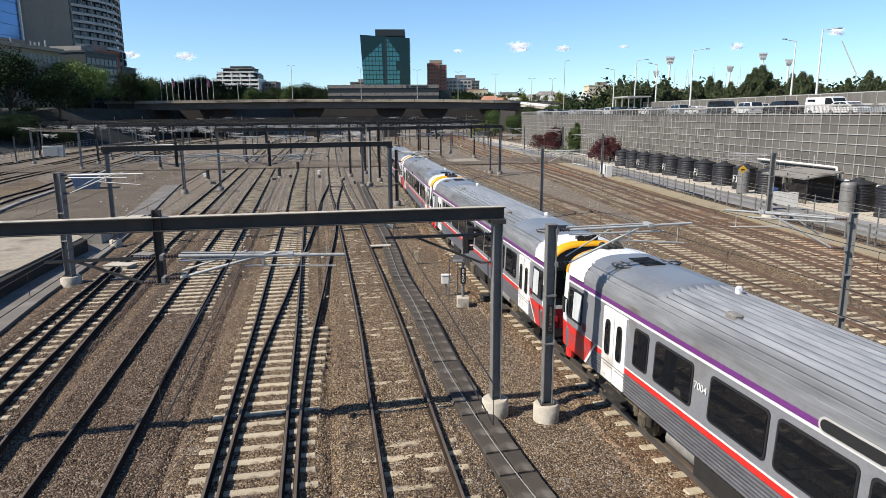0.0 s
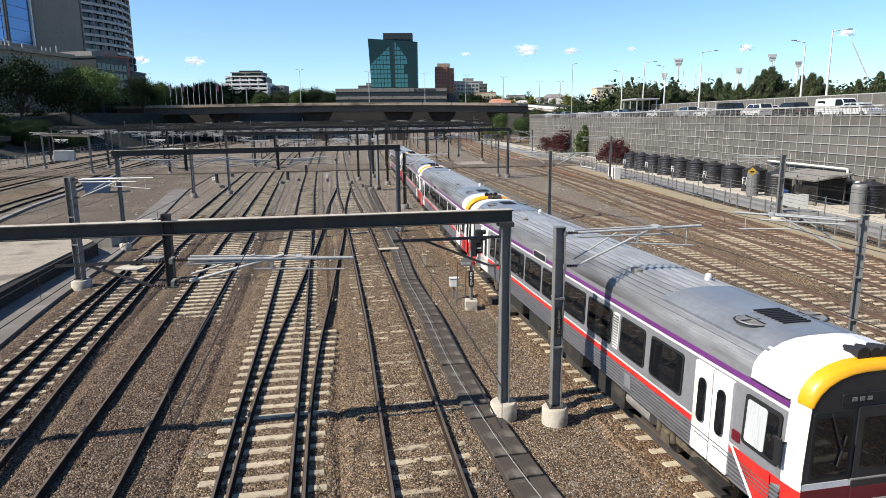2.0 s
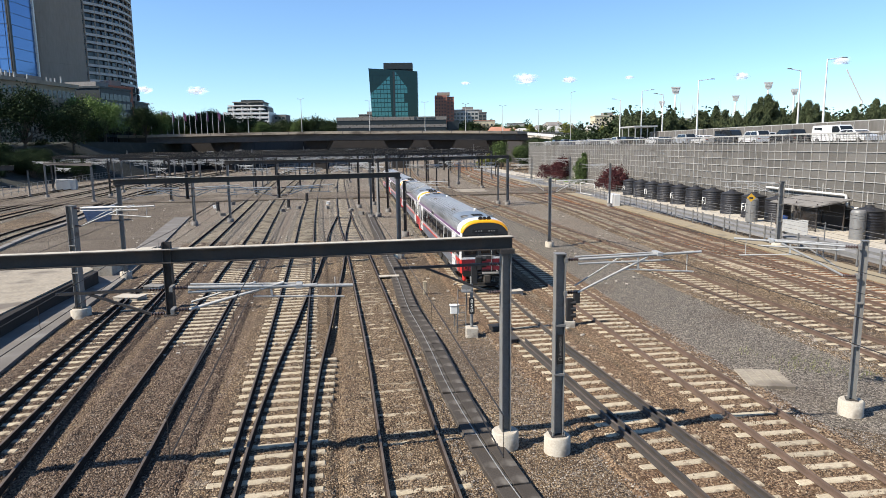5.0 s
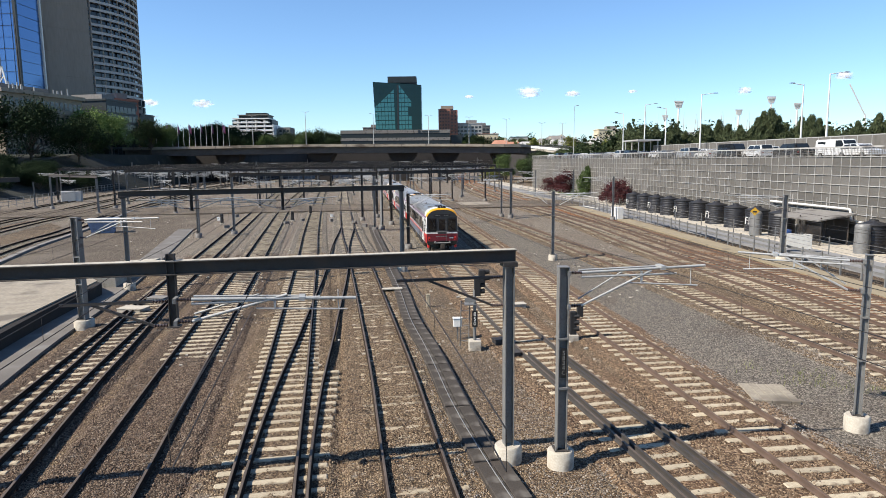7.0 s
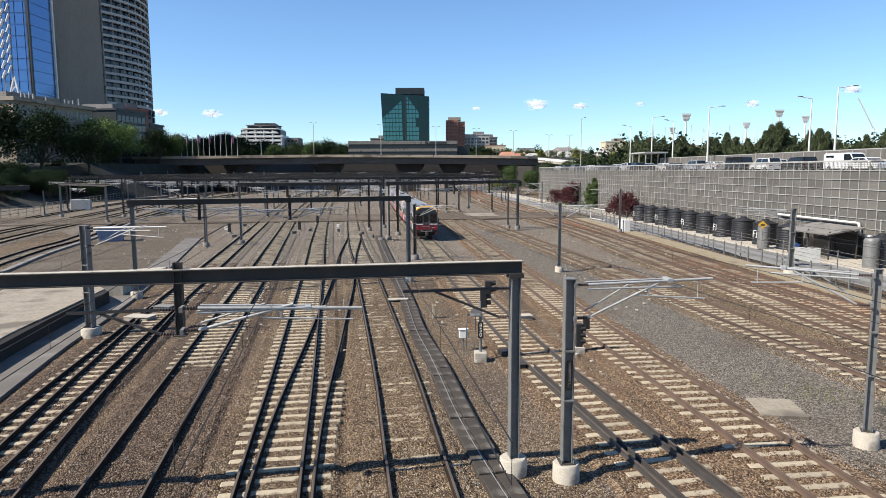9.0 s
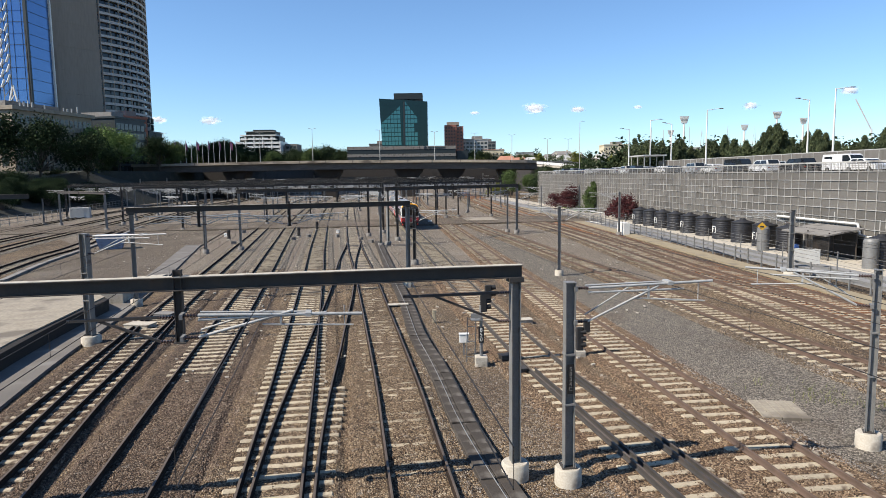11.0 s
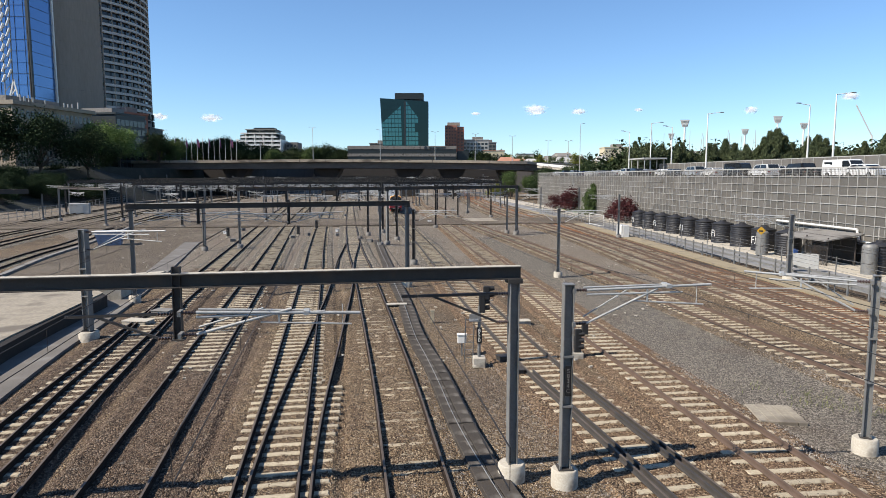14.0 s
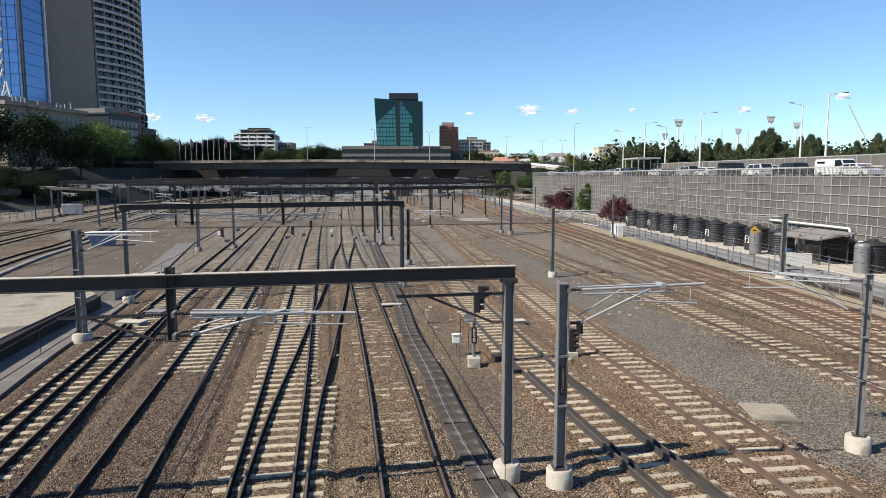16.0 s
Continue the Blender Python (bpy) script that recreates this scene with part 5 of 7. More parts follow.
def far_house(x, y, z0, w, d, h, wall, roofing, label, gable=3.0):
    hs = thing("house", label, "house", pose(x, y, z0, 0, 0, -6), "far houses")
    part("wall", Build().box((0, 0, h / 2), (w, d, h)), wall, hs)
    if gable:
        part("roof", Build().rings([[(-w / 2 - 0.5, -d / 2 - 0.5, h), (w / 2 + 0.5, -d / 2 - 0.5, h), (w / 2 + 0.5, d / 2 + 0.5, h), (-w / 2 - 0.5, d / 2 + 0.5, h)], [(-w * 0.32, -0.2, h + gable), (w * 0.32, -0.2, h + gable), (w * 0.32, 0.2, h + gable), (-w * 0.32, 0.2, h + gable)]]), roofing, hs)
        part("chimney", Build().box((w * 0.22, 0, h + gable * 0.8), (1.1, 1.1, gable)), M_CREAM, hs)
    else:
        part("roof", Build().box((0, 0, h + 0.2), (w + 0.6, d + 0.6, 0.4)), roofing, hs)
    facade(hs, w * 0.9, h * 0.9, max(1, int(h / 3.4)), max(2, int(w / 3)), -d / 2, M_FARGLASS, 0, 0.4, 0.42)
    return hs


for x, y, w, h, wall, roofing, lab, gable in ((15, 520, 16, 6.5, M_PALEBAND, M_ROOFTILE, "pale house row with a grey gabled roof", 3.5), (27, 522, 12, 6.5, M_CREAM, M_ROOFTILE, "pale house row with a grey gabled roof", 3.5), (41, 530, 17, 17, M_CREAM, M_TERRACOTTA, "tan brick flats with a flat parapet roof", 0),
                                              (49, 505, 15, 7.5, M_CREAM, M_TERRACOTTA, "house with a terracotta tiled roof", 4.0), (60, 515, 12, 7, M_PALEBAND, M_TERRACOTTA, "house with a terracotta tiled roof", 3.5), (72, 510, 20, 8, M_PALEBAND, M_PALEBAND, "white-roofed low hall on the rise", 2.4),
                                              (86, 520, 16, 10, M_PALEBAND, M_ROOFTILE, "pale house with a grey hipped roof", 3.0), (68, 545, 14, 15, M_PALEBAND, M_DULLCONC, "pale flat-roofed flats on the rise", 0), (98, 540, 18, 13, M_CREAM, M_ROOFTILE, "cream house with a grey hipped roof", 3.0)):
    far_house(x, y, PARK_Z, w, 10, h, wall, roofing, lab, gable)
prn = random.Random(53)
far_spots = []
for k in range(40):
    d = prn.choice((560, 590, 640))
    far_spots.append((("dark", "green", "olive", "oak")[k % 4], prn.uniform(16, 92) * d / 520, d, PARK_Z, prn.uniform(0.9, 1.5) * d / 560, prn.uniform(0, 360)))
for x, y, k in ((22, 508, 0.5), (33, 509, 0.55), (56, 500, 0.6), (66, 498, 0.7), (80, 500, 0.75), (88, 502, 0.9), (96, 500, 1.0)):
    far_spots.append(("dark", x, y + 6, PARK_Z, k, prn.uniform(0, 360)))
woodland("mixed green trees among the far houses", far_spots)
ramp = thing("access_ramp", "pale concrete ramp with a white rail beside the car park", "ramp", None, "", "structure")
part("slab", Build().bar((44, 292, 13.0), (66, 262, 10.0), 6.0, 0.8), M_CONC, ramp)
part("guard_rail", Build().bar((41.5, 290, 14.2), (63, 260, 11.2), 0.12, 1.0), M_WHITE, ramp)

# hotel tower with curved balconies, beside a plain tan tower
M_BALCONY = mat("balcony_concrete", rgb("cac5be"), rgb("b5afa8"), 0.85, fine=1.2, coarse=0.1, bump=0.03)
HOTEL_AT = Vector((-179.5, 352.0, 0))   # the edge where the blank flank meets the balconies
HOTEL_OUT = Vector((0.82, -0.572, 0))    # the way the flank faces
HOTEL_R, FLOOR_H = 48.0, 3.9
ht = thing("hotel_tower", "tall shaded tower with a blank grey-brown flank and curved balcony rows", "tower", pose(*HOTEL_AT))
along = Vector((HOTEL_OUT.y, -HOTEL_OUT.x, 0))
flank = [Vector((0, 0, 0)), along * 62, along * 62 - HOTEL_OUT * 30, -HOTEL_OUT * 30]
part("blank_wall", Build().rings([[(p.x, p.y, z) for p in flank] for z in (0, 142)], True, True), M_TAN, ht, "blank grey-brown concrete flank")
for f in range(0, 36, 3):
    z = 6 + f * FLOOR_H
    part("wall_joint", Build().bar(HOTEL_OUT * 0.04 + Vector((0, 0, z)), along * 62 + HOTEL_OUT * 0.04 + Vector((0, 0, z)), 0.1, 0.1), M_STONE, ht)


def hotel_arc(r, a0, a1, z, n=18):
    """A run along the tower's curved front; angles in degrees from the edge of the flank."""
    base = math.atan2(HOTEL_OUT.y, HOTEL_OUT.x)
    c = -HOTEL_OUT * HOTEL_R
    return [(c.x + r * math.cos(base + radians(a0 + (a1 - a0) * i / n)), c.y + r * math.sin(base + radians(a0 + (a1 - a0) * i / n)), z) for i in range(n + 1)]


core = hotel_arc(HOTEL_R - 1.5, 0, 130, 0) + [tuple(-HOTEL_OUT * HOTEL_R)]
part("glazing", Build().rings([core, [(x, y, 141) for x, y, z in core]], True, True), M_FARGLASS, ht, "dark recessed windows")
for f in range(35):
    z = 6 + f * FLOOR_H
    o, i2 = hotel_arc(HOTEL_R + 0.5, 1, 128, z), hotel_arc(HOTEL_R - 1.6, 1, 128, z)
    ring = o + i2[::-1]
    part("balcony", Build().rings([ring, [(x, y, z + 1.25) for x, y, _ in ring]], True, True), M_BALCONY, ht, "pale curved balcony front")
    o, i2 = hotel_arc(HOTEL_R - 0.1, 1, 128, z + 1.25), hotel_arc(HOTEL_R - 1.6, 1, 128, z + 1.25)
    ring = o + i2[::-1]
    part("sill_band", Build().rings([ring, [(x, y, z + 1.55) for x, y, _ in ring]], True, True), M_TAN, ht)
for k in range(18):
    p0, p1 = hotel_arc(HOTEL_R + 0.1, 1 + k * 7.0, 130, 0)[0], hotel_arc(HOTEL_R + 0.1, 1 + k * 7.0, 130, 141)[0]
    part("fin", Build().bar(p0, p1, 0.55, 0.7), M_TAN, ht)
for k, f in ((5, 8), (5, 9), (6, 8), (6, 9)):
    p0 = hotel_arc(HOTEL_R + 0.2, 4.5 + k * 7.0, 130, 8 + f * FLOOR_H)[0]
    part("plant_louvre", Build().box(p0, (3.6, 3.6, 3.2), 15), M_MULLION, ht, "dark plant louvre between the balconies")
# blue glass tower
bg = thing("blue_glass_tower", "blue mirror-glass tower with fine joints", "tower", pose(-204.2, 309, 12))
part("shaft", Build().box((0, 2, 81), (36, 18, 114)), M_BLUEGLASS, bg)
part("crown_base", Build().box((0, 2, 12), (35, 17, 24)), M_TAN, bg)
part("corner_slot", Build().box((18.0, -7.0, 81), (1.3, 1.3, 114)), M_MULLION, bg)
part("edge_trim", Build().box((18.3, 11.2, 76), (1.0, 1.0, 124)), M_WHITE, bg)
for i in range(22):
    part("joint", Build().box((0, -7.06, 28 + i * 5), (36, 0.2, 0.12)), M_MULLION, bg)
    part("joint", Build().box((18.06, 2, 28 + i * 5), (0.2, 18, 0.12)), M_MULLION, bg)
for i in range(9):
    part("joint", Build().box((-16 + i * 4, -7.06, 81), (0.1, 0.2, 114)), M_MULLION, bg)

# low beige building before the towers
lb = thing("beige_office_building", "long beige masonry building with rows of tall windows in shade", "building", pose(-148.5, 254, 0, 0, 0, 79.6))
LBW, LBH = 40, 35.2
part("wall", Build().box((0, 20, LBH / 2), (LBW, 40, LBH)), M_STONE, lb)
facade(lb, LBW * 0.96, 17, 4, 16, 0, M_FARGLASS, 10.5, 0.5, 0.62)
facade(lb, LBW * 0.96, 4.6, 1, 16, 0, M_FARGLASS, 28.6, 0.62, 0.6)
part("cornice", Build().box((0, 19.5, LBH - 0.5), (LBW + 1.4, 41.4, 1.4)), M_STONE, lb)
part("string_course", Build().box((0, 19.8, 28.0), (LBW + 0.5, 40.8, 0.8)), M_STONE, lb)
for i in range(17):
    part("pilaster", Build().box((-LBW * 0.48 + LBW * 0.96 / 16 * i, -0.2, 18.5), (0.7, 0.5, 18)), M_STONE, lb)
for r in range(5):
    for q in range(3):
        part("window", Build().box((-LBW / 2 - 0.02, 4 + q * 5, 11 + r * 4.6), (0.2, 2.6, 2.9)), M_FARGLASS, lb)
part("rooftop_plant", Build().box((0, 14, LBH + 1.5), (26, 10, 3)), M_DULLCONC, lb)
for x, wide, tall in ((-15.5, 0.5, 2.4), (-13.6, 0.9, 1.9), (-11.8, 0.4, 2.5), (-9.9, 0.8, 2.0), (-4.0, 0.5, 1.7), (5.5, 0.5, 1.6), (7.6, 0.8, 1.4), (9.8, 0.5, 1.7), (13.0, 0.6, 2.6)):
    part("rooftop_sign_bar", Build().box((x, 0.5, LBH + 0.25 + tall / 2), (wide, 0.2, tall)), M_PALEBAND, lb, "plain pale rooftop sign bar")
part("roof_mast", Build().tube((-2, 8, LBH), (-2, 8, LBH + 30), 0.35, 0.1, 6), M_DARKSTEEL, lb)
block_house("grey_office_wing", -152, 294, 0, 20, 30, 35, 9, 7, M_MULLION, "grey glazed office wing", "building", sx=0.85, sz=0.7, turn=79.6)
block_house("brick_office_wing", -153, 318, 0, 14, 16, 38, 9, 4, M_REDBRICK, "dark brick wing beside the beige building", "building", turn=60)
block_house("dark_podium", -161, 346, 0, 22, 16, 33, 8, 7, M_MULLION, "dark glazed podium of the tower", "building", sx=0.8, sz=0.5)

# ---- stadium lights, far poles and crane ----
def light_tower(x, y, z, w):
    lt = thing("stadium_light_tower", "white stadium floodlight tower", "light tower", pose(x, y, 0), "stadium floodlights")
    part("mast", Build().tube((0, 0, 0), (0, 0, z), 1.5, 0.9, 8), M_WHITE, lt)
    part("head_frame", Build().rings([[(-w * 0.55, -0.4, z), (w * 0.55, -0.4, z), (w * 0.55, 0.4, z), (-w * 0.55, 0.4, z)], [(-w, -0.4, z + w * 1.5), (w, -0.4, z + w * 1.5), (w, 0.4, z + w * 1.5), (-w, 0.4, z + w * 1.5)]]), M_PALEBAND, lt)
    for r in range(5):
        part("lamp_bank", Build().box((0, -0.7, z + w * (0.15 + 0.28 * r)), (w * (1.0 + 0.18 * r), 0.5, w * 0.15)), M_WHITE, lt)
    return lt


for px, D2, z, w in ((256, 700, 62, 5.0), (354, 700, 66, 4.8), (382, 700, 60, 4.2), (320, 700, 54, 4.0), (242, 700, 50, 3.4)):
    light_tower(px, D2, z, w)
for i in range(16):
    x = 222 + i * 9
    spire_ob = thing("stadium_spire", "thin pale raking stadium mast", "mast", pose(x, 690, 0), "stadium masts")
    part("spire", Build().tube((0, 0, 0), ((i % 3 - 1) * 4.0, 0, 58 - (i % 4) * 3), 0.5, 0.2, 6), M_PALEBAND, spire_ob)
part("stadium_rim", Build().box((320, 705, 16), (170, 8, 42)), M_PALEBAND, None, "pale far stadium stand", kind="structure")
for x, y, z1, arm in ((52.4, 131, 20.8, 2.6), (52.0, 165, 21.7, 2.4), (53.8, 155, 20.0, -2.2), (50.9, 180, 20.6, -2.4), (66.4, 120, 21.3, -2.6), (61.6, 104, 21.2, 2.6)):
    lamp_pole(x, y, 8.0, z1, arm, 8, r=0.19, label="tall white car-park lamp on a tapered pole", material=M_WHITE)
lamp_pole(52.0, 250, 5.0, 28.4, 1.0, 8, r=0.16)


cr = thing("tower_crane", "far white crane with a raking jib", "crane")
part("jib", Build().bar((435.89, 700.00, 85.14), (454.55, 700.00, 52.63), 0.9, 0.9), M_WHITE, cr)
part("mast", Build().bar((454.48, 700.00, 53.81), (457.38, 700.00, 6.17), 1.2, 1.2), M_WHITE, cr)
tw = thing("roof_lattice", "white steel lattice on the beige building's roof", "lattice frame")
part("frame", Build().bar((-174.14, 262.00, 27.61), (-168.60, 262.00, 46.40), 0.5, 0.5).bar((-165.13, 262.00, 28.40), (-168.60, 262.00, 46.40), 0.5, 0.5).bar((-172.30, 262.00, 33.76), (-166.05, 262.00, 33.70), 0.4, 0.4).bar((-170.72, 262.00, 39.44), (-167.38, 262.00, 39.41), 0.4, 0.4).bar((-172.30, 262.00, 33.76), (-167.38, 262.00, 39.41), 0.3, 0.3).bar((-174.07, 262.00, 28.49), (-166.05, 262.00, 33.70), 0.3, 0.3).bar((-170.72, 262.00, 39.44), (-167.99, 262.00, 42.91), 0.3, 0.3), M_WHITE, tw)


# pale tilted tubes climbing the lattice in two columns
for k in range(16):
    z = 47 + 1.95 * k
    x = -172.5 + 0.05 * k + (2.4 if k % 2 else 0.0)
    part("sign_tube", Build().tube((x - 0.6, 262, z - 1.5), (x + 0.7, 262, z + 1.5), 0.42, n=8), M_WHITE, tw, "short white tilted tube")
part("column", Build().bar((-172.8, 262.6, 34), (-172.0, 262.6, 80), 0.3, 0.3).bar((-169.6, 262.6, 34), (-168.8, 262.6, 80), 0.3, 0.3), M_STEEL, tw)
for k in range(10):
    z = 42 + 3.9 * k
    part("brace", Build().bar((-172.6, 262.6, z), (-169.2, 262.6, z + 3.9), 0.2, 0.2), M_STEEL, tw)


# ---- parked cars ----
M_TYRE = mat("tyre", rgb("1c1c1d"), rgb("151516"), 0.85, fine=30, bump=0.1)
M_LAMPS = glass_mat("headlamp_glass", rgb("cfd2d4"), 0.1)
M_TAIL = glass_mat("tail_lamp_glass", rgb("8f1f1f"), 0.15)
CAR_PAINTS = {n: mat("paint_" + n, rgb(h), [c * 0.9 for c in rgb(h)], 0.25, 0.1, fine=20, bump=0.0) for n, h in (("white", "e4e4e2"), ("black", "1d1e21"), ("silver", "a6a9ac"), ("blue", "33486b"), ("grey", "5a5d61"), ("red", "7d2b2b"))}


def parked_car(x, y, z, turn, paint, kind, label):
    """A car with its long side along local x."""
    cr = thing("parked_car", label, "car", pose(x, y, z, 0, 0, turn), "cars on the car park deck")
    if kind == "van":
        prof = [(-2.5, 0.35), (2.55, 0.35), (2.6, 0.9), (2.3, 1.15), (1.7, 1.95), (1.4, 2.05), (-2.45, 2.05), (-2.55, 1.9)]
        glass = [(2.2, 1.2), (1.65, 1.9), (0.75, 1.9), (0.75, 1.2)]
        back = [(-2.2, 1.3), (-2.2, 1.8), (-0.9, 1.8), (-0.9, 1.3)]
    elif kind == "suv":
        prof = [(-2.3, 0.4), (2.3, 0.4), (2.35, 0.95), (1.3, 1.1), (0.65, 1.72), (-1.95, 1.76), (-2.3, 1.1)]
        glass, back = [(1.12, 1.06), (0.6, 1.64), (-0.5, 1.68), (-0.5, 1.06)], [(-0.6, 1.06), (-0.6, 1.68), (-1.8, 1.68), (-2.1, 1.08)]
    else:
        prof = [(-2.25, 0.35), (2.25, 0.35), (2.28, 0.8), (1.15, 0.96), (0.35, 1.44), (-1.2, 1.46), (-1.95, 1.02), (-2.28, 0.95)]
        glass, back = [(1.0, 0.97), (0.3, 1.38), (-0.35, 1.4), (-0.35, 0.97)], [(-0.45, 0.97), (-0.45, 1.4), (-1.15, 1.38), (-1.75, 1.0)]
    hw = 0.88
    n = len(prof)
    b = Build()
    b.rings([[(px, -hw + (0.14 if pz > 1.1 else 0), pz) for px, pz in prof], [(px, hw - (0.14 if pz > 1.1 else 0), pz) for px, pz in prof]][::-1], True, True)
    part("body", b, CAR_PAINTS[paint], cr)
    for g in (glass, back):
        for s in (-1, 1):
            q = [(px, s * (hw - (0.11 if pz > 1.1 else -0.01)), pz) for px, pz in g]
            part("window", Build().add(q, [[0, 1, 2, 3] if s < 0 else [3, 2, 1, 0]]), M_FARGLASS, cr)
    tops = [q for q in prof if q[1] > 1.2]
    fr, rr = max(tops), min(tops)
    for (ax, az), (bx, bz), way in ((fr, prof[prof.index(fr) - 1], 1), (rr, prof[(prof.index(rr) + 1) % n], -1)):
        if az - bz < 0.2:
            continue
        q = [(ax + way * 0.03, -0.66, az - 0.03), (ax + way * 0.03, 0.66, az - 0.03), (bx + way * 0.03, 0.72, bz + 0.05), (bx + way * 0.03, -0.72, bz + 0.05)]
        part("windscreen", Build().add(q, [[0, 1, 2, 3]]), M_FARGLASS, cr)
    for px in (-1.45, 1.42):
        for s in (-1, 1):
            part("lamp", Build().box((px * 1.56, s * 0.62, 0.78), (0.08, 0.3, 0.14)), M_LAMPS if px > 0 else M_TAIL, cr)
            wl = part("wheel", Build().tube((px, s * 0.72, 0.33), (px, s * 0.92, 0.33), 0.33, n=14, smooth=False), M_TYRE, cr)
            part("rim", Build().tube((px, s * 0.91, 0.33), (px, s * 0.935, 0.33), 0.2, n=10, smooth=False), M_STEEL, wl)
    return cr


def on_deck(u, back, lift=0.0):
    p = WALL_A + WALL_WAY * u - WALL_OUT * back
    return p.x, p.y, wall_top(u) - DECK_DROP + 0.01 + lift


DECK_TURN = math.degrees(math.atan2(WALL_WAY.y, WALL_WAY.x))
for u, back, paint, kind, lab in ((20.5, 2.6, "white", "sedan", "white sedan parked on the deck"), (27.0, 4.8, "white", "van", "white panel van parked on the deck"), (34.6, 4.4, "black", "suv", "black four-wheel drive with a roof rack on the deck"), (41.2, 4.0, "white", "suv", "white four-wheel drive parked on the deck"),
                                  (48.0, 4.2, "black", "van", "black van parked on the deck"), (54.2, 3.6, "white", "sedan", "white hatchback parked on the deck"), (61, 3.8, "silver", "suv", "silver wagon parked on the deck"), (67, 3.4, "grey", "sedan", "grey sedan parked on the deck"),
                                  (72.5, 3.8, "white", "sedan", "white sedan parked on the deck"), (79, 3.6, "black", "sedan", "black sedan parked on the deck"), (85, 3.6, "black", "suv", "black wagon parked on the deck"), (91, 3.4, "white", "suv", "white wagon parked on the deck"),
                                  (97, 3.4, "silver", "sedan", "silver sedan parked on the deck"), (103, 3.4, "grey", "sedan", "grey sedan parked on the deck"), (109, 3.4, "silver", "sedan", "silver sedan parked on the deck"), (116, 3.4, "white", "sedan", "white sedan parked on the deck"),
                                  (123, 3.4, "blue", "sedan", "blue sedan parked on the deck"), (131, 3.4, "silver", "suv", "silver wagon parked on the deck"), (140, 3.4, "black", "suv", "black wagon parked on the deck"), (149, 3.4, "white", "sedan", "white sedan parked on the deck")):
    x, y, z = on_deck(u, back)
    parked_car(x, y, z, DECK_TURN + rnd.choice((0, 180)), paint, kind, lab)
for i in range(14):
    x, y, z = on_deck(16 + i * 9.5 + rnd.uniform(-2, 2), 12 + rnd.uniform(-1, 1))
    paint = rnd.choice(("white", "silver", "grey", "black", "white"))
    kind = rnd.choice(("suv", "sedan", "sedan"))
    parked_car(x, y, z, DECK_TURN + 90, paint, kind, paint + " car parked in the second row of the deck")
# grey mesh parapet and a small open shelter at the back of the deck
dp = thing("deck_parapet", "grey mesh parapet at the back of the parking deck", "parapet", None, "", "structure")
x0, y0, z0 = on_deck(18, 21)
x1, y1, z1 = on_deck(112, 19)
part("mesh_panel", Build().bar((x0, y0, z0 + 1.5), (x1, y1, z1 + 1.5), 0.1, 3.0), M_MESH, dp)
part("top_rail", Build().bar((x0, y0, z0 + 3.05), (x1, y1, z1 + 3.05), 0.16, 0.12), M_MESHRAIL, dp)
for k in range(36):
    q = k / 35
    part("post", Build().box((x0 + (x1 - x0) * q - 0.1, y0 + (y1 - y0) * q, z0 + (z1 - z0) * q + 1.5), (0.07, 0.07, 3.0)), M_MESHRAIL, dp)
shl = thing("deck_shelter", "open pale steel stair shelter with a flat roof", "shelter", pose(*on_deck(112, 16), 0, 0, DECK_TURN))
part("roof", Build().box((0, 0, 4.3), (9.5, 5.5, 0.3)), M_MESHRAIL, shl)
for px in (-4.2, 0, 4.2):
    for py in (-2.3, 2.3):
        part("post", Build().box((px, py, 2.1), (0.18, 0.18, 4.2)), M_MESHRAIL, shl)

# ---- small clouds near the horizon ----
def cloud_mat():
    """White vapour that thins out from the middle by noise in the cloud's own space."""
    m = bpy.data.materials.new("cloud_vapour")
    m.use_nodes = True
    n, l = m.node_tree.nodes, m.node_tree.links
    b = n["Principled BSDF"]
    b.inputs["Base Color"].default_value, b.inputs["Roughness"].default_value, b.inputs["Specular IOR Level"].default_value = (0.93, 0.95, 0.97, 1), 1.0, 0.0
    co, sepv, length = n.new("ShaderNodeTexCoord"), n.new("ShaderNodeMapping"), n.new("ShaderNodeVectorMath")
    info, off = n.new("ShaderNodeObjectInfo"), n.new("ShaderNodeVectorMath")
    sepv.inputs["Scale"].default_value = (1, 0, 1)
    length.operation = "LENGTH"
    l.new(co.outputs["Object"], sepv.inputs["Vector"])
    l.new(sepv.outputs[0], length.inputs[0])
    off.operation = "ADD"
    l.new(co.outputs["Object"], off.inputs[0])
    l.new(info.outputs["Location"], off.inputs[1])
    no = n.new("ShaderNodeTexNoise")
    no.inputs["Scale"].default_value, no.inputs["Detail"].default_value, no.inputs["Roughness"].default_value = 2.6, 6, 0.62
    l.new(off.outputs[0], no.inputs["Vector"])
    sm = n.new("ShaderNodeMath")
    sm.operation = "SUBTRACT"
    l.new(no.outputs["Fac"], sm.inputs[0])
    half = n.new("ShaderNodeMath")
    half.operation = "MULTIPLY"
    half.inputs[1].default_value = 0.72
    l.new(length.outputs["Value"], half.inputs[0])
    l.new(half.outputs[0], sm.inputs[1])
    mr = n.new("ShaderNodeMapRange")
    mr.interpolation_type = "SMOOTHSTEP"
    mr.inputs["From Min"].default_value, mr.inputs["From Max"].default_value, mr.inputs["To Max"].default_value = 0.02, 0.4, 0.85
    l.new(sm.outputs[0], mr.inputs["Value"])
    l.new(mr.outputs[0], b.inputs["Alpha"])
    return m


M_CLOUD = cloud_mat()


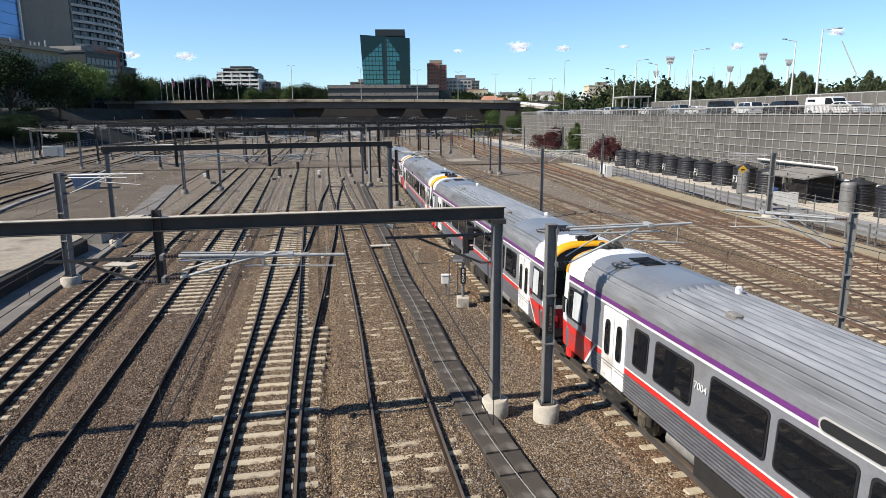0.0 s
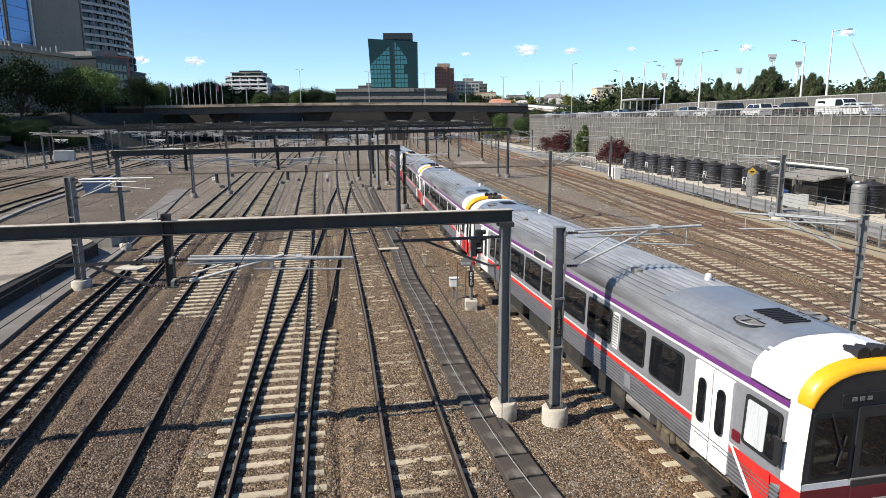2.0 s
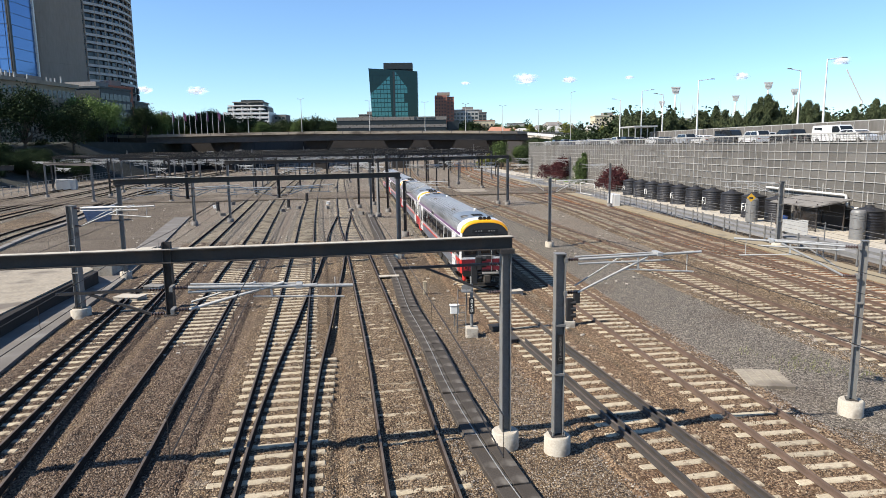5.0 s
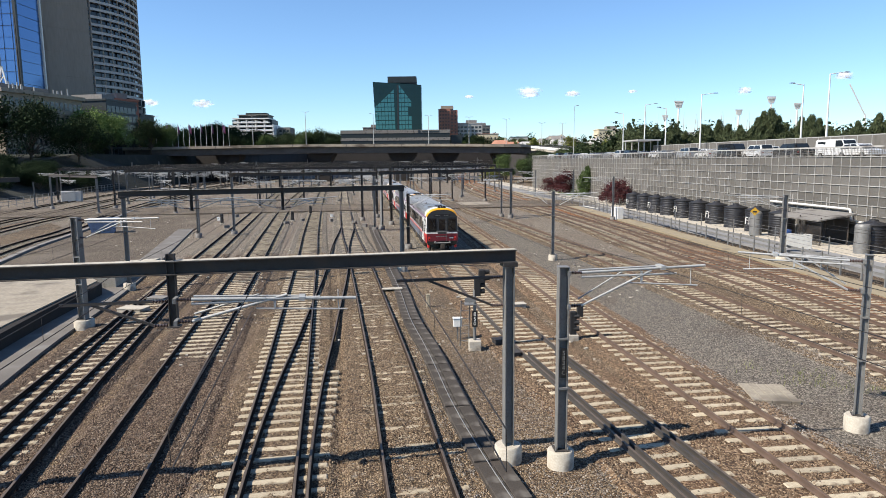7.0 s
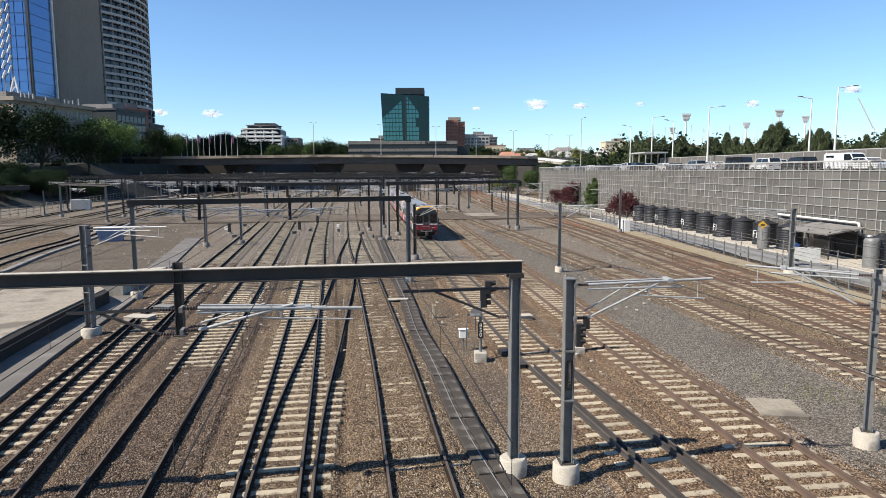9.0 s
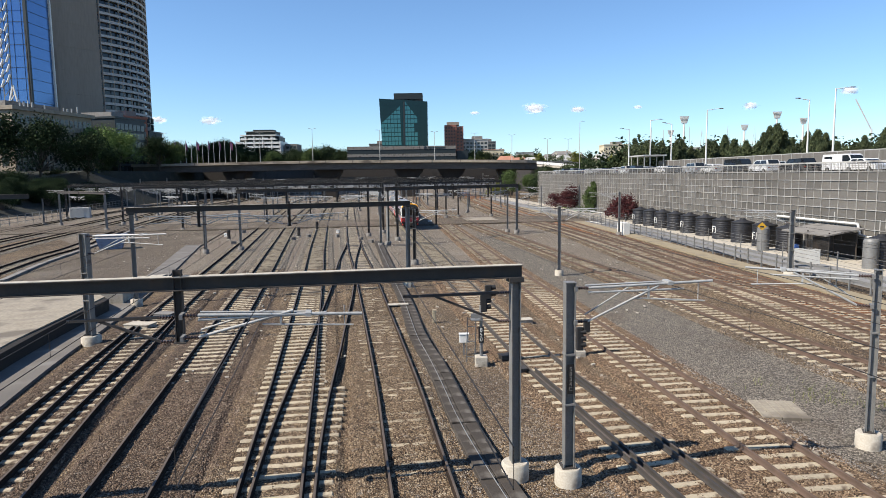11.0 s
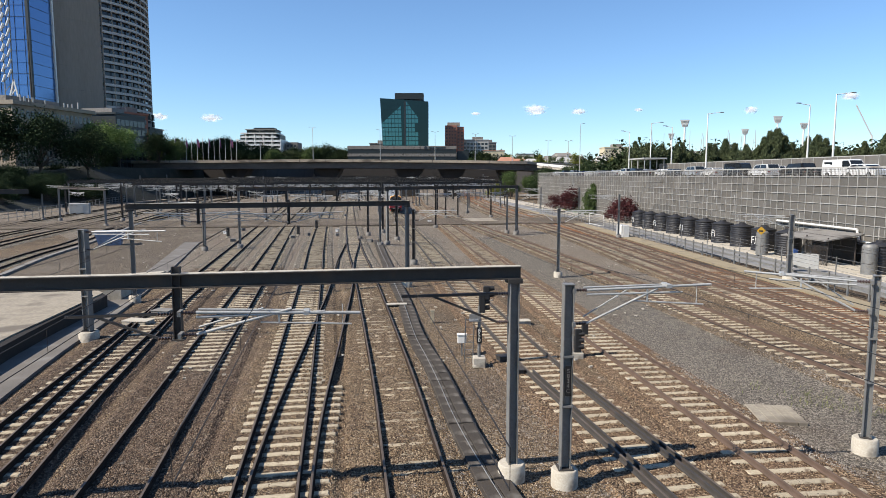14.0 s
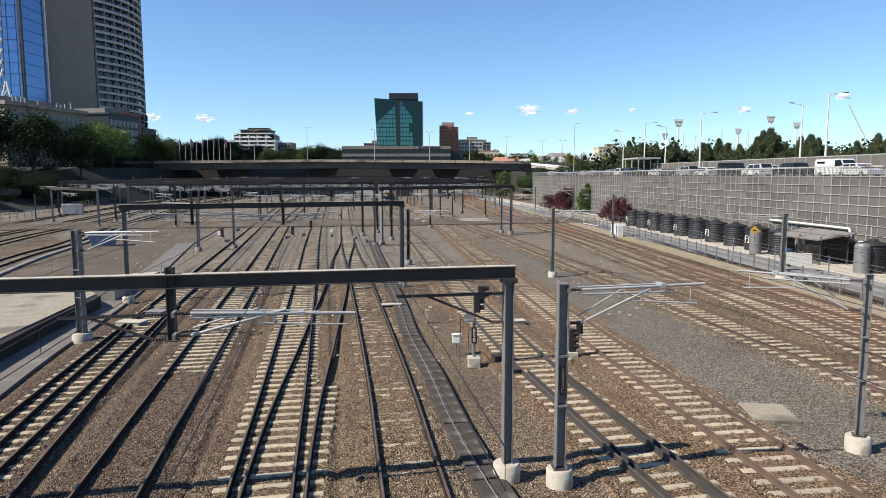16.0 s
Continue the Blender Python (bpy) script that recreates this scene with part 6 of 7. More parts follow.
def cloud(x, y, z, w, h):
    bm = bmesh.new()
    bmesh.ops.create_uvsphere(bm, u_segments=32, v_segments=16, radius=1.0)
    me = bpy.data.meshes.new("cloud")
    bm.to_mesh(me)
    bm.free()
    me.polygons.foreach_set("use_smooth", [True] * len(me.polygons))
    me.materials.append(M_CLOUD)
    return part("cloud", me, None, None, "small soft white fair-weather cloud", pose(x, y, z) @ Matrix.Diagonal((w, h * 0.6, h, 1)), "structure")


CLOUDS = [((476.33, 3400.00, 355.31), 70, 26), ((696.57, 3400.00, 347.52), 45, 15), ((1579.92, 3400.00, 356.19), 45, 18), ((2082.88, 3400.00, 425.24), 55, 20), ((-1188.25, 3400.00, 314.15), 60, 20), ((-1454.61, 3400.00, 322.41), 45, 18), ((1003.50, 3400.00, 355.99), 26, 9), ((169.20, 3400.00, 335.45), 30, 8)]
for at, w, h in CLOUDS:
    cloud(at[0], at[1], at[2], w * 1.35, h * 1.6)

# ---- yard: troughs, platform, crossing, signals ----
def strip(name, pts, w, z, material, label, thick=0.2, kind="structure"):
    run = curve_points(pts, 2.0)
    return part(name, sweep(Build(), run, [(-w / 2, z - thick), (w / 2, z - thick), (w / 2, z), (-w / 2, z)]), material, None, label, kind=kind)


# cable trough with two rows of lids
TROUGH = [(4.6, 6.5), (2.6, 12.0), (1.55, 16.23), (1.27, 17.54), (0.99, 19.07), (0.55, 21.64), (-0.27, 27.24), (-1.45, 33.85), (-2.63, 43.44), (-4.82, 58.47), (-8.56, 84.92)]
trough = thing("cable_trough", "dark grey concrete cable trough with loose lids", "cable trough", None, "", "structure")
trun = curve_points(TROUGH, 1.0)
part("channel", sweep(Build(), trun, [(-0.48, -0.42), (0.48, -0.42), (0.48, -0.135), (-0.48, -0.135)]), M_TROUGH, trough)
lid = Build().box((0, 0, 0), (0.43, 0.96, 0.06), bevel=0.012).mesh("lid", M_TROUGH)
trnd = random.Random(5)
for p, (d, n) in zip(trun, sides(trun)):
    for s in (-1, 1):
        q = p + n * s * 0.225
        part("lid", lid, None, trough, m=pose(q.x, q.y, -0.10 + trnd.uniform(-0.006, 0.008), 0, trnd.uniform(-0.8, 0.8), math.degrees(math.atan2(-d.x, d.y)) + trnd.uniform(-0.8, 0.8)))
cable = curve_points([(p.x - 0.12 + 0.05 * math.sin(i), p.y, -0.055) for i, p in enumerate(trun[::4])], 0.8)
part("cable", sweep(Build(), cable, [(0.018 * math.cos(a), 0.018 * math.sin(a)) for a in (0, 1.57, 3.14, 4.71)]), M_STEEL, None, "pale cable lying along the trough lids", kind="structure")
tc = part("trough_cover", Build().box((0, 0, 0), (1.35, 0.5, 0.06), bevel=0.01), M_CONC, None, "pale slab across the cable trough", pose(-3.0, 41.6, -0.03, 0, 0, 8))
tagged(tc, category="slab")

# concrete platform end and ramp at the yard's left side
# near-black: the shade on the platform's side is painted into its edge wall
M_SHADEDEDGE = mat("shaded_edge_wall", rgb("2d2722"), rgb("201b17"), 0.95, fine=8, coarse=0.7, bump=0.3, dirt=rgb("473d33"), dirt_amount=0.2)
pf = thing("platform", "old pale concrete platform with an edge darkened for shade", "platform", None, "", "structure")
top = [(-14.5, 2), (-20.3, 30), (-21.9, 41.5), (-25.5, 45.5), (-34, 40), (-34, 2)]
part("platform_top", Build().rings([[(x, y, -0.6) for x, y in top], [(x, y, 0.72) for x, y in top]]), M_OLDCONC, pf, "stained pale concrete top")
edge = curve_points([(-14.35, 2), (-20.12, 30), (-21.7, 41.3)], 2.0)
part("edge_wall", sweep(Build(), edge, [(-0.12, -0.5), (0.12, -0.5), (0.16, 0.6), (-0.1, 0.66)]), M_SHADEDEDGE, pf, "edge wall darkened for its shaded side")
rp = [(-21.9, 43.8), (-24.2, 56.5), (-29.8, 52.5), (-27.0, 43.0)]
part("ramp", Build().rings([[(x, y, -0.6) for x, y in rp], [(rp[0][0], rp[0][1], 0.70), (rp[1][0], rp[1][1], 0.0), (rp[2][0], rp[2][1], 0.05), (rp[3][0], rp[3][1], 0.70)]]), M_CONC, pf, "pale ramp slab")
strip("walkway", [(-13.6, 8), (-18.6, 28), (-20.6, 38), (-23.9, 52), (-32.4, 84)], 1.9, -0.16, M_ASPHALT, "grey asphalt walkway beside the platform")
part("yard_dirt", Build().rings([[(x, y, -0.4) for x, y in ((-26, 57), (-36, 108), (-58, 108), (-44, 70), (-34, 46), (-30, 52))], [(x, y, -0.19) for x, y in ((-26, 57), (-36, 108), (-58, 108), (-44, 70), (-34, 46), (-30, 52))]]), M_DIRT, None, "flat compacted grey dirt between the tracks", kind="structure")
strip("road_crossing", [(-120, 110), (-78, 112.5), (-30, 119), (0, 124), (16, 127), (29, 128)], 17, -0.055, M_DIRT, "grey access road crossing the tracks", 0.3)
part("crossing_slab", Build().box((0, 0, 0), (6.0, 9, 0.1)), M_OLDCONC, None, "pale concrete crossing slabs", pose(7.2, 128, -0.055, 0, 0, 5), "structure")

# flat slab by the siding
sl = thing("ground_slab", "weathered concrete pit cover of several planks", "slab", pose(11.75, 22.3, -0.38, 0, 0, -8))
for i in range(5):
    part("plank", Build().box((-0.62 + i * 0.31, 0, 0.11), (0.3, 1.75, 0.2 + 0.004 * (i % 2)), bevel=0.012), M_OLDCONC, sl, m=pose(0, 0, 0, 0, 0, 0.5 * (i % 3 - 1)))


def signal(x, y, heads, plate_text, turn=0.0, h=3.1):
    sg = thing("signal", "railway colour-light signal on a grey post with ladder", "signal", pose(x, y, GROUND_Z, 0, 0, turn), "signals")
    part("footing", Build().box((0, 0, 0.2), (0.55, 0.55, 0.5), bevel=0.03), M_CONC, sg)
    part("post", Build().tube((0, 0, 0.4), (0, 0, h), 0.07, n=10), M_STEEL, sg)
    for hx, hz, n in heads:
        hd = part("signal_head", Build().box((hx, 0, hz), (0.3, 0.16, 0.3 * n), bevel=0.04), M_RUBBER, sg, "black signal head")
        for i in range(n):
            z = hz + 0.28 * (i - (n - 1) / 2)
            part("hood", Build().tube((hx + 0.12, 0.05, z + 0.03), (hx + 0.34, 0.05, z + 0.05), 0.11, 0.1, 10), M_RUBBER, hd)
    if plate_text:
        part("number_plate", Build().box((0, -0.09, h * 0.52), (0.24, 0.02, 0.72), bevel=0.003), M_PLATE, sg)
        lettering("plate_characters", plate_text, sg, pose(0, -0.106, h * 0.52, 90, 0, 0), 0.25)
    for s in (-0.5, -0.12):
        part("ladder_rail", Build().bar((s - 0.15, 0.25, 0.1), (s - 0.1, 0.1, h * 0.8), 0.035, 0.035), M_STEEL, sg)
    for i in range(6):
        part("rung", Build().bar((-0.64 + 0.01 * i, 0.24 - 0.02 * i, 0.35 + i * 0.35), (-0.27 + 0.01 * i, 0.24 - 0.02 * i, 0.35 + i * 0.35), 0.025, 0.025), M_STEEL, sg)
    part("cage", Build().box((-0.2, 0.05, h * 0.76), (0.5, 0.5, 0.04)).box((-0.2, -0.18, h * 0.84), (0.5, 0.03, 0.2)), M_STEEL, sg)
    return sg


signal(1.62, 28.46, [(0.12, 2.9, 3), (0.32, 3.35, 2)], "8\n5\n0", h=2.75)
dw = thing("dwarf_signal", "low black ground signal on a small plinth", "signal", pose(6.3, 29.8, GROUND_Z))
part("plinth", Build().box((0, 0, 0.14), (0.5, 0.4, 0.3), bevel=0.02), M_CONC, dw)
hd = part("signal_head", Build().box((0, 0, 0.85), (0.32, 0.2, 1.1), bevel=0.04), M_RUBBER, dw)
for z in (0.55, 0.85, 1.15):
    part("hood", Build().tube((0.05, 0, z), (0.3, -0.05, z + 0.02), 0.12, 0.11, 10), M_RUBBER, hd)
part("upper_head", Build().box((0.32, 0, 1.45), (0.3, 0.2, 0.6), bevel=0.04), M_RUBBER, dw)


def small_box(x, y, w, d, h, material, label, post=0.0, turn=0.0, cat="equipment box"):
    ob = thing("equipment_box", label, cat, pose(x, y, GROUND_Z, 0, 0, turn), "trackside boxes")
    if post:
        part("post", Build().box((0, 0, post / 2), (0.07, 0.07, post)), M_STEEL, ob)
    part("case", Build().box((0, 0, post + h / 2), (w, d, h), bevel=min(w, d, h) * 0.12), material, ob)
    part("lid", Build().box((0, 0, post + h + 0.012), (w + 0.05, d + 0.05, 0.03)), material, ob)
    return ob


small_box(0.9, 30.2, 0.42, 0.3, 0.38, M_WHITE, "white junction box on a short post", 0.65)
small_box(-0.6, 37.2, 0.2, 0.2, 0.75, M_OLDSLEEPER, "short weathered timber marker post", 0.0)
small_box(4.6, 36.8, 0.8, 0.6, 0.25, M_CONC, "pale flat pit cover beside the track", 0.0, 10)
small_box(2.95, 29.2, 0.9, 0.5, 0.3, M_DARKSTEEL, "dark point machine beside the rail", 0.0, 20)
small_box(3.1, 27.1, 0.7, 0.45, 0.28, M_DARKSTEEL, "dark point machine beside the rail", 0.0, 10)
for i, (px, py) in enumerate(((-32.58, 97.69), (-27.60, 85.29), (-20.92, 90.14), (-19.59, 94.38), (-16.54, 101.97), (-15.33, 93.92), (-11.38, 89.15), (-9.53, 85.01), (-2.49, 122.15), (-16.85, 274.33), (-31.89, 103.78), (-21.51, 143.14), (10.42, 194.77), (5.58, 154.51), (2.49, 171.84))):
    small_box(px, py, 0.7, 0.45, 0.42, M_WHITE if i % 4 == 0 else M_DULLCONC, "pale trackside equipment box", 0.0, i * 23)
for px, py in ((-21.02, 94.53), (-30.09, 91.09), (-20.78, 106.97)):
    ps = thing("dwarf_signal", "low dark ground signal between the tracks", "signal", pose(px, py, GROUND_Z))
    part("plinth", Build().box((0, 0, 0.1), (0.5, 0.5, 0.25)), M_CONC, ps)
    part("signal_head", Build().box((0, 0, 0.8), (0.4, 0.3, 1.4), bevel=0.06), M_RUBBER, ps)
    part("hood", Build().tube((0, -0.1, 1.3), (0.05, -0.4, 1.3), 0.14, 0.13, 10), M_RUBBER, ps)
small_box(-17.4, 36.6, 1.5, 0.9, 0.3, M_CONC, "pale concrete pit lid beside the track", 0.0, -10)
small_box(-17.0, 39.0, 1.1, 0.8, 0.4, M_DULLCONC, "dull concrete pit beside the track", 0.0, -10)
M_BLUEBOX = mat("blue_grey_paint", rgb("7f8ea8"), rgb("6a7890"), 0.5, fine=8, coarse=1.5, bump=0.05, dirt=rgb("5b6070"), dirt_amount=0.2)
bx = thing("storage_skip", "blue-grey steel skip on the yard dirt", "skip", pose(-41.2, 80.5, -0.2, 0, 0, 20))
part("body", Build().rings([[(-1.2, -0.8, 0), (1.2, -0.8, 0), (1.2, 0.8, 0), (-1.2, 0.8, 0)], [(-1.7, -1.0, 1.7), (1.7, -1.0, 1.7), (1.7, 1.0, 1.7), (-1.7, 1.0, 1.7)]]), M_BLUEBOX, bx)
part("rim", Build().box((0, 0, 1.72), (3.5, 2.1, 0.1)), M_BLUEBOX, bx)
part("concrete_beam_row", sweep(Build(), curve_points([(-37.09, 53.99), (-41.02, 66.74), (-44.89, 82.64), (-55.11, 119.02)], 3), [(-0.25, -0.3), (0.25, -0.3), (0.25, 0.0), (-0.25, 0.0)]), M_DULLCONC, None, "low pale concrete edging along the track", kind="structure")
wc = thing("relay_cabinet", "white relay cabinet by the far tracks", "cabinet", pose(-84.5, 152, -0.2, 0, 0, 15))
part("case", Build().box((0, 0, 1.2), (4.2, 1.6, 2.4), bevel=0.08), M_PALEBAND, wc)
part("door", Build().box((0, -0.82, 1.2), (1.8, 0.04, 2.1)), M_PALEBAND, wc)
# service rail fence by the far-left tracks
ff = thing("yard_fence", "grey mesh fence at the foot of the bank", "fence")
frun = curve_points([(-78, 96), (-90, 150), (-104, 200), (-118, 262)], 4.0)
for p in frun:
    part("post", Build().box((p.x, p.y, 0.7), (0.1, 0.1, 2.0)), M_STEEL, ff)
for z in (0.3, 1.0, 1.7):
    part("rail", sweep(Build(), [p + Vector((0, 0, z)) for p in frun], [(-0.03, -0.04), (0.03, -0.04), (0.03, 0.04), (-0.03, 0.04)]), M_STEEL, ff)

# weeds
M_WEED = leaf_mat("weed_green", rgb("636b40"), rgb("8f8c5e"))
wd = Build()
wr = random.Random(8)
for cx, cy, n, r in ((13.9, 23.6, 90, 1.1), (14.8, 24.6, 60, 1.0), (12.6, 25.6, 25, 0.9), (15.5, 22.6, 60, 0.9)):
    for _ in range(n):
        x, y = cx + wr.gauss(0, r * 0.5), cy + wr.gauss(0, r * 0.5)
        h, a = wr.uniform(0.05, 0.24), wr.uniform(0, 6.28)
        wd.add([(x, y, GROUND_Z), (x + 0.03 * math.cos(a), y + 0.03 * math.sin(a), GROUND_Z), (x + 0.12 * math.cos(a + 1), y + 0.12 * math.sin(a + 1), GROUND_Z + h)], [[0, 1, 2]])
part("weeds", wd, M_WEED, None, "thin dry green weeds in the stones", kind="stuff")
part("grass_verge", Build().box((33.5, 168, -0.1), (5, 30, 0.3)), mat("mown_grass", rgb("7c9a4e"), rgb("64823c"), 0.9, fine=8, coarse=0.5, bump=0.3), None, "bright mown grass verge by the road", kind="structure")

# the stones of the ballast near the bridge, joined by colour
def stone_mat(name, stones):
    m = bpy.data.materials.new(name)
    m.use_nodes = True
    n, l = m.node_tree.nodes, m.node_tree.links
    bs, geo, ramp = n["Principled BSDF"], n.new("ShaderNodeNewGeometry"), n.new("ShaderNodeValToRGB")
    els = ramp.color_ramp.elements
    while len(els) < len(stones):
        els.new(0.5)
    for k, c in enumerate(stones):
        els[k].position, els[k].color = k / (len(stones) - 1), (*rgb(c), 1)
    l.new(geo.outputs["Random Per Island"], ramp.inputs["Fac"])
    l.new(ramp.outputs["Color"], bs.inputs["Base Color"])
    bs.inputs["Roughness"].default_value, bs.inputs["Specular IOR Level"].default_value = 0.9, 0.25
    return m


def stones_mesh(name, x, y, z, s, rng, material):
    """Many angular stones in one mesh: a low crown over four corners each."""
    n = len(x)
    a = rng.uniform(0, 6.283, n)
    c, e = np.cos(a) * s, np.sin(a) * s
    w = rng.uniform(0.6, 1.0, (4, n))
    tx, ty, h = rng.uniform(-0.35, 0.35, n) * s, rng.uniform(-0.35, 0.35, n) * s, rng.uniform(0.75, 1.25, n) * s
    v = np.zeros((n, 6, 3), np.float32)
    v[:, 0] = np.stack([x + c * w[0], y + e * w[0], z], 1)
    v[:, 1] = np.stack([x - e * w[1], y + c * w[1], z + 0.2 * s], 1)
    v[:, 2] = np.stack([x - c * w[2], y - e * w[2], z], 1)
    v[:, 3] = np.stack([x + e * w[3], y - c * w[3], z + 0.1 * s], 1)
    v[:, 4] = np.stack([x + tx + c * 0.3, y + ty + e * 0.3, z + h], 1)
    v[:, 5] = np.stack([x + tx - c * 0.35, y + ty - e * 0.35, z + h * rng.uniform(0.75, 1.05, n)], 1)
    tri = np.array([[0, 1, 4], [1, 5, 4], [1, 2, 5], [2, 3, 5], [3, 4, 5], [3, 0, 4]], np.int32)
    idx = (np.arange(n, dtype=np.int32)[:, None, None] * 6 + tri[None]).reshape(-1)
    me = bpy.data.meshes.new(name)
    me.vertices.add(n * 6)
    me.vertices.foreach_set("co", v.reshape(-1))
    me.loops.add(len(idx))
    me.loops.foreach_set("vertex_index", idx)
    me.polygons.add(n * 6)
    me.polygons.foreach_set("loop_start", np.arange(0, n * 18, 3, dtype=np.int32))
    me.update(calc_edges=True)
    me.materials.append(material)
    return me


def scatter_stones():
    rng = np.random.default_rng(12)
    xs, ys = [], []
    for y0, y1, per in ((11, 20, 300), (20, 30, 250), (30, 46, 95)):
        wide = 0.74 * y1
        n = int(2 * wide * (y1 - y0) * per)
        x, y = rng.uniform(-wide, wide, n), rng.uniform(y0, y1, n)
        ok = (np.abs(x) < 0.74 * y) & (x > -0.19 * y - 12.2)
        xs.append(x[ok])
        ys.append(y[ok])
    x, y = np.concatenate(xs), np.concatenate(ys)
    s = rng.uniform(0.022, 0.043, len(x))
    top = np.full(len(x), GROUND_Z)
    keep = np.ones(len(x), bool)
    for key, depth in (("t1a", 0.02), ("t2", 0.03), ("m3a", 0.03), ("m4", 0.006), ("r1", 0.03), ("r2", 0.03), ("r3", 0.03), ("r4", 0.03), ("r5", 0.03), ("r6", 0.03)):
        line = curve_points(TRACKS[key], 1.2)
        off = np.abs(x - np.interp(y, [p.y for p in line], [p.x for p in line])) * 0.985
        bed = np.clip((2.0 - off) / 0.25, 0, 1) * (0.125 - depth)
        top = np.maximum(top, GROUND_Z + bed)
        keep &= np.abs(off - GAUGE) > 0.11
    lift = [0.045 * noise.noise(Vector((a * 1.7, c * 1.7, 5))) + 0.035 * noise.noise(Vector((a * 6, c * 6, 1))) if t > GROUND_Z + 0.06 else 0.0 for a, c, t in zip(x.tolist(), y.tolist(), top.tolist())]
    z = top + np.array(lift) - 0.55 * s + rng.uniform(-0.006, 0.012, len(x))
    grey = (x > np.interp(y, [13, 19, 30, 48], [13.5, 10.9, 9.9, 8.6])) & (x < np.interp(y, [13, 24, 30, 42, 48], [19, 19.5, 16.0, 14.4, 13.6]))
    dark = x < -0.177 * y - 3.4
    rim = (x > -0.12 * y + 2.2) & (x < -0.2 * y + 8.0)
    kind = np.where(grey, 2, np.where(dark, 1, np.where(rim & (rng.random(len(x)) < 0.5), 2, 0)))
    for k, (name, tones) in enumerate((("brown_stones", ("1f1813", "463a2f", "665544", "8b7863", "56412e", "b09f86")), ("dark_stones", ("201914", "42362d", "605145", "7d6d5e", "523e31", "9c8c7c")), ("grey_stones", ("302c28", "565049", "746d64", "918980", "5e5043", "b3aba0")))):
        at = keep & (kind == k)
        me = stones_mesh("loose_stones", x[at], y[at], z[at], s[at], rng, stone_mat(name, tones))
        part("loose_stones", me, None, None, ("loose brown ballast stones", "dark brown ballast stones", "loose grey crushed stones")[k], kind="stuff")


scatter_stones()
# far masts among the tracks before the viaduct
for key, off, far_ys in (("l1", 2.4, (128, 165, 205, 246)), ("l2", 2.4, (140, 182, 226)), ("l3", -2.6, (150, 200)), ("t2", 2.3, (150, 196, 240)), ("m4", 2.4, (170, 215, 262)), ("r2", 2.4, (158, 205, 250)), ("r4", -2.3, (140, 186, 232))):
    line = curve_points(TRACKS[key], 2)
    for k, fy in enumerate(far_ys):
        fx = float(np.interp(fy, [p.y for p in line], [p.x for p in line])) + off
        mast(fx, fy, 6.6 + 0.5 * (k % 3), 4.0 * (k % 2), arms=[(6.2, 4.2, -1), (5.9, 4.4, 1)][:1 + (k + len(key)) % 2 + k % 2], w=0.3, d=0.3, dark=k % 2 == 0)

# pale rubble and scraps strewn over the yard
rr = random.Random(31)
rub = Build()
for _ in range(420):
    y = 26 + 130 * rr.random() ** 1.4
    x = rr.uniform(-0.5 * y, 0.36 * y - 1)
    s = rr.uniform(0.04, 0.09) + 0.0006 * y
    rub.box((x, y, GROUND_Z + 0.13), (s * rr.uniform(0.8, 2.2), s, s * 0.6), rr.uniform(0, 180), bevel=0.0)
part("pale_rubble", rub, M_CONC, None, "pale stones and scraps strewn between the tracks", kind="stuff")

# small masts close before the viaduct, in rows
fr = random.Random(44)
for k in range(26):
    fx, fy = -118 + k * 5.4 + fr.uniform(-1.5, 1.5), (256, 270, 284)[k % 3] + fr.uniform(-3, 3)
    mast(fx, fy, fr.uniform(6.2, 9.4), fr.uniform(-8, 8), arms=[(fr.uniform(5.6, 8.6), fr.uniform(3.0, 5.5), (-1, 1)[k % 2])] * 1 + [(fr.uniform(5.0, 6.0), fr.uniform(2.5, 4.5), (1, -1)[k % 2])], w=0.34, d=0.34)

# ---- railcars ----
M_CARGREY = mat("railcar_grey", rgb("8b8c8f"), rgb("7b7c80"), 0.42, 0.15, fine=14, coarse=0.7, bump=0.01, dirt=rgb("6d6862"), dirt_amount=0.15)
# grey of the car's end wall, with the shade there put into the colour
M_DIMFACE = mat("cab_face_dimmed_grey", rgb("37383b"), rgb("2c2d30"), 0.35, 0.1, fine=12, coarse=0.8, bump=0.01)
M_CARRIB = mat("ribbed_steel", rgb("7d7c7c"), rgb("68676a"), 0.4, 0.5, fine=12, coarse=0.6, bump=0.02, dirt=rgb("565049"), dirt_amount=0.2, stretch=(1, 0.2, 1))
M_CARROOF = mat("railcar_roof", rgb("a3a5a7"), rgb("75777a"), 0.4, 0.2, fine=6, coarse=0.45, bump=0.02, dirt=rgb("454341"), dirt_amount=0.42, stretch=(1, 0.15, 1))
M_ROOFPANEL = mat("roof_hatch_paint", rgb("8d9093"), rgb("777a7e"), 0.34, 0.3, fine=8, coarse=0.8, bump=0.01)
M_CARWHITE = mat("railcar_white", rgb("e9e8e6"), rgb("dad8d4"), 0.3, fine=10, coarse=0.9, bump=0.01, dirt=rgb("bdb7ad"), dirt_amount=0.05)
M_CARRED = mat("railcar_red", rgb("d8352f"), rgb("c22c28"), 0.35, fine=10, coarse=0.8, bump=0.01, dirt=rgb("8c2a26"), dirt_amount=0.1)
# crimson darkened for the shaded car end; the logo patch shares it
M_DIMCRIMSON = mat("railcar_dimmed_crimson", rgb("7a1d2a"), rgb("641722"), 0.35, fine=10, coarse=0.8, bump=0.01, dirt=rgb("4a161c"), dirt_amount=0.15)
M_CARYELLOW = mat("railcar_yellow", rgb("f2ad1e"), rgb("e19c14"), 0.35, fine=10, coarse=0.8, bump=0.01)
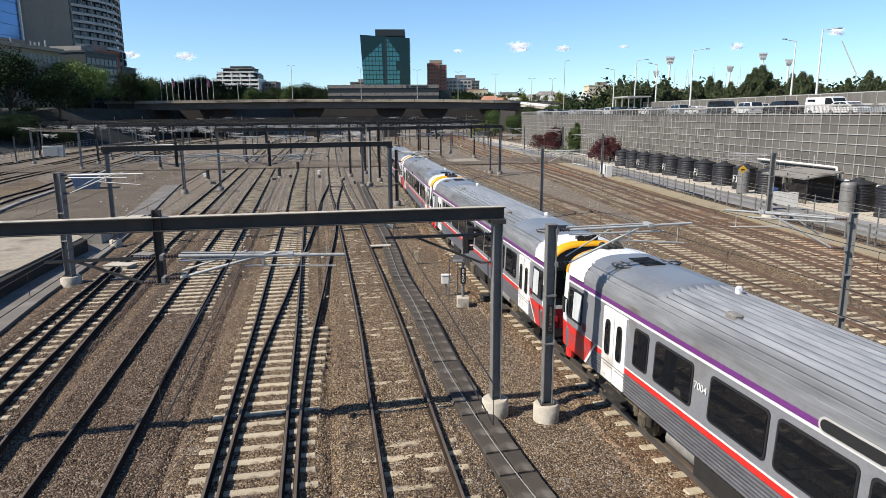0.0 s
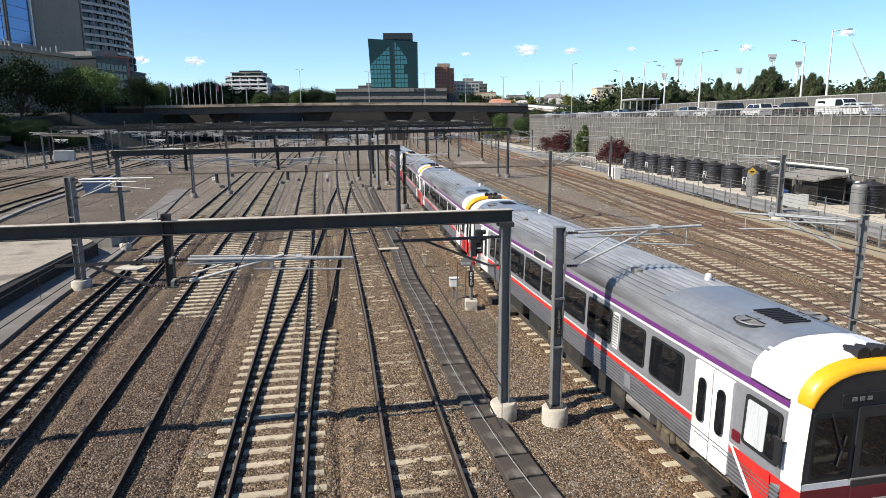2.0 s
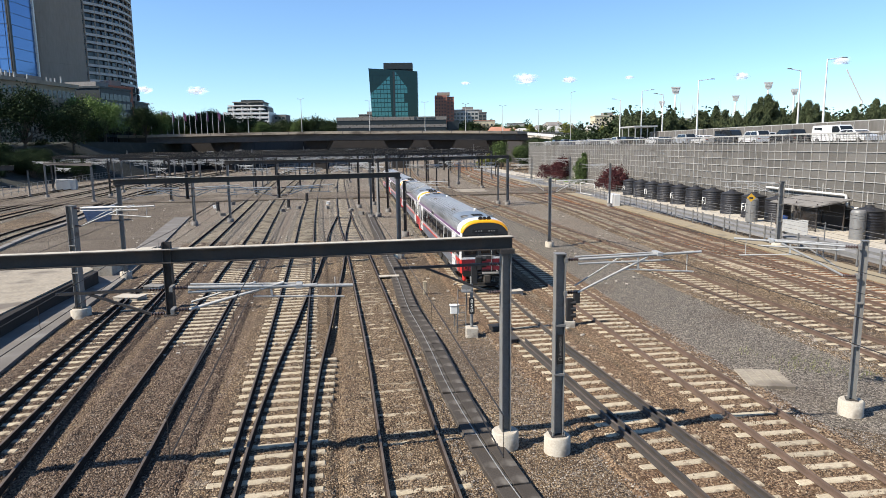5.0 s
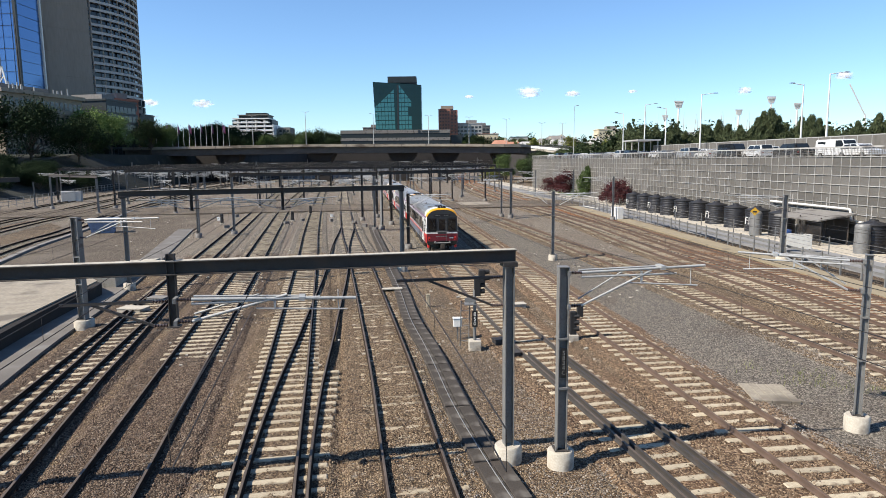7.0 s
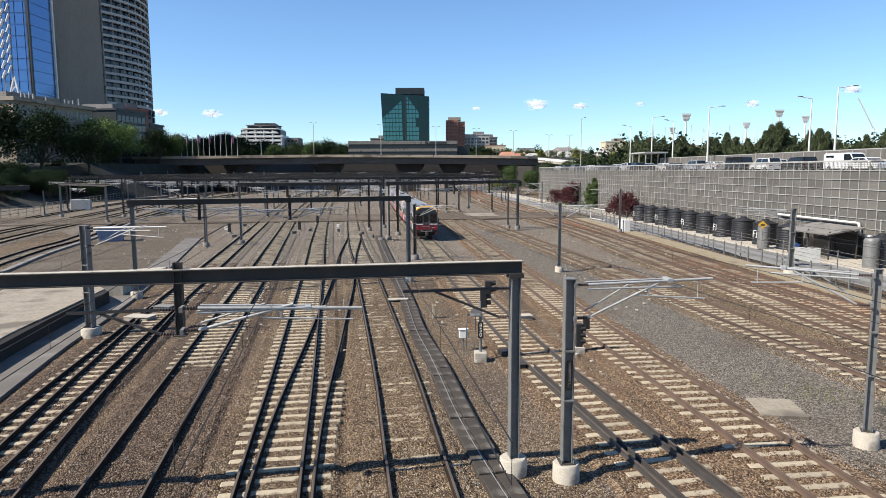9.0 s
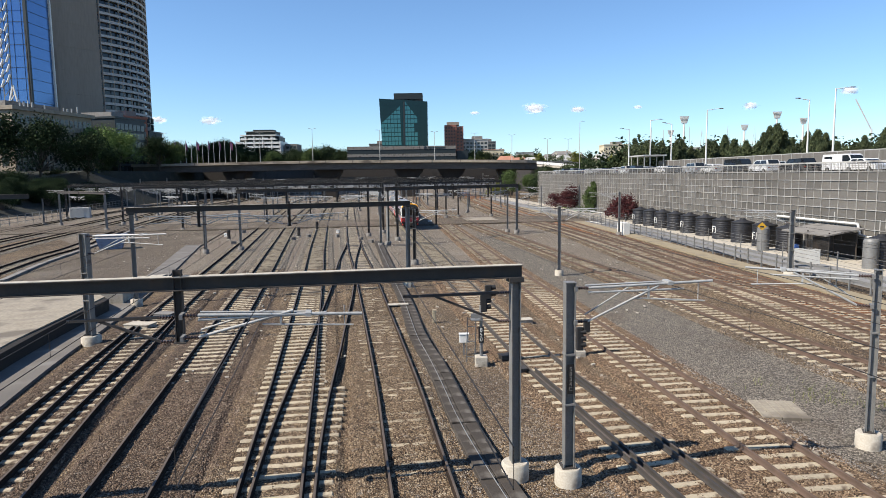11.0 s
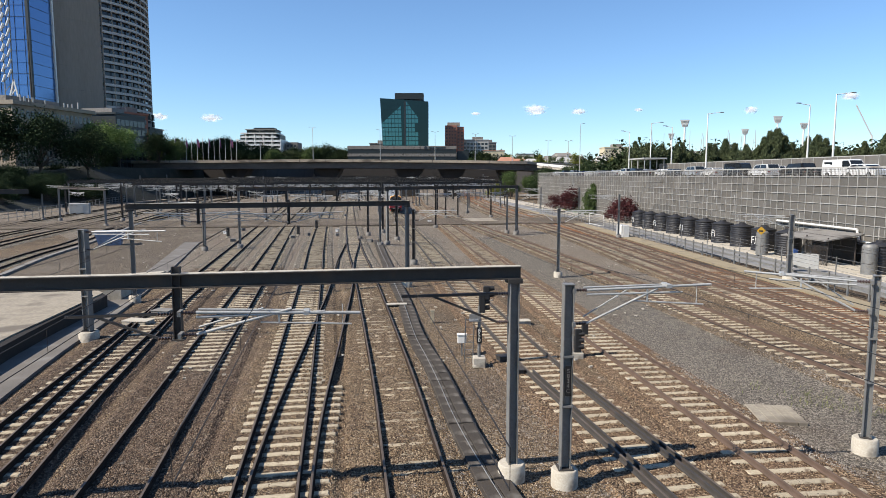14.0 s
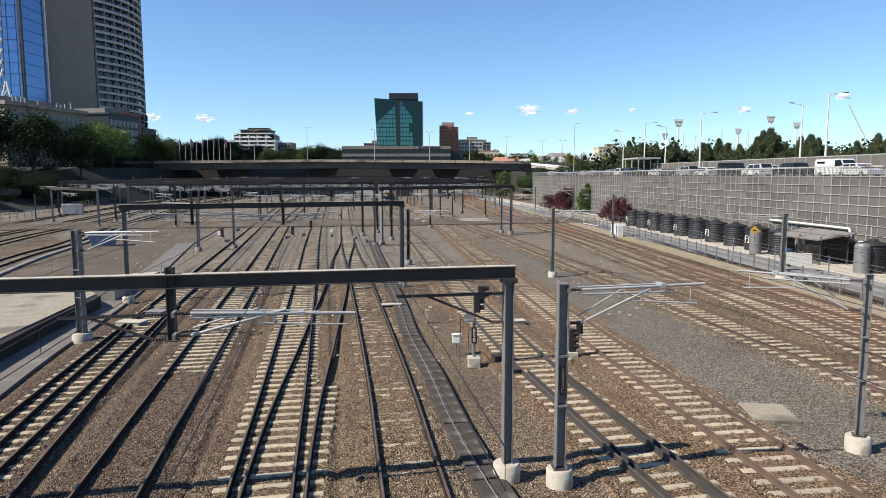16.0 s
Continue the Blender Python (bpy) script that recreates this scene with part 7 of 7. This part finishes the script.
M_CARPURPLE = mat("railcar_purple", rgb("70387a"), rgb("62306a"), 0.35, fine=10, coarse=0.8, bump=0.0)
M_CARGLASS = glass_mat("railcar_window", rgb("15171a"), 0.03)
M_UNDER = mat("underframe_grime", rgb("2c2925"), rgb("1d1b19"), 0.9, 0.1, fine=10, coarse=2, bump=0.3, dirt=rgb("4a433a"), dirt_amount=0.2)
M_BOGIE = mat("dusty_bogie", rgb("6e614c"), rgb("453d31"), 0.9, 0.0, fine=9, coarse=2, bump=0.3, dirt=rgb("2e2a25"), dirt_amount=0.3)
M_TREAD = mat("wheel_steel", rgb("5a544e"), rgb("3f3a35"), 0.5, 0.7, fine=20, bump=0.05)
M_CURTAIN = mat("white_curtain", rgb("c9cccb"), rgb("a6a9a9"), 0.9, fine=3, coarse=9, bump=0.4, stretch=(1, 6, 0.3))
M_LENS = glass_mat("lamp_lens", rgb("5a1616"), 0.1)
CAR_LONG = 25.4
SHELL = 11.0   # half of the straight shell


def side_x(z):
    """Half width of the car at height z."""
    return 1.45 - max(0.0, z - 2.2) * 0.055 - max(0.0, 1.4 - z) * 0.06


def roof_z(x):
    """Height of the roof over x across the car."""
    u = min(1.0, abs(x) / 1.385)
    return 3.38 + 0.62 * (1 - u ** 3.0) ** 0.62


def wall_strip(b, z0, z1, y0, y1, s, ribs=0, out=0.0):
    zs = [z0 + (z1 - z0) * i / max(1, ribs * 4) for i in range(ribs * 4 + 1)] if ribs else [z0, z1]
    prof = [(side_x(z) + out + (0.024 if ribs and i % 4 in (1, 2) else 0.0), z) for i, z in enumerate(zs)]
    for (xa, za), (xb, zb) in zip(prof, prof[1:]):
        q = [(s * xa, y0, za), (s * xa, y1, za), (s * xb, y1, zb), (s * xb, y0, zb)]
        b.add(q, [[0, 1, 2, 3] if s > 0 else [3, 2, 1, 0]])
    return b


def rounded(y0, y1, z0, z1, r, n=4):
    """A rounded outline in y and z."""
    out = []
    for cy, cz, a in ((y1 - r, z0 + r, -90), (y1 - r, z1 - r, 0), (y0 + r, z1 - r, 90), (y0 + r, z0 + r, 180)):
        out += [(cy + r * math.cos(radians(a + 90 * i / n)), cz + r * math.sin(radians(a + 90 * i / n))) for i in range(n + 1)]
    return out


def side_plate(b, s, y0, y1, z0, z1, r, out, thick=0.02):
    """A plate with round corners lying on the car's side."""
    o = rounded(y0, y1, z0, z1, r)
    a = [(s * (side_x(z) + out - thick), y, z) for y, z in o]
    c = [(s * (side_x(z) + out), y, z) for y, z in o]
    return b.rings([a, c] if s > 0 else [a[::-1], c[::-1]], True, True)


def railcar():
    car = thing("railcar", "grey ribbed diesel railcar with red and purple stripes", "train car", None, "railcars of the train")
    # sides
    for s in (-1, 1):
        part("lower_side", wall_strip(Build(), 0.95, 1.57, -SHELL - 0.86, SHELL + 0.86, s, 7), M_CARRIB, car)
        part("red_stripe", wall_strip(Build(), 1.57, 1.71, -SHELL + 0.3, SHELL - 0.3, s, out=0.003), M_CARRED, car)
        part("white_line", wall_strip(Build(), 1.71, 1.76, -SHELL + 0.3, SHELL - 0.3, s, out=0.003), M_CARWHITE, car)
        part("side_wall", wall_strip(Build(), 1.57, 3.40, -SHELL - 0.86, SHELL + 0.86, s), M_CARGREY, car)
        part("purple_stripe", wall_strip(Build(), 3.13, 3.25, -SHELL - 0.86, SHELL + 0.86, s, out=0.004), M_CARPURPLE, car)
        part("white_line", wall_strip(Build(), 3.06, 3.12, -SHELL - 0.86, SHELL + 0.86, s, out=0.004), M_CARWHITE, car)
        # windows
        spans = [(-8.3, -6.85), (-6.57, -5.25), (-4.7, -3.1), (-2.9, -1.2), (-0.85, 0.9), (1.1, 2.85), (3.05, 4.8), (5.4, 6.95), (7.25, 7.95)]
        for y0, y1 in [(a - 0.3, c - 0.3) for a, c in spans]:
            w = part("window", side_plate(Build(), s, y0, y1, 1.93, 2.92, 0.11, 0.012), M_RUBBER, car, "black rubber window frame")
            part("pane", side_plate(Build(), s, y0 + 0.05, y1 - 0.05, 1.98, 2.87, 0.09, 0.020), M_CARGLASS, w, "dark tinted glass")
        part("louvre", side_plate(Build(), s, -5.44, -5.12, 1.93, 2.92, 0.03, 0.01), M_CARWHITE, car)
        part("side_hatch", side_plate(Build(), s, -6.3, -5.95, 1.12, 1.5, 0.02, 0.03), M_CARGREY, car)
        part("socket_box", Build().box((s * 1.2, -0.2, 0.45), (0.3, 0.8, 0.5), bevel=0.04), M_BOGIE, car)
        lo = Build()
        for i in range(12):
            lo.box((s * (side_x(2.4) + 0.012), -5.28, 2.0 + i * 0.077), (0.03, 0.26, 0.03))
        part("louvre_grille", lo, M_STEEL, car)
        disp = part("side_display", side_plate(Build(), s, 0.32, 1.68, 3.11, 3.37, 0.12, 0.03), M_PALEBAND, car, "white-framed side display")
        part("display_glass", side_plate(Build(), s, 0.365, 1.635, 3.14, 3.34, 0.1, 0.036), M_RUBBER, disp)
        # twin doors at each end
        for e in (-1, 1):
            dy = -9.75 if e < 0 else 8.66
            for k in (0, 1):
                y0 = dy + (k - 1) * 0.66
                d = part("door", side_plate(Build(), s, y0 + 0.012, y0 + 0.648, 1.02, 3.02, 0.03, 0.05, 0.06), M_CARWHITE, car, "white door leaf")
                part("door_window", side_plate(Build(), s, y0 + 0.20, y0 + 0.46, 1.75, 2.72, 0.12, 0.062), M_CARGLASS, d)
            part("door_step", Build().box((s * 1.38, dy, 0.72), (0.22, 1.2, 0.05)).box((s * 1.34, dy, 0.5), (0.22, 1.1, 0.05)), M_UNDER, car)
    # roof with ribs along the car
    xs, prof = 80, []
    for i in range(xs + 1):
        x = 1.385 * math.sin(math.pi * (i / xs - 0.5))
        prof.append((x, roof_z(x) + (0.055 if i % 4 in (1, 2) else 0.0)))
    rb = Build()
    for (xa, za), (xb, zb) in zip(prof, prof[1:]):
        rb.add([(xa, -SHELL + 0.15, za), (xb, -SHELL + 0.15, zb), (xb, SHELL - 0.15, zb), (xa, SHELL - 0.15, za)], [[0, 1, 2, 3]])
    # a thin dark strip along each groove makes the ribs stand out
    sb = Build()
    for i in range(3, xs, 4):
        if abs(prof[i][0]) < 1.36:
            (xa, za), (xb, zb) = prof[i], prof[i + 1]
            xm, zm, wx = (xa + xb) / 2, (za + zb) / 2 + 0.006, min(0.016, abs(xb - xa) * 0.35)
            sb.add([(xm - wx, -SHELL + 0.2, zm), (xm + wx, -SHELL + 0.2, zm), (xm + wx, SHELL - 0.2, zm), (xm - wx, SHELL - 0.2, zm)], [[0, 1, 2, 3]])
    part("seam_strip", sb, M_UNDER, car, "thin black strips in the roof's lengthwise grooves", kind="stuff")
    roof = part("roof", rb, M_CARROOF, car, "grey ribbed metal roof streaked with soot")
    for e in (-1, 1):
        hb = Build()
        rows = []
        for y in (7.0, 7.2, 9.9, 10.9):
            rows.append([(x, e * y, roof_z(x) + (0.07 if y > 7.1 else 0.02)) for x in [1.15 * (i / 12 - 0.5) * 2 for i in range(13)]])
        hb.rings(rows if e < 0 else [r[::-1] for r in rows], False, False)
        for side in (0, -1):
            hb.add([(r[side][0], r[side][1], z) for r in rows for z in (r[side][2], r[side][2] - 0.12)], [[0, 1, 3, 2], [2, 3, 5, 4], [4, 5, 7, 6]])
        hatch = part("roof_hatch", hb, M_ROOFPANEL, car, "smooth blue-grey air-conditioning hatch")
        for x in (-0.62, 0.62):
            f = Build().turned([(0.36, -0.06), (0.36, 0.018), (0.33, 0.03), (0.30, 0.012), (0.10, 0.022), (0.09, 0.035), (0.02, 0.036)], (x, e * 9.75, roof_z(x) + 0.05), 20)
            fan = part("fan_cover", f, M_STEEL, hatch)
            z = roof_z(x) + 0.05
            part("fan_gap", Build().turned([(0.41, 0.002), (0.40, 0.008), (0.36, 0.008)], (x, e * 9.75, z), 20), M_RUBBER, fan)
            part("fan_bar", Build().box((x, e * 9.75, z + 0.03), (0.62, 0.03, 0.012)).box((x, e * 9.75, z + 0.032), (0.03, 0.62, 0.012)), M_RUBBER, fan)
        gr = Build()
        for i in range(9):
            gr.box((0, e * (9.3 + i * 0.11), 4.085), (0.62, 0.05, 0.03))
        part("grille", gr, M_RUBBER, hatch)
        part("horn_pot", Build().turned([(0.09, 0), (0.09, 0.16), (0.05, 0.2)], (0.5, e * 6.4, roof_z(0.5)), 12), M_WHITE, car)
        part("exhaust_box", Build().box((-0.7, e * 4.9, roof_z(0.7) + 0.05), (0.22, 0.34, 0.12), bevel=0.03), M_DULLCONC, car)
    # cab ends
    for e in (-1, 1):
        cab_end(car, e)
        bogie(car, e * 8.6)
    # under the floor
    part("underframe", Build().box((0, 0, 0.9), (2.5, 23.4, 0.2)), M_UNDER, car)
    for y, w, h, name in ((-4.4, 2.2, 0.62, "engine_box"), (-1.6, 2.0, 0.5, "fuel_tank"), (1.5, 2.1, 0.6, "equipment_box"), (4.3, 1.7, 0.5, "equipment_box")):
        part(name, Build().box((0, y, 0.82 - h / 2), (2.5, w, h), bevel=0.06), M_UNDER, car)
    for y in (5.7, -6.1):
        for s in (-1, 1):
            part("air_reservoir", Build().tube((s * 0.95, y - 0.7, 0.55), (s * 0.95, y + 0.7, 0.55), 0.22, n=12), M_DULLCONC, car)
    return car



def cab_end(car, e):
    """White cab with a yellow brow, crimson apron and flat dark windscreen."""
    def outline(inset, drop):
        left = [(-(side_x(z) - inset), z) for z in (0.95, 1.76, 2.2, 2.9, 3.3)]
        arc = [(1.385 * math.sin(math.pi * (i / 14 - 0.5)) * (1 - inset / 1.5), 0) for i in range(15)]
        arc = [(x, roof_z(x / (1 - inset / 1.5)) + 0.064 - drop) for x, _ in arc]
        return left + arc + [(-x, z) for x, z in left[::-1]]

    stations = [(SHELL - 0.2, -0.006, 0.0), (SHELL + 0.5, -0.008, 0.0), (11.85, 0.0, 0.015), (12.15, 0.03, 0.06), (12.28, 0.06, 0.12)]
    rings = [[(x, e * y, z) for x, z in outline(i, d)] for y, i, d in stations]

    def skin(name, sel, lo, hi, material, label="", grow=0.0, keep=0):
        """The piece of the cab skin between heights lo and hi over the stations in sel."""
        b = Build()
        rr = []
        for k in sel:
            r = []
            for x, y, z in rings[k]:
                r.append((x * (1 + grow), y, min(max(z, lo), hi)))
            rr.append(r)
        n = len(rr[0])
        for a, c in zip(rr, rr[1:]):
            for i in range(n - 1):
                q = [a[i], a[i + 1], c[i + 1], c[i]]
                if keep * q[0][0] < 0:
                    continue
                if abs(q[0][2] - q[1][2]) + abs(q[0][0] - q[1][0]) > 1e-4 and not (q[0][2] == q[1][2] == hi and abs(q[0][0] - q[1][0]) > 0.3):
                    b.add(q, [[0, 1, 2, 3] if e < 0 else [3, 2, 1, 0]], True)
        return part(name, b, material, car, label)

    skin("cab_shell", (2, 3, 4), 1.76, 9.0, M_CARWHITE, "glossy white cab shell")
    skin("cab_roof", (0, 1, 2), 3.3, 9.0, M_CARWHITE)
    for side, keep in (("near", -1), ("off", 1)):
        skin("cab_apron", (1, 2, 3, 4), 0.95, 1.76, M_CARRED, "red lower cab side", keep=keep)
    # yellow brow round the roof edge of the face
    b = Build()
    brow = [[(x, e * (y + 0.004), z) for x, z in outline(i - 0.008, d - 0.008) if z > 3.28] for y, i, d in ((12.0, 0.008, 0.03), (12.15, 0.03, 0.06), (12.285, 0.055, 0.115), (12.275, 0.105, 0.20))]
    k = min(len(r) for r in brow)
    b.rings([r[:k] for r in brow] if e < 0 else [r[:k][::-1] for r in brow], False, False, True)
    part("brow", b, M_CARYELLOW, car, "yellow brow over the windscreen")
    # face, its grey and crimson darkened for the shade on the end
    y = e * 12.27

    def plate(name, x0, x1, z0, z1, out, material, label="", r=0.06, parent=None):
        o = rounded(x0, x1, z0, z1, r)
        a = [(px, y - e * 0.06, pz) for px, pz in o]
        c = [(px, y + e * out, pz) for px, pz in o]
        return part(name, Build().rings([c, a] if e > 0 else [a, c], True, True), material, parent or car, label)

    part("face", Build().rings([[(x, e * yy, z) for x, z in (outline(0.06, 0.12) if e < 0 else outline(0.06, 0.12)[::-1])] for yy in (12.1, 12.27)], True, True), M_DIMFACE, car, "grey end wall of the cab")
    plate("crimson_apron", -1.385, 1.385, 1.1, 1.78, 0.012, M_DIMCRIMSON, "crimson front apron")
    plate("white_band", -1.37, 1.37, 1.78, 1.90, 0.006, M_CARWHITE, r=0.02)
    plate("lower_apron", -1.3, 1.3, 0.8, 1.1, 0.008, M_UNDER, "grimy dark lower apron", r=0.03)
    for x0, x1 in ((-1.27, -0.48), (0.48, 1.27)):
        w = plate("windscreen", x0, x1, 1.98, 3.2, 0.012, M_RUBBER, "black windscreen frame")
        plate("pane", x0 + 0.06, x1 - 0.06, 2.05, 3.1, 0.02, M_CARGLASS, "dark glass", parent=w)
    d = plate("end_door", -0.40, 0.40, 1.15, 3.25, 0.03, M_DIMFACE, "grey gangway door with a window")
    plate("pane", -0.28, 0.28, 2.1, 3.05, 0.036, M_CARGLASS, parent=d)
    plate("crimson_panel", -0.395, 0.395, 1.16, 1.75, 0.035, M_DIMCRIMSON, parent=d)
    plate("destination_sign", -0.75, 0.75, 3.3, 3.5, 0.02, M_RUBBER, "black destination sign", r=0.03)
    b = Build()
    for i in range(-4, 4):
        if i not in (-1, 0):
            b.box((i * 0.15 + 0.075, y + e * 0.024, 3.4), (0.09, 0.012, 0.07))
    part("sign_lettering", b, M_STEEL, car)
    for s in (-1, 1):
        lamp = plate("marker_lamp", s * 1.15 - 0.1, s * 1.15 + 0.1, 1.2, 1.52, 0.03, M_CARRED, r=0.04)
        plate("lens", s * 1.15 - 0.06, s * 1.15 + 0.06, 1.24, 1.36, 0.045, M_LENS, r=0.03, parent=lamp)
        part("wiper", Build().bar((s * 0.95, y + e * 0.05, 3.18), (s * 0.7, y + e * 0.06, 2.5), 0.02, 0.02).bar((s * 0.62, y + e * 0.05, 2.75), (s * 0.75, y + e * 0.05, 2.2), 0.03, 0.02), M_RUBBER, car)
        part("pilot_cheek", Build().box((s * 1.2, e * 12.05, 0.76), (0.2, 0.36, 0.44), bevel=0.06), M_CARRED, car, "red pilot plate beside the coupler")
        # cab side window with a curtain and mirror
        w = part("cab_window", side_plate(Build(), s, min(e * 10.75, e * 11.75), max(e * 10.75, e * 11.75), 1.95, 2.95, 0.08, 0.018), M_RUBBER, car, "cab side window")
        part("curtain", side_plate(Build(), s, min(e * 10.83, e * 11.38), max(e * 10.83, e * 11.38), 2.03, 2.87, 0.06, 0.024), M_CURTAIN, w)
        part("pane", side_plate(Build(), s, min(e * 11.4, e * 11.68), max(e * 11.4, e * 11.68), 2.03, 2.87, 0.06, 0.024), M_CARGLASS, w)
        part("mirror", Build().box((s * 1.56, e * 11.85, 2.35), (0.05, 0.16, 0.5), bevel=0.015).bar((s * 1.42, e * 11.9, 2.5), (s * 1.56, e * 11.86, 2.5), 0.025, 0.025), M_RUBBER, car)
        b = Build()
        a0, a1 = e * 11.62, e * (10.3 if e < 0 else 9.5)
        q = [(s * (side_x(z) + 0.030), yy, z) for yy, z in ((a0, 0.97), (a0, 1.76), (a1 + e * 0.15, 1.76), (a1 + e * 0.85, 0.97))]
        b.add(q, [[0, 1, 2, 3]])
        part("red_flash", b, M_CARRED, car)
        q = [(s * (side_x(z) + 0.036), yy, z) for yy, z in ((a1 + e * 0.25, 1.76), (a1 + e * 0.13, 1.76), (a1 + e * 0.83, 0.97), (a1 + e * 0.95, 0.97))]
        part("white_flash", Build().add(q, [[0, 1, 2, 3]]), M_CARWHITE, car)
        part("logo_patch", side_plate(Build(), s, min(e * 10.45, e * 10.7), max(e * 10.45, e * 10.7), 1.86, 2.08, 0.04, 0.006), M_DIMCRIMSON, car)
    part("logo_bar", Build().box((0.82, y + e * 0.016, 1.4), (0.34, 0.01, 0.07)), M_CARWHITE, car)
    hb = Build()
    hb.box((0, e * 11.75, 4.05), (0.6, 0.1, 0.05))
    part("horn_bracket", hb, M_RUBBER, car)
    for x, r in ((-0.24, 0.13), (0.0, 0.11), (0.24, 0.13)):
        part("horn", Build().tube((x, e * 11.65, 4.1), (x, e * 12.08, 4.1), 0.035, r, 10), M_RUBBER, car, "black trumpet horn on the roof edge")
    part("handrail", Build().tube((0.34, y + e * 0.14, 1.1), (0.34, y + e * 0.14, 2.9), 0.018).tube((-0.55, y + e * 0.14, 1.98), (0.55, y + e * 0.14, 1.98), 0.022).tube((-0.55, y + e * 0.14, 1.55), (0.4, y + e * 0.14, 1.55), 0.022), M_STEEL, car, "pale steel grab rails")
    part("footplate", Build().box((0, y + e * 0.28, 1.0), (1.25, 0.55, 0.04)).box((-0.66, y + e * 0.28, 1.06), (0.06, 0.5, 0.16), m=Matrix.Rotation(0.4, 4, "Y")).box((0.66, y + e * 0.28, 1.06), (0.06, 0.5, 0.16), m=Matrix.Rotation(-0.4, 4, "Y")), M_STEEL, car, "pale folding footplate")
    part("coupler", Build().box((0, y + e * 0.15, 0.72), (0.3, 0.7, 0.3), bevel=0.05).box((0, y + e * 0.5, 0.72), (0.42, 0.2, 0.46), bevel=0.06).tube((0.45, y + e * 0.3, 0.75), (0.3, y + e * 0.4, 0.3), 0.03), M_UNDER, car, "grimy automatic coupler")
    part("plough", Build().box((0, y - e * 0.1, 0.3), (1.5, 0.1, 0.2)).box((0, y + e * 0.05, 0.22), (1.3, 0.25, 0.03)), M_UNDER, car)
    part("headstock", Build().box((0, y - e * 0.2, 0.85), (2.3, 0.3, 0.22)), M_UNDER, car)


def bogie(car, y):
    bg = part("bogie", Build().box((-1.02, y, 0.56), (0.16, 2.9, 0.22), bevel=0.04).box((1.02, y, 0.56), (0.16, 2.9, 0.22), bevel=0.04).box((0, y, 0.55), (2.0, 0.5, 0.25)), M_BOGIE, car, "dusty bogie frame")
    for dy in (-1.05, 1.05):
        for s in (-1, 1):
            part("wheel", Build().tube((s * 0.76, y + dy, 0.43), (s * 0.89, y + dy, 0.43), 0.43, n=20, smooth=False), M_TREAD, bg)
            part("axle_box", Build().box((s * 1.08, y + dy, 0.45), (0.2, 0.36, 0.3), bevel=0.04).tube((s * 1.1, y + dy - 0.32, 0.42), (s * 1.1, y + dy - 0.32, 0.72), 0.09).tube((s * 1.1, y + dy + 0.32, 0.42), (s * 1.1, y + dy + 0.32, 0.72), 0.09), M_BOGIE, bg)
    part("air_spring", Build().turned([(0.24, 0.68), (0.28, 0.75), (0.24, 0.86)], (-0.95, y, 0), 12).turned([(0.24, 0.68), (0.28, 0.75), (0.24, 0.86)], (0.95, y, 0), 12), M_RUBBER, bg)


first_car = railcar()
for s in (-1, 1):
    lettering("unit_number", "7004", first_car, pose(s * (side_x(2.5) + 0.012), 4.8, 2.5, 90, 0, 90 * s), 0.23)
cars = [first_car] + [copy_thing(first_car, Matrix.Identity(4)) for _ in range(3)]

TRAIN_LINE = curve_points(TRACKS["r1"], 0.5)
TRAIN_RUN = [0.0]
for _a, _c in zip(TRAIN_LINE, TRAIN_LINE[1:]):
    TRAIN_RUN.append(TRAIN_RUN[-1] + (_c - _a).length)


def on_line(s):
    """The place on the train's track s metres along it."""
    s = min(max(s, 0.0), TRAIN_RUN[-1])
    i = min(max(int(np.searchsorted(TRAIN_RUN, s)) - 1, 0), len(TRAIN_RUN) - 2)
    return TRAIN_LINE[i].lerp(TRAIN_LINE[i + 1], (s - TRAIN_RUN[i]) / (TRAIN_RUN[i + 1] - TRAIN_RUN[i]))


# seconds, and how far along the track the train's rear face is
TRAIN_TIMES = [(0, 9.72), (0.5, 12.95), (1, 16.45), (1.5, 20.19), (2, 24.15), (2.5, 28.29), (3, 32.61), (3.5, 37.08), (4, 41.68), (4.5, 46.42), (5, 51.27), (5.5, 56.24), (6, 61.32), (6.5, 66.51), (7, 71.82), (7.5, 77.25), (8, 82.81), (8.5, 88.51), (9, 94.38), (9.5, 100.42), (10, 106.66), (10.5, 113.13), (11, 119.85), (11.5, 126.84), (12, 134.16), (12.5, 141.83), (13, 149.88), (13.5, 158.38), (14, 167.35), (14.5, 176.85), (15, 186.92), (15.5, 197.63), (16, 209.04)]


def key_train():
    ts, ss = [r[0] for r in TRAIN_TIMES], [r[1] for r in TRAIN_TIMES]
    for k, car in enumerate(cars):
        rows = []
        for i in range(33):
            t = i * 0.5
            mid = float(np.interp(t, ts, ss)) + 12.9 + k * CAR_LONG
            a, c = on_line(mid - 8.6), on_line(mid + 8.6)
            at = (a + c) / 2
            rows.append((t, pose(at.x, at.y, 0, 0, 0, math.degrees(math.atan2(-(c - a).x, (c - a).y)))))
        walk(car, rows)


def motions():
    key_train()


motions()
